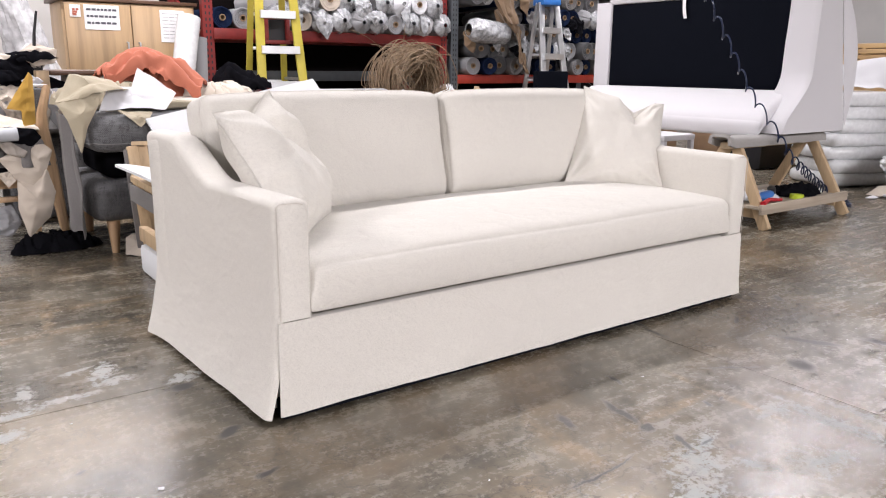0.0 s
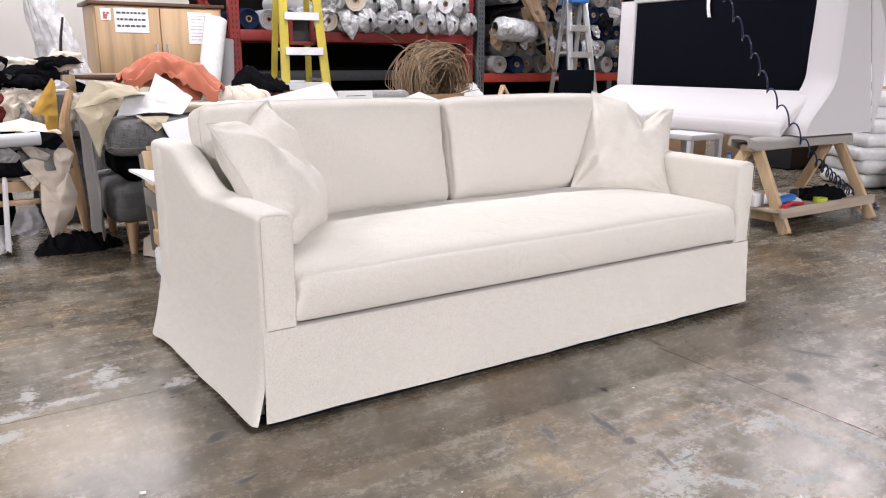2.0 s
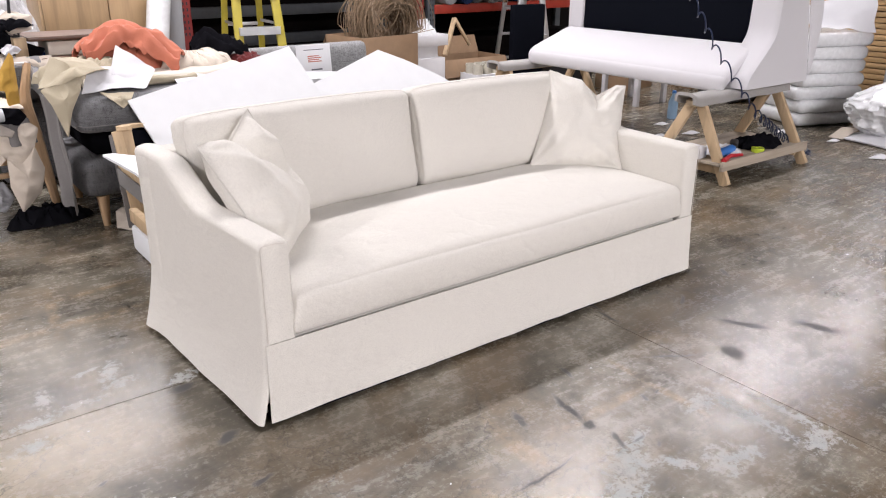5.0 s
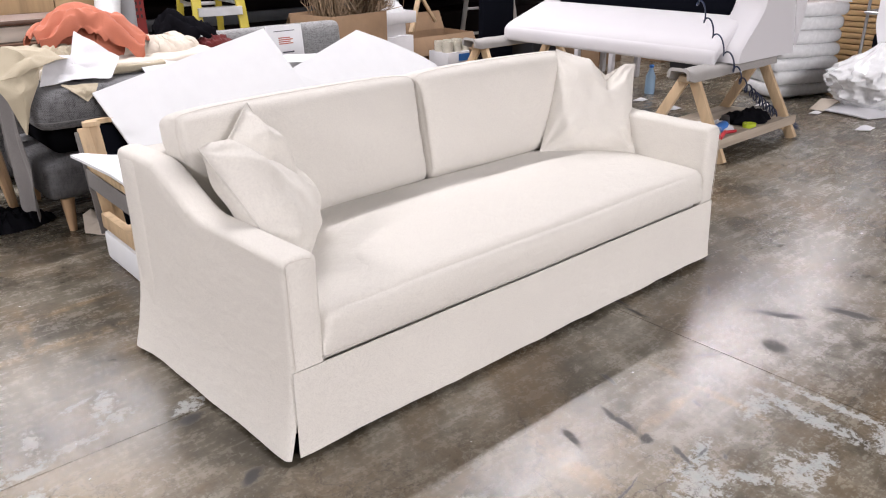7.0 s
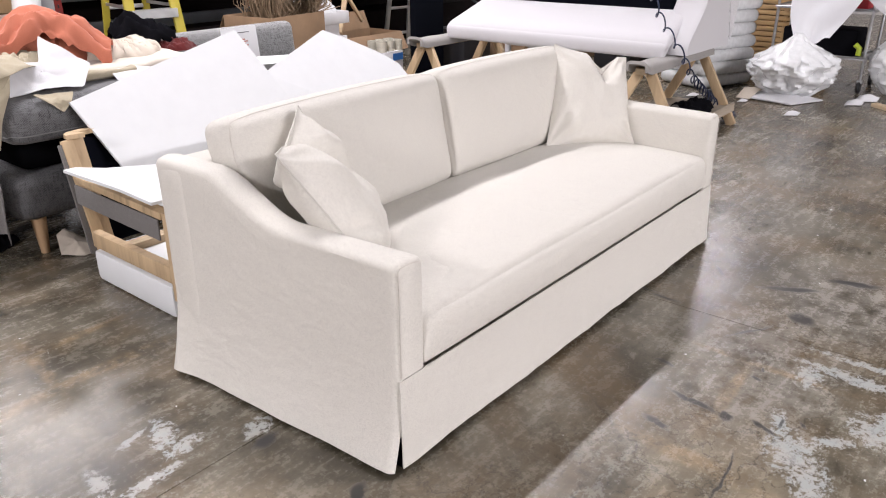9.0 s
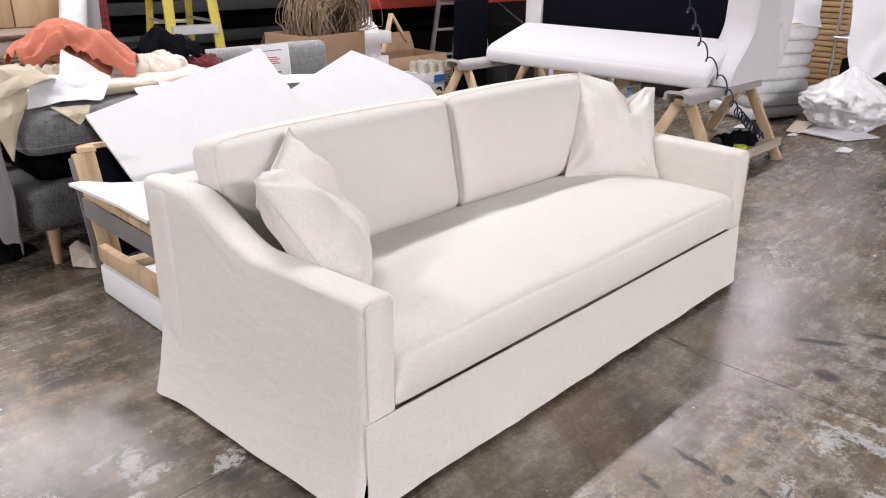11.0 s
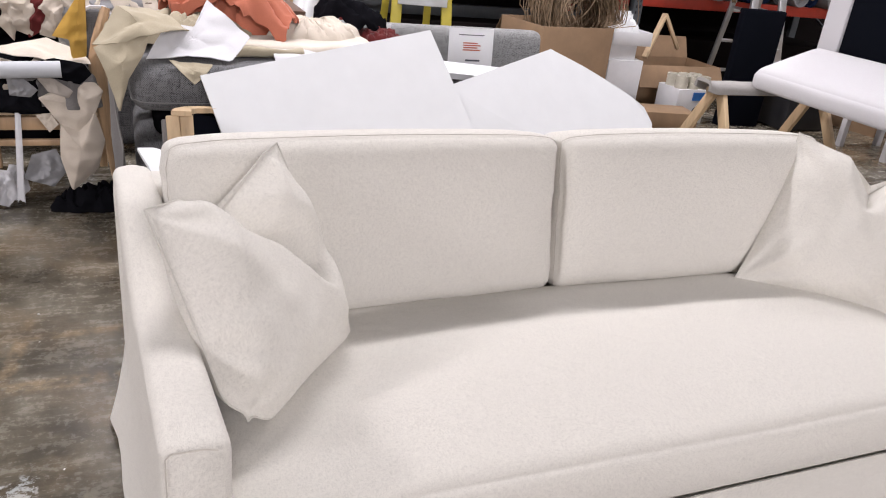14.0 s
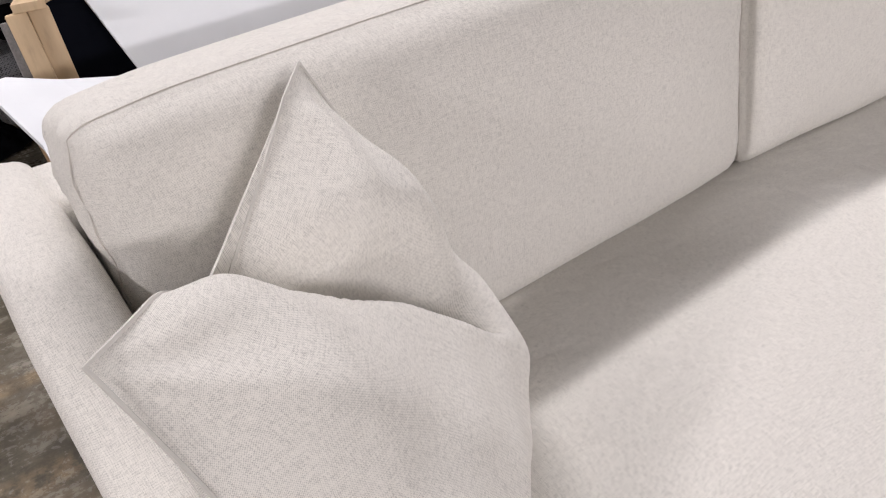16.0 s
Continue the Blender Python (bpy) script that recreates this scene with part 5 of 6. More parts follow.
for i in range(16):
    x, w = -0.85 + 0.065 * i, bits.uniform(0.05, 0.09)
    nm, mt, lab = bits.choice([("black_cloth", CHARCOAL, "black remnant hanging off the table edge"), ("beige_cloth", BEIGE, "beige remnant hanging off the table edge"), ("white_cloth", WHITE_CLOTH, "white remnant hanging off the table edge"),
                               ("maroon_cloth", MAROON, "maroon remnant hanging off the table edge"), ("blue_cloth", BLUE_CLOTH, "navy remnant hanging off the table edge"), ("grey_cloth", GREY_CLOTH, "grey remnant hanging off the table edge")])
    cloth_thing(nm, remnant(((x - w, 3.50, 0.85), (x + w * 0.8, 3.50, 0.86), (x + w, 3.47, 0.78), (x + w * bits.uniform(0.2, 0.7), 3.475, bits.uniform(0.56, 0.68)), (x - w * 0.6, 3.475, bits.uniform(0.62, 0.72))), 0.025, 140 + i, (0, -0.03, 0), n=18), mt, lab)
cloth_thing("mustard_cloth", remnant(((-0.142, 2.78, 0.965), (-0.125, 2.79, 0.94), (-0.13, 2.78, 0.80), (-0.137, 2.77, 0.69), (-0.195, 2.76, 0.68), (-0.20, 2.76, 0.765), (-0.268, 2.77, 0.775)), 0.016, 4, (0, -0.02, 0)), MUSTARD, "mustard yellow cloth strip hanging off the chair")
cloth_thing("black_cloth", crumple(-0.12, 2.72, 0.0, 0.22, 0.12, 0.10, 23), CHARCOAL, "black cloth fallen on the floor by the chair")
for k, (x, y, w) in enumerate(((-0.52, 2.74, 0.05), (-0.58, 2.70, 0.04), (-0.49, 2.82, 0.06))):
    cloth_thing("white_cloth", remnant(((x - w, y, 0.01), (x - 0.4 * w, y + 0.05, 0.16), (x + 0.5 * w, y + 0.05, 0.15), (x + w, y, 0.05), (x + 0.2 * w, y - 0.03, 0.008)), 0.02, 120 + k, (0, -0.02, 0.02)), WHITE_CLOTH, "white cloth scrap lying under the chair")
cloth_thing("grey_cloth", remnant(((-0.44, 2.74, 0.13), (-0.40, 2.76, 0.24), (-0.30, 2.78, 0.26), (-0.26, 2.76, 0.16), (-0.32, 2.74, 0.09)), 0.02, 29, (0, -0.02, 0)), GREY_CLOTH, "grey cloth lying under the chair")
cloth_thing("white_strip", drape((-0.445, 2.735, 0.44), (-0.42, 2.735, 0.44), (-0.445, 2.73, 0.03), (-0.475, 2.73, 0.03), 0.5, 0.004, 3, n=8), WHITE_CLOTH, "white cloth strip hanging from the chair rail")
solid("paper_roll", tube(bmesh.new(), [(-0.72, 2.66, 0.635), (-0.24, 2.70, 0.645)], 0.036, 18), ROLL_PAPER, "pale grey paper roll lying on the chair", "roll")

# ---- work table with remnants behind ----
tb = thing("work_table", "long timber work table covered with remnants", "table")
part("tabletop", box(bmesh.new(), (-1.6, 3.5, 0.80), (1.0, 4.3, 0.84), 0.005), WALNUT, tb)
for x in (-1.5, 0.9):
    for y in (3.56, 4.24):
        part("leg", box(bmesh.new(), (x - 0.035, y - 0.035, 0), (x + 0.035, y + 0.035, 0.8), 0.004), PINE, tb)
part("apron", box(bmesh.new(), (-1.5, 3.52, 0.68), (0.9, 3.545, 0.8), 0.003), WALNUT, tb)
cloth_thing("black_cloth", crumple(-0.24, 3.72, 0.84, 0.34, 0.18, 0.2, 51, 10, 0.05), CHARCOAL, "black cloth heaped on the work table")
cloth_thing("grey_cloth", crumple(-0.65, 3.68, 0.84, 0.24, 0.16, 0.18, 53, 10, 0.05), GREY_CLOTH, "grey cloth heaped on the work table")
cloth_thing("beige_cloth", crumple(-0.22, 3.57, 0.84, 0.22, 0.06, 0.05, 57, 6, 0.025), BEIGE, "beige remnants on the table edge")
cloth_thing("blue_cloth", crumple(0.14, 3.66, 0.84, 0.05, 0.08, 0.05, 59, 6, 0.025), BLUE_CLOTH, "navy remnant on the work table")
solid("walnut_board", rbox(bmesh.new(), (0.42, 0.2, 0.018), 0.016, (10, 6, 3), m=Matrix.Translation((0.50, 3.75, 0.955))), WALNUT, "dark walnut board with rounded edges on a stack", "board")
solid("foam_block", box(bmesh.new(), (0.2, 3.6, 0.84), (0.9, 3.92, 0.935), 0.01), CREAM_CLOTH, "folded cream padding under the walnut board", "padding")
solid("cloth_bale", rbox(bmesh.new(), (0.55, 0.3, 0.3), 0.06, (14, 8, 8), lambda p, u: p + Vector((0.02 * fold_noise(p.y, p.z, 3, 6), 0.03 * fold_noise(p.x, p.z, 5, 6), 0)), m=Matrix.Translation((-0.9, 3.95, 0.301))), CHARCOAL, "dark cloth bale stored under the table", "bale")
solid("cloth_bale", rbox(bmesh.new(), (0.5, 0.3, 0.28), 0.06, (14, 8, 8), lambda p, u: p + Vector((0.02 * fold_noise(p.y, p.z, 8, 6), 0.03 * fold_noise(p.x, p.z, 9, 6), 0)), m=Matrix.Translation((0.3, 3.95, 0.281))), GREY_CHENILLE, "dark grey cloth bale stored under the table", "bale")
rd = thing("two_way_radio", "black two-way radio with a long antenna on a block", "radio")
part("body", box(bmesh.new(), (0.0, 3.58, 0.97), (0.05, 3.615, 1.08), 0.006), BLACK_PLASTIC, rd)
part("antenna", tube(bmesh.new(), [(0.012, 3.6, 1.075), (0.025, 3.6, 1.2), (0.05, 3.6, 1.33)], lambda s: 0.011 - 0.004 * s, 8), BLACK_PLASTIC, rd)
part("knob", tube(bmesh.new(), [(0.038, 3.6, 1.08), (0.038, 3.6, 1.1)], 0.007, 8), BLACK_PLASTIC, rd)
solid("wood_block", box(bmesh.new(), (0.0, 3.54, 0.84), (0.075, 3.64, 0.968), 0.004), PINE, "upright pine block on the work table", "block")


# ---- clear bags and tube ----
def bag(x, y, z, rx, ry, h, seed, tip=0.35, n=80, lean=0.0):
    """A crinkled, closed plastic bag, narrow at its neck."""
    bm = bmesh.new()
    rings = []
    for j in range(n + 1):
        s = j / n
        wide = math.sin(math.pi * min(1.0, s * 0.9 + 0.06)) ** 0.6 * (1 - (1 - tip) * smooth01((s - 0.55) / 0.45))
        ring = []
        for i in range(n):
            a = 6.28319 * i / n
            q = Vector((math.cos(a) * 1.4, math.sin(a) * 1.4, s * 3 + seed * 2.3))
            k = 1 + 0.3 * (0.4 - abs(noise.noise(q * 1.4))) + 0.3 * (0.4 - abs(noise.noise(q * 2.6 + Vector((5, 1, 3))))) + 0.06 * noise.noise(q * 6)
            ring.append(bm.verts.new((x + lean * s + rx * wide * k * math.cos(a), y + ry * wide * k * math.sin(a), z + h * s)))
        rings.append(ring)
    for a, b in zip(rings, rings[1:]):
        for i in range(n):
            bm.faces.new((a[i], a[(i + 1) % n], b[(i + 1) % n], b[i]))
    bm.faces.new(rings[0][::-1])
    bm.faces.new(rings[-1])
    return bm


solid("plastic_bag", bag(0.46, 5.0, 0.0, 0.15, 0.15, 1.85, 3, 0.9, lean=-0.48), BAG, "tall white plastic bag against the cupboard", "plastic bag")
solid("film_roll", tube(bmesh.new(), [(1.20, 4.85, 0.0), (1.28, 4.93, 0.55), (1.37, 5.0, 0.95), (1.49, 5.12, 1.42)], 0.10, 24), WRAP, "upright roll of clear plastic film", "roll")
solid("film_roll", tube(bmesh.new(), [(1.50, 5.05, 0.0), (1.60, 5.22, 1.25)], 0.07, 20), GREY_CLOTH, "grey wrapped roll leaning by the rack", "roll")


# ---- pallet rack ----
def upright(x, y, h, mt):
    bm = bmesh.new()
    box(bm, (x - 0.045, y, 0), (x + 0.045, y + 0.008, h))
    for s in (-1, 1):
        box(bm, (x + s * 0.045 - 0.004, y, 0), (x + s * 0.045 + 0.004, y + 0.07, h))
    return bm


def rack(x0, x1, y, z, h, steel, post_steel, label):
    rk = thing("pallet_rack", label, "rack", group="pallet racks")
    for x in (x0, x1):
        for yy in (y, y + 1.0):
            up = part("upright", upright(x, yy, h, post_steel), post_steel, rk, smooth=False)
            if yy == y:
                k = 0
                zz = 0.75
                while zz < 1.75:
                    for s in (-1, 1):
                        part("slot", box(bmesh.new(), (x + s * 0.018 - 0.007, yy - 0.0015, zz), (x + s * 0.018 + 0.007, yy + 0.001, zz + 0.028)), BLACK_PLASTIC, up, smooth=False)
                    zz += 0.055
        for zz in (0.4, 1.2, 2.0):
            part("brace", beam(bmesh.new(), (x, y + 0.04, zz), (x, y + 1.0, zz + 0.5), 0.025, 0.025), post_steel, rk)
    for yy in (y - 0.02, y + 1.0):
        part("beam", box(bmesh.new(), (x0 + 0.04, yy, z), (x1 - 0.04, yy + 0.045, z + 0.1), 0.004), steel, rk)
    part("deck", box(bmesh.new(), (x0 + 0.04, y + 0.03, z + 0.08), (x1 - 0.04, y + 0.99, z + 0.098)), PINE_X, rk)
    return rk


ORANGE_STEEL = plain("orange_rack_paint", (0.42, 0.04, 0.02), 0.5, vary=0.2)
GREY_STEEL = plain("dark_grey_rack_paint", (0.09, 0.1, 0.11), 0.5, vary=0.2)
rack(1.72, 4.40, 5.30, 1.25, 2.9, RED_STEEL, RED_STEEL, "red steel pallet rack loaded with wrapped fabric rolls")
rack(4.56, 7.6, 5.30, 0.83, 2.9, ORANGE_STEEL, GREY_STEEL, "orange and grey steel pallet rack full of fabric rolls")
# boarding and crates carry the deep shade around the racks in their colour
solid("rear_board", box(bmesh.new(), (1.6, 6.35, 0), (9.5, 6.4, 3.2)), SHADE_BLACK, "boarding behind the racks, its shade painted near-black", "boarding", smooth=False)
for z in (0.55, 0.85):
    solid("stored_beam", box(bmesh.new(), (1.8, 5.9, z), (4.35, 5.98, z + 0.11), 0.004), GREY_STEEL, "spare dark steel beam stored under the rack", "beam")
solid("stored_crate", box(bmesh.new(), (1.85, 5.55, 0), (4.3, 6.3, 0.55), 0.01), SHADE_BLACK, "crate under the rack, painted near-black for the shade there", "crate")
solid("stored_crate", box(bmesh.new(), (4.7, 5.6, 0), (7.5, 6.3, 0.5), 0.01), SHADE_BLACK, "crate under the orange rack, painted near-black for the shade there", "crate")


# ---- fabric rolls ----
def roll_mesh(parent, r, ln, mt, seed, core=True):
    """A roll along y from the origin, its end a wound spiral round a core."""
    body = bmesh.new()
    n = 28
    prof = [(r * 0.985, 0.004), (r, 0.02), (r * (1 + 0.02 * fold_noise(seed, 0, 1, 1)), ln * 0.5), (r * 0.99, ln), (0, ln)]
    lathe(body, [(r * 0.3, 0.01), (r * 0.45, 0.0), (r * 0.46, 0.008), (r * 0.6, 0.002), (r * 0.61, 0.01), (r * 0.76, 0.0), (r * 0.77, 0.008), (r * 0.9, 0.002)] + prof, n)
    for v in body.verts:
        a = math.atan2(v.co.y, v.co.x)
        k = 1 + 0.05 * noise.noise(Vector((math.cos(a) * 1.2, math.sin(a) * 1.2, seed + v.co.z)))
        v.co.x, v.co.y, v.co.z = v.co.x * k, v.co.z, v.co.y * k
    bmesh.ops.recalc_face_normals(body, faces=body.faces)
    w = part("wound_cloth", body, mt, parent)
    c = bmesh.new()
    lathe(c, [(r * 0.3, 0.05), (r * 0.3, -0.004), (r * 0.22, -0.004), (r * 0.22, 0.09), (0, 0.09)], 18)
    for v in c.verts:
        v.co.y, v.co.z = v.co.z, v.co.y
    bmesh.ops.recalc_face_normals(c, faces=c.faces)
    part("core", c, CORE, w)
    return w


ROLL_KINDS = []
for nm, lab, mt, r in (("fabric_roll", "roll of white cloth in clear wrap on the rack", WRAP_ROLL, 0.112), ("fabric_roll", "roll of cream cloth wound on a cardboard core", CREAM_CLOTH, 0.105),
                       ("fabric_roll", "roll of pale grey cloth with a dark core", GREY_CLOTH, 0.10), ("fabric_roll", "roll of dark grey cloth on the rack", GREY_CHENILLE, 0.11),
                       ("fabric_roll", "roll of white cloth on a cardboard core", WHITE_CLOTH, 0.10), ("fabric_roll", "roll of peach beige cloth on the rack", BEIGE, 0.115),
                       ("fabric_roll", "roll of navy cloth on the rack", BLUE_CLOTH, 0.10), ("fabric_roll", "roll of taupe cloth on the rack", FELT, 0.10)):
    o = thing(nm, lab, "fabric roll", (0, 0, -30), group="fabric rolls")
    roll_mesh(o, r, 1.0, mt, len(ROLL_KINDS) + 1)
    ROLL_KINDS.append((o, r))
for lab, mt, r, sd in (("roll of white cloth in crinkled plastic with a gathered end", WRAP_ROLL, 0.115, 4), ("roll of grey cloth in crinkled plastic with a gathered end", GREY_CLOTH, 0.105, 9), ("bulky roll in loose white plastic", WHITE_CLOTH, 0.12, 13)):
    o = thing("fabric_roll", lab, "fabric roll", (0, 0, -30), group="fabric rolls")
    def gathered(u, v, r=r, sd=sd):
        a = 6.28319 * v
        q = Vector((math.cos(a) * 1.3, math.sin(a) * 1.3, u * 5 + sd))
        k = 1 + 0.34 * (0.4 - abs(noise.noise(q * 1.5))) + 0.2 * noise.noise(q * 3.5)
        e = smooth01((u + 0.004) / 0.06) ** 0.4
        rr = r * (0.015 + 0.985 * e) * k
        return (rr * math.cos(a), -0.03 * (1 - e) + u, rr * math.sin(a))
    part("wrapper", sheet(bmesh.new(), gathered, 26, 30, 0.003), mt, o)
    ROLL_KINDS.append((o, r))
rnd = random.Random(7)
placed = []


def put_roll(kind, x, y, z, turn=0.0, tip=0.0):
    o, r = ROLL_KINDS[kind]
    placed.append(copy_thing(o, pose(x, y, z, tip, 0, turn)))


deck = 1.348
row = [8, 1, 8, 8, 9, 8, 2, 8, 10, 8]
x = 2.42
for k in row:
    put_roll(k, x, 5.22 + rnd.uniform(-0.06, 0.05), deck + ROLL_KINDS[k][1], rnd.uniform(-4, 4))
    x += ROLL_KINDS[k][1] * 1.93
x = 2.50
for k in [4, 9, 5, 8, 3, 8, 10, 4, 8]:
    put_roll(k, x, 5.20 + rnd.uniform(-0.05, 0.06), deck + 0.30 + 0.02 * rnd.random(), rnd.uniform(-5, 5))
    x += 0.215
x = 2.42
for k in [4, 0, 2, 0, 1, 3, 0, 5, 0]:
    put_roll(k, x, 5.24 + rnd.uniform(-0.05, 0.05), deck + 0.50 + 0.02 * rnd.random(), rnd.uniform(-5, 5))
    x += 0.22
x = 1.86
for k in [6, 2, 6]:
    put_roll(k, x, 5.3, deck + 0.1, rnd.uniform(-3, 3))
    x += 0.2
for k, x, z, yy in ((4, -0.62, 0.945, 3.42), (7, -0.84, 0.945, 3.42)):
    put_roll(k, x, yy, z, rnd.uniform(-8, 8))
deck = 0.93
x = 4.78
for i in range(13):
    k = [2, 6, 3, 7, 7, 6, 6, 3, 2, 6, 7, 2, 3][i]
    put_roll(k, x, 5.22 + rnd.uniform(-0.06, 0.08), deck + ROLL_KINDS[k][1], rnd.uniform(-6, 6))
    x += 0.212
for j in range(1, 6):
    x = 4.74 + 0.1 * (j % 2)
    for i in range(13):
        if j in (2, 3) and i < 3:
            x += 0.212
            continue
        k = rnd.choice([2, 7, 3, 6, 3, 9, 7, 8, 7, 3, 6])
        put_roll(k, x, 5.20 + rnd.uniform(-0.09, 0.09), deck + 0.1 + 0.195 * j, rnd.uniform(-8, 8), rnd.uniform(-3, 3))
        x += 0.212
for o, r in ROLL_KINDS:
    for q in o.children_recursive:
        bpy.data.objects.remove(q)
    bpy.data.objects.remove(o)

def wrapped_bundle(u, v):
    a = 6.28319 * v
    r = 0.125 * (1 + 0.12 * fold_noise(math.cos(a) + u * 3, math.sin(a), 3, 1.3) + 0.16 * (0.4 - abs(noise.noise(Vector((math.cos(a) * 2.4, math.sin(a) * 2.4, u * 7)))))) * (1 - 0.5 * abs(2 * u - 1) ** 8)
    return (4.62 + 0.62 * u, 5.12 + r * math.cos(a) + 0.05 * u, 1.425 + r * math.sin(a) - 0.03 * u)
solid("wrapped_parcel", sheet(bmesh.new(), wrapped_bundle, 40, 44, 0.004), WRAP_ROLL, "bundle in crinkled grey-white plastic on the rack", "bundle")
for i, (x, w, z0, z1, mt) in enumerate(((5.05, 0.30, 1.50, 1.85, BROWN), (5.28, 0.10, 1.06, 1.5, BROWN), (5.36, 0.1, 0.95, 1.2, BROWN))):
    cloth_thing("hanging_offcut", drape((x - w / 2, 5.05, z1), (x + w / 2, 5.05, z1 - 0.02), (x + w * 0.7, 5.0, z0), (x + 0.1 * w, 5.0, z0), 0.6, 0.03, 60 + i), mt, "brown offcut hanging in front of the rolls", "offcut")


tails = random.Random(21)
for i in range(26):
    if i < 10:
        x, y, z = tails.uniform(2.4, 4.3), 5.19, tails.uniform(1.42, 1.75)
        nm, mt, lab = ("plastic_film", WRAP_ROLL, "loose crinkled plastic film hanging off a fabric roll")
    else:
        x, y, z = tails.uniform(4.65, 7.3), 5.17, tails.uniform(1.05, 1.85)
        nm, mt, lab = tails.choice([("plastic_film", WRAP_ROLL, "loose crinkled plastic film hanging off a fabric roll"), ("grey_offcut", FELT, "dark grey offcut hanging between the rolls"), ("brown_offcut", BROWN, "torn brown paper hanging between the rolls"),
                                    ("black_offcut", CHARCOAL, "black offcut hanging between the rolls"), ("black_offcut", CHARCOAL, "black offcut hanging between the rolls")])
    w, h = tails.uniform(0.05, 0.13), tails.uniform(0.07, 0.16)
    ring = [(x + w * p * tails.uniform(0.7, 1.2), y + 0.03 * q, z + h * q * tails.uniform(0.7, 1.2)) for p, q in ((-0.8, 0.9), (0.2, 1.1), (1, 0.6), (0.7, -0.4), (0.3, -1.1), (-0.5, -0.5))]
    cloth_thing(nm, remnant(ring, 0.04, 80 + i, (0, -0.04, 0), n=18), mt, lab, "offcut")
cloth_thing("kraft_sheet", remnant(((4.86, 5.06, 1.88), (5.12, 5.06, 1.9), (5.2, 5.04, 1.62), (5.3, 5.02, 1.42), (5.22, 5.02, 1.40), (5.05, 5.04, 1.56)), 0.02, 99, (0, -0.03, 0)), BROWN, "torn brown kraft sheet hanging over the rolls", "kraft sheet")


# ---- step ladders ----
def step_ladder(height, width, depth, rail, cap, label, steps_mat):
    """A step ladder that faces -y: front rails with treads, rear rails, spreaders and a cap."""
    ld = thing("step_ladder", label, "ladder")
    def front(s, z):
        k = 1 - z / height
        return Vector((s * (width * 0.26 + width * 0.24 * k), -depth * 0.55 * k, z))
    def rear(s, z):
        k = 1 - z / height
        return Vector((s * (width * 0.25 + width * 0.2 * k), 0.06 + depth * 0.45 * k, z))
    for s in (-1, 1):
        part("front_rail", beam(bmesh.new(), front(s, 0), front(s, height), 0.03, 0.075, 0.004, (1, 0, 0)), rail, ld)
        part("rear_rail", beam(bmesh.new(), rear(s, 0), rear(s, height), 0.025, 0.055, 0.004, (1, 0, 0)), rail, ld)
        part("spreader", beam(bmesh.new(), front(s, 0.9), rear(s, 0.9), 0.004, 0.025), STEEL, ld)
    z = 0.28
    while z < height - 0.1:
        a, b = front(-1, z), front(1, z)
        part("tread", box(bmesh.new(), (a.x, a.y - 0.04, z - 0.055), (b.x, a.y + 0.045, z + 0.012), 0.003), steps_mat, ld, smooth=False)
        c, d = rear(-1, z), rear(1, z)
        part("rear_bar", beam(bmesh.new(), c, d, 0.02, 0.03, 0.002), steps_mat, ld)
        z += 0.295
    part("cap", box(bmesh.new(), (-width * 0.3, -0.08, height - 0.03), (width * 0.3, 0.14, height + 0.04), 0.015), cap, ld)
    return ld


yl = step_ladder(2.35, 0.44, 0.75, YELLOW, RED_PLASTIC, "yellow fibreglass step ladder with metal treads and a red shelf", ALU)
yl.matrix_basis = pose(2.06, 4.62, 0, 0, 0, -8)
bm = bmesh.new()
for lo, hi in (((-0.05, 0.08, 1.20), (0.18, 0.14, 1.235)), ((-0.05, 0.08, 1.415), (0.18, 0.14, 1.45)), ((-0.05, 0.08, 1.235), (-0.015, 0.14, 1.415)), ((0.145, 0.08, 1.235), (0.18, 0.14, 1.415))):
    box(bm, lo, hi, 0.004)
ps = part("paint_shelf", bm, RED_STEEL, yl, "dark red folding paint shelf")
part("shelf_web", box(bmesh.new(), (-0.015, 0.12, 1.235), (0.145, 0.13, 1.415)), BLACK_PLASTIC, ps)
step_ladder(1.75, 0.42, 0.6, ALU, BLUE_PLASTIC, "aluminium step ladder with a blue plastic cap", ALU).matrix_basis = pose(5.62, 4.9, 0, 0, 0, -6)

# ---- cane coil and cartons ----
def carton(x0, x1, y0, y1, z0, h, mt, label, flaps=(), turn=0.0, tape=True):
    c = thing("carton", label, "carton", ((x0 + x1) / 2, (y0 + y1) / 2, z0), turn, group="cartons")
    a, b = (x1 - x0) / 2, (y1 - y0) / 2
    for nm, lo, hi in (("front_wall", (-a, -b, 0), (a, -b + 0.006, h)), ("rear_wall", (-a, b - 0.006, 0), (a, b, h)),
                       ("side_wall", (-a, -b + 0.006, 0), (-a + 0.006, b - 0.006, h)), ("side_wall", (a - 0.006, -b + 0.006, 0), (a, b - 0.006, h)), ("bottom", (-a + 0.006, -b + 0.006, 0), (a - 0.006, b - 0.006, 0.006))):
        part(nm, box(bmesh.new(), lo, hi, 0.002), mt, c)
    if not flaps:
        part("lid", box(bmesh.new(), (-a, -b, h), (a, b, h + 0.006), 0.002), mt, c)
    for side, ang in flaps:
        m = Matrix.Translation((0, (-b if side == "front" else b), h)) @ pose(0, 0, 0, ang)
        part("flap", box(bmesh.new(), (-a, 0, 0), (a, 0.005, b * 0.85), 0, m), mt, c)
    return c


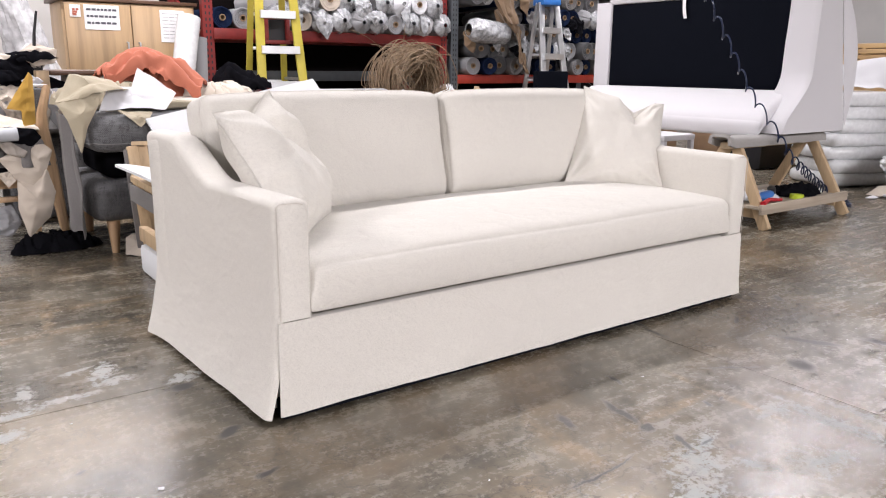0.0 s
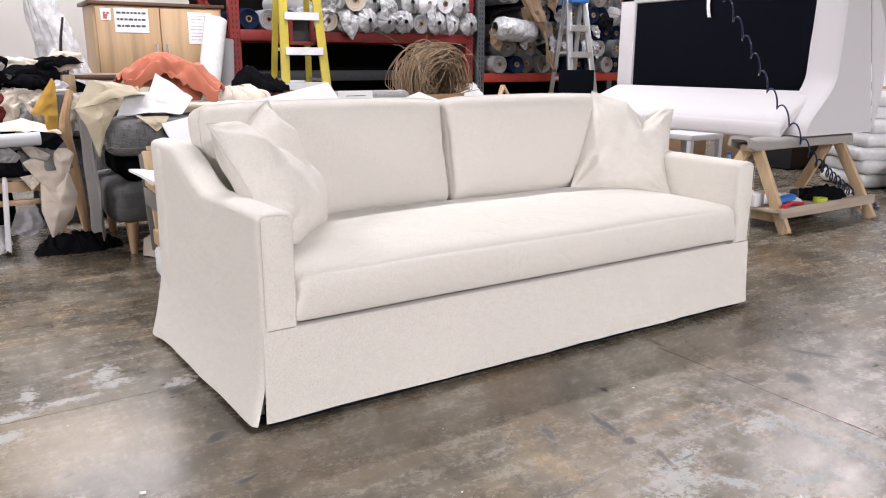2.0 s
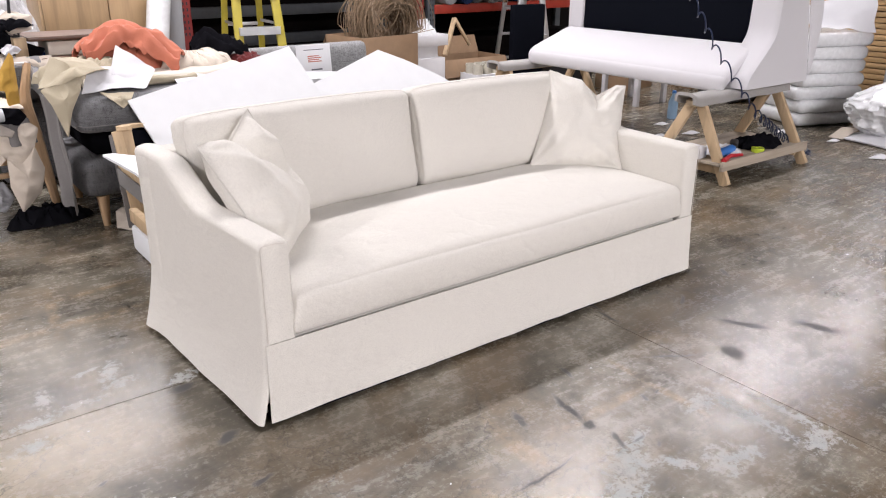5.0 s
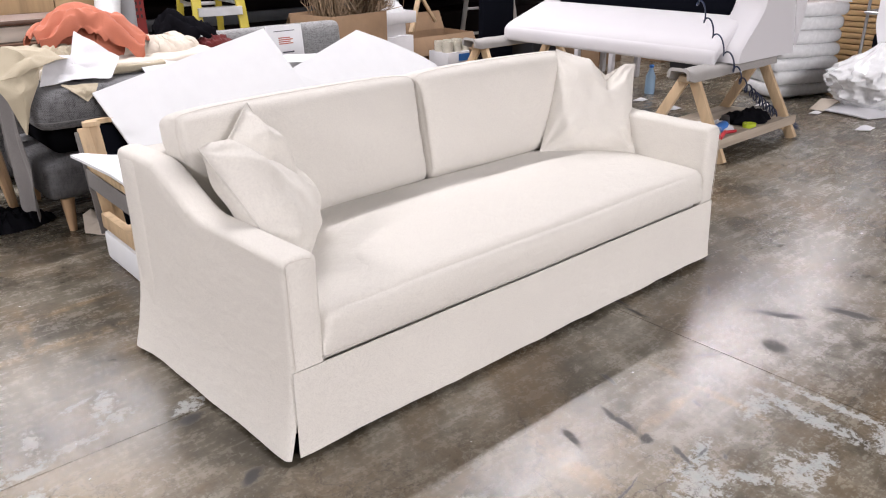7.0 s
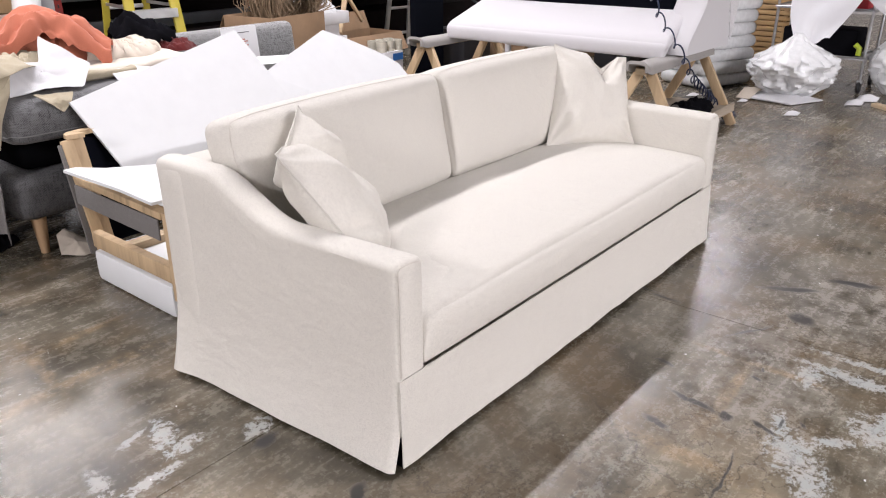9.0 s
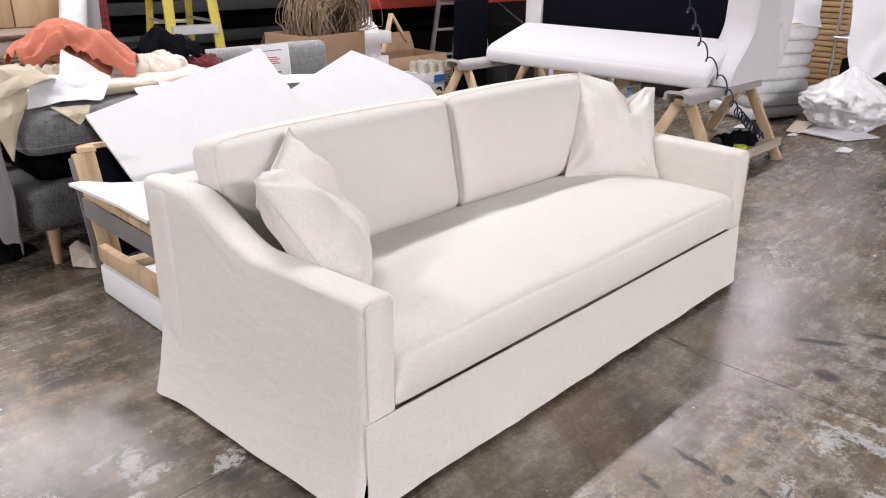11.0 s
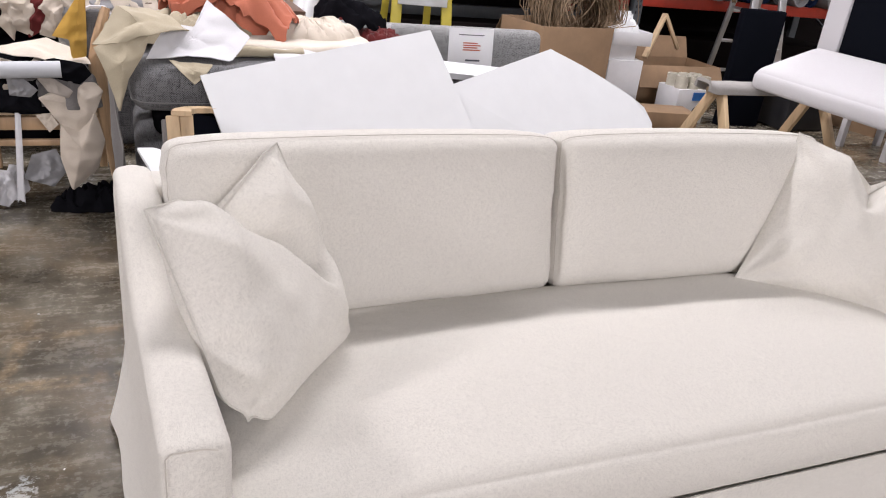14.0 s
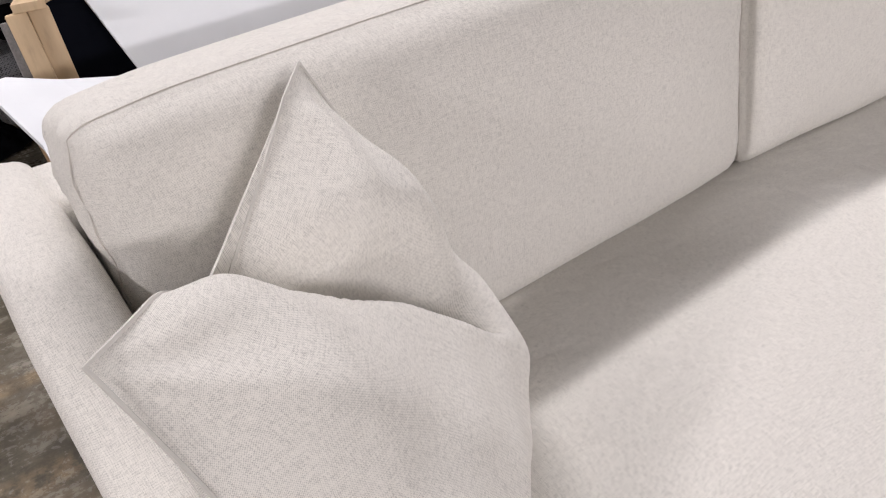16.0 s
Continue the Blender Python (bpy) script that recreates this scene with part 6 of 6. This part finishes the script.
carton(2.78, 3.45, 4.0, 4.55, 0, 0.77, CARTON, "tall open brown carton holding a cane coil", (("rear", -150),), 8)
coil = thing("cane_coil", "large coil of thin brown rattan cane in a carton", "cane coil")
rr = random.Random(3)
for i in range(190):
    stray = i >= 176
    r = 0.36 * (0.3 + 0.7 * rr.random() ** 0.5) * (1.12 if stray else 1.0)
    turn = Euler((rr.gauss(0, 0.3), rr.gauss(0, 0.1), rr.gauss(0, 0.35))).to_matrix()
    mid = Vector((3.27 + rr.gauss(0, 0.03), 4.28 + rr.uniform(-0.16, 0.16), 0.84 + rr.gauss(0, 0.025)))
    ph = rr.random() * 6
    wide, tall = rr.uniform(0.78, 0.98), rr.uniform(0.98, 1.12)
    pts = []
    for k in range(44):
        a = 6.28319 * k / 44
        p = mid + turn @ Vector((wide * r * math.cos(a), 0.03 * math.sin(3 * a + ph), tall * r * math.sin(a) + 0.012 * math.sin(5 * a + ph)))
        p.z = max(0.5, p.z)
        if p.z < 0.8:
            p.x, p.y = max(2.82, min(3.42, p.x)), max(4.06, min(4.5, p.y))
        pts.append(p)
    part("cane", tube(bmesh.new(), pts, 0.003 if stray else 0.004, 4, closed=True), RATTAN, coil)
for k, (tx, ty, tz) in enumerate(((2.55, 4.1, 1.32), (2.7, 4.0, 1.2), (3.6, 4.05, 1.12), (3.05, 4.0, 1.38))):
    end = Vector((tx, ty, tz))
    foot = Vector((3.2, 4.28, 0.9))
    part("cane", tube(bmesh.new(), [foot.lerp(end, q / 12) + Vector((0, 0, 0.09 * math.sin(3.14 * q / 12))) for q in range(13)], 0.003, 4), RATTAN, coil)
carton(3.72, 4.06, 4.38, 4.7, 0.0, 0.47, CARTON_WHITE, "plain white carton in a stack")
carton(3.70, 3.98, 4.40, 4.68, 0.478, 0.11, CARTON_WHITE, "flat white carton in a stack")
carton(3.72, 4.10, 4.38, 4.70, 0.596, 0.11, CARTON_WHITE, "white carton tray with crumpled film", (("rear", -20),))
solid("crumpled_film", heap(3.88, 4.52, 0.60, 0.17, 0.13, 0.2, 71, 0.6), WRAP, "crumpled clear film in the white tray", "plastic film")
carton(4.18, 5.1, 4.62, 5.1, 0.0, 0.40, CARTON, "wide open brown carton with a raised flap", (("rear", -25), ("front", 150)))
carton(3.75, 4.30, 3.85, 4.15, 0.0, 0.165, CARTON, "low brown carton on the floor", turn=-12)
wb = carton(4.32, 4.62, 4.16, 4.45, 0.0, 0.285, CARTON_WHITE, "white and blue printed carton")
part("blue_band", box(bmesh.new(), (0.0, -0.148, 0.2), (0.148, -0.1462, 0.27)), BLUE_PLASTIC, wb)
part("mark", lathe(bmesh.new(), [(0.026, 0), (0.05, 0), (0.05, 0.0015), (0.026, 0.0015), (0.026, 0)], 20, Matrix.Translation((0.07, -0.1465, 0.1)) @ pose(0, 0, 0, 90)), BLUE_CLOTH, wb)
CLEAR_TAPE = plain("tape_roll", (0.6, 0.57, 0.48), 0.25, vary=0.15)
for i in range(3):
    for j in range(2):
        for k in range(2):
            solid("tape_roll", lathe(bmesh.new(), [(0.038, 0), (0.055, 0), (0.055, 0.05), (0.038, 0.05), (0.038, 0)], 20, Matrix.Translation((4.38 + 0.115 * i, 4.23 + 0.12 * j, 0.2915 + 0.051 * k))),
                  CLEAR_TAPE, "roll of clear packing tape stacked on a carton", "tape roll", group="tape rolls")
solid("black_board", box(bmesh.new(), (-0.2, -0.04, 0), (0.2, 0.04, 0.98), 0.01), BLACK_CLOTH, "black cloth-covered board standing upright", "board", (4.96, 4.12, 0), -8)
for p, q in (((4.45, 4.9, 0.42), (4.66, 5.0, 0.80)), ((4.66, 5.0, 0.80), (4.84, 4.95, 0.5))):
    solid("offcut", beam(bmesh.new(), p, q, 0.05, 0.03, 0.003), PINE, "timber offcut standing in the open carton", "timber offcut", group="timber offcuts")
st = thing("white_stool", "low white stool behind the trestles", "stool", (5.76, 3.27, 0))
part("seat", box(bmesh.new(), (-0.25, -0.25, 0.30), (0.25, 0.25, 0.36), 0.012), MUSLIN, st)
for sx in (-0.22, 0.22):
    for sy in (-0.22, 0.22):
        part("leg", box(bmesh.new(), (sx - 0.025, sy - 0.025, 0), (sx + 0.025, sy + 0.025, 0.30), 0.004), MUSLIN, st)

carton(6.15, 6.7, 3.75, 4.2, 0, 0.36, CARTON, "closed brown carton in the shade by the racks", turn=10)
carton(6.95, 7.35, 3.3, 3.75, 0, 0.3, CARTON, "low brown carton in the shade by the racks", turn=-15)
solid("dark_bin", rbox(bmesh.new(), (0.25, 0.2, 0.22), 0.03, (6, 6, 6), m=Matrix.Translation((5.55, 4.1, 0.222))), BLACK_PLASTIC, "black plastic bin standing by the racks", "bin")
solid("dark_bin", rbox(bmesh.new(), (0.3, 0.22, 0.26), 0.03, (6, 6, 6), m=Matrix.Translation((6.75, 2.75, 0.262))), BLACK_PLASTIC, "black plastic bin behind the trestles", "bin")

# ---- right-hand side: batting, lumber, cart, bags ----
pile = random.Random(5)
for i in range(7):
    b = rbox(bmesh.new(), (0.33 + pile.uniform(-0.015, 0.02), 0.29, 0.062), 0.055, (14, 12, 6), lambda p, u: p + Vector((0.01 * fold_noise(p.y, p.z, i, 8), 0.012 * fold_noise(p.x, p.z, i + 3, 8), 0.006 * fold_noise(p.x, p.y, i, 9))))
    solid("batting_bale", b, WRAP, "flat bale of white batting in clear film, stacked", "batting bale", (6.30 + pile.uniform(-0.02, 0.02), 1.62 + pile.uniform(-0.02, 0.02), 0.064 + 0.118 * i), -24 + pile.uniform(-4, 4), group="batting bales")
cloth_thing("white_batting", drape((6.0, 1.75, 1.04), (6.62, 1.35, 1.16), (6.4, 1.2, 0.86), (5.95, 1.5, 0.86), 1.0, 0.03, 77), WHITE_CLOTH, "loose sheet of white batting on the bales", "batting")
lm = thing("lumber_stack", "stack of sawn boards with ends to the aisle", "lumber stack")
for j in range(22):
    for i in range(4):
        ln = pile.uniform(1.9, 2.1)
        y = 0.9 + pile.uniform(-0.04, 0.04)
        part("plank", box(bmesh.new(), (7.25 + 0.2 * i + pile.uniform(-0.012, 0.012), y, 0.1 + 0.054 * j), (7.43 + 0.2 * i, y + ln, 0.145 + 0.054 * j), 0.003), LUMBER, lm)
for y in (1.2, 2.0, 2.7):
    for j in range(22):
        part("sticker", box(bmesh.new(), (7.24, y, 0.0915 + 0.054 * j), (8.05, y + 0.04, 0.0995 + 0.054 * j)), LUMBER, lm)
    part("bearer", box(bmesh.new(), (7.24, y - 0.04, 0), (8.05, y + 0.06, 0.091)), LUMBER, lm)
ct = thing("steel_cart", "chrome wire shelf cart on castors", "cart")
for x, y in ((6.62, 0.30), (6.62, 1.12), (7.1, 0.30), (7.1, 1.12)):
    part("post", tube(bmesh.new(), [(x, y, 0.12), (x, y, 1.7)], 0.0135, 10), STEEL, ct)
    w = part("castor", lathe(bmesh.new(), [(0, -0.016), (0.045, -0.016), (0.055, -0.008), (0.055, 0.008), (0.045, 0.016), (0, 0.016)], 18, Matrix.Translation((x, y, 0.056)) @ pose(0, 0, 0, 90)), BLACK_PLASTIC, ct)
    part("fork", box(bmesh.new(), (x - 0.02, y - 0.025, 0.09), (x + 0.02, y + 0.025, 0.12), 0.003), STEEL, w)
for z in (0.30, 0.72, 1.2):
    sh = part("shelf", box(bmesh.new(), (6.60, 0.28, z), (7.12, 1.14, z + 0.012)), STEEL, ct)
    part("rim", tube(bmesh.new(), [(6.60, 0.28, z + 0.02), (7.12, 0.28, z + 0.02), (7.12, 1.14, z + 0.02), (6.60, 1.14, z + 0.02)], 0.009, 6, closed=True), STEEL, sh)
solid("red_case", box(bmesh.new(), (6.66, 0.36, 0.735), (6.98, 0.72, 0.86), 0.015), RED_PLASTIC, "flat red plastic case on the cart shelf", "case")
solid("red_case", box(bmesh.new(), (6.66, 0.36, 0), (6.98, 0.70, 0.03), 0.01), RED_PLASTIC, "red case lid propped open", "case lid").matrix_basis = pose(0, 0.12, 0.84, 8, 0, 0)
solid("dark_bin", box(bmesh.new(), (6.68, 0.4, 0.313), (7.06, 1.06, 0.55), 0.02), CHARCOAL, "dark bin on the lower cart shelf", "bin")
solid("yellow_tool", tube(bmesh.new(), [(6.64, 0.36, 0.335), (6.64, 0.36, 0.40), (6.65, 0.4, 0.43)], 0.025, 10), LIME, "small yellow tool on the cart shelf", "tool")
solid("plastic_bag", bag(6.12, 0.76, 0.0, 0.37, 0.33, 0.56, 9, 0.3), WRAP, "heap of crumpled clear film and white scrap", "plastic bag")
solid("plastic_bag", bag(6.75, 0.0, 0.0, 0.24, 0.24, 0.62, 15, 0.5), WRAP, "clear bag of scrap beside the cart", "plastic bag")
cloth_thing("white_batting", drape((6.45, 1.0, 1.15), (6.6, 0.15, 1.2), (6.25, 0.55, 0.50), (6.1, 0.80, 0.48), 1.0, 0.05, 81), WHITE_CLOTH, "sheet of white batting hanging off the cart", "batting")
cloth_thing("white_batting", drape((6.55, 0.5, 0.93), (6.58, 0.1, 0.96), (6.50, -0.1, 0.62), (6.45, 0.15, 0.72), 1.0, 0.04, 83), WHITE_CLOTH, "white batting strip trailing from the cart", "batting")
cloth_thing("white_scrap", slab((5.75, 1.02, 0.02), (6.35, 1.0, 0.015), (6.05, 0.45, 0.012), (5.70, 0.62, 0.012), 0.012, 0.05), WHITE_CLOTH, "white batting scrap lying on the floor", "scrap")
cloth_thing("beige_scrap", slab((5.72, 1.1, 0.01), (5.98, 1.12, 0.06), (5.95, 0.95, 0.08), (5.72, 0.98, 0.012), 0.006, 0.03), BEIGE, "stiff beige scrap curling on the floor", "scrap")
for x, y, r in ((5.36, 0.5, 0.09), (6.35, 0.15, 0.16), (6.1, 0.2, 0.12), (5.62, 1.0, 0.06), (4.9, 1.9, 0.08), (5.0, 2.3, 0.07), (4.6, 2.0, 0.06), (5.6, 1.45, 0.07)):
    cloth_thing("white_scrap", slab((x - r, y + r * 0.5, 0.008), (x + r * 0.8, y + r * 0.6, 0.012), (x + r, y - r * 0.4, 0.008), (x - r * 0.3, y - r * 0.5, 0.008), 0.006, r * 0.25, 5), WHITE_CLOTH, "white scrap lying on the floor", "scrap")
solid("timber_offcut", box(bmesh.new(), (-0.2, -0.035, 0), (0.2, 0.035, 0.03), 0.003), PINE_X, "loose pine offcut on the floor", "timber offcut", (6.0, -0.1, 0), 50)

# ---- air hose ----
bm = bmesh.new()
path = [Vector(p) for p in ((2.85, 1.2, 2.1), (3.2, 1.13, 1.65), (3.46, 1.1, 1.34), (3.66, 1.09, 1.118), (3.772, 1.09, 1.0), (3.85, 1.08, 0.895), (3.95, 1.06, 0.79), (3.985, 1.0, 0.697), (4.06, 0.95, 0.58), (4.25, 0.95, 0.42), (4.5, 0.95, 0.285), (4.66, 0.92, 0.18), (4.83, 0.88, 0.06))]
pts = []
phase = 0.0
for a, b in zip(path, path[1:]):
    run = (b - a).length
    steps = max(6, int(run / 0.006))
    for i in range(steps):
        c = a.lerp(b, i / steps)
        low = smooth01((0.52 - c.z) / 0.25)
        phase += 6.28319 * run / steps / (0.145 * (1 - low) + 0.055 * low)
        r = 0.036
        pts.append(c + Vector((0.6 * r * math.cos(phase), 0.8 * r * math.cos(phase), r * math.sin(phase))))
tube(bm, pts, 0.0055, 6)
knot = random.Random(4)
for k in range(9):
    c = Vector((4.85 + knot.uniform(-0.03, 0.03), 0.875 + knot.uniform(-0.03, 0.03), 0.055 + knot.uniform(-0.02, 0.03)))
    tilt = Euler((knot.uniform(-0.7, 0.7), knot.uniform(-0.7, 0.7), 0)).to_matrix()
    r = knot.uniform(0.04, 0.062)
    ring = [c + tilt @ Vector((r * math.cos(a * 0.3142), r * math.sin(a * 0.3142), 0)) for a in range(20)]
    tube(bm, [(p.x, p.y, max(0.007, p.z)) for p in ring], 0.0055, 6, closed=True)
tube(bm, [(2.85, 1.2, 2.1), (2.6, 1.25, 2.9), (2.45, 1.3, CEIL)], 0.0055, 6)
solid("air_hose", bm, NAVY_HOSE, "coiled navy air hose hanging down to the trestle", "air hose")

# ---- tools on the trestle shelf ----
def on_shelf(name, bm, mt, label, cat):
    return solid(name, bm, mt, label, cat, group="tools on the trestle shelf")
S = 0.1505
on_shelf("spray_can", tube(bmesh.new(), [(3.78, 0.90, S + 0.033), (4.02, 0.94, S + 0.033)], 0.033, 16), BLUE_PLASTIC, "blue spray can lying on the shelf", "spray can")
on_shelf("tape_roll", lathe(bmesh.new(), [(0.02, 0), (0.045, 0), (0.045, 0.03), (0.02, 0.03), (0.02, 0)], 18, Matrix.Translation((4.22, 0.86, S))), LIME, "lime green tape roll on the shelf", "tape roll")
on_shelf("hand_tool", tube(bmesh.new(), [(3.72, 0.80, S + 0.02), (3.85, 0.84, S + 0.03), (3.98, 0.83, S + 0.02)], lambda s: 0.018 - 0.008 * s, 8), RED_PLASTIC, "red-handled hand tool on the shelf", "tool")
on_shelf("staple_gun", rbox(bmesh.new(), (0.1, 0.03, 0.035), 0.02, (6, 4, 4), m=Matrix.Translation((4.1, 0.98, S + 0.036)) @ pose(0, 0, 0, 0, 0, 30)), BLACK_PLASTIC, "black staple gun on the shelf", "tool")
on_shelf("cloth_scrap", heap(3.98, 1.0, S, 0.16, 0.12, 0.05, 91, 0.6), WHITE_CLOTH, "white scraps among the tools", "scraps")
on_shelf("cloth_scrap", heap(4.4, 0.98, S, 0.2, 0.14, 0.07, 93, 0.6), CHARCOAL, "dark scraps and pouch on the shelf", "scraps")
on_shelf("printed_box", box(bmesh.new(), (3.68, 0.98, S), (3.78, 1.12, S + 0.08), 0.003), CARTON_WHITE, "small white printed box on the shelf", "box")
on_shelf("printed_box", box(bmesh.new(), (3.69, 1.13, S), (3.78, 1.22, S + 0.07), 0.003), BLUE_PLASTIC, "small blue box on the shelf", "box")
nl = thing("nail_gun", "black and red nail gun on the floor", "tool", (5.2, 1.15, 0), 30)
part("body", box(bmesh.new(), (-0.1, -0.03, 0.0), (0.1, 0.03, 0.06), 0.015), BLACK_PLASTIC, nl)
part("grip", box(bmesh.new(), (-0.02, -0.025, 0.05), (0.03, 0.025, 0.16), 0.012), BLACK_PLASTIC, nl)
wt = thing("water_bottle", "clear blue water bottle on the floor behind the trestle", "bottle", (5.35, 2.45, 0))
part("body", lathe(bmesh.new(), [(0, 0), (0.045, 0), (0.048, 0.05), (0.045, 0.16), (0.02, 0.22), (0.018, 0.24), (0, 0.24)], 18), plain("bottle_plastic", (0.3, 0.45, 0.62), 0.15, vary=0.1), wt)
part("cap", lathe(bmesh.new(), [(0, 0.24), (0.02, 0.24), (0.02, 0.262), (0, 0.262)], 14), BLUE_PLASTIC, wt)

# ---- crumbs and threads on the floor ----
bits = bmesh.new()
rb = random.Random(11)
for i in range(150):
    x, y = rb.uniform(-1.6, 5.0), rb.uniform(-1.6, 4.2)
    if -0.1 < x < 2.35 and -0.06 < y < 1.05:
        continue
    s = rb.uniform(0.0015, 0.0045) * (1 if rb.random() < 0.9 else 1.7)
    box(bits, (-s, -s * 0.6, 0.0006), (s, s * 0.6, s * 0.5), 0, Matrix.Translation((x, y, 0)) @ pose(0, 0, 0, 0, 0, rb.uniform(0, 180)))
solid("floor_crumbs", bits, PAPER, "tiny white foam and paper crumbs on the floor", "crumbs", kind="stuff", smooth=False)
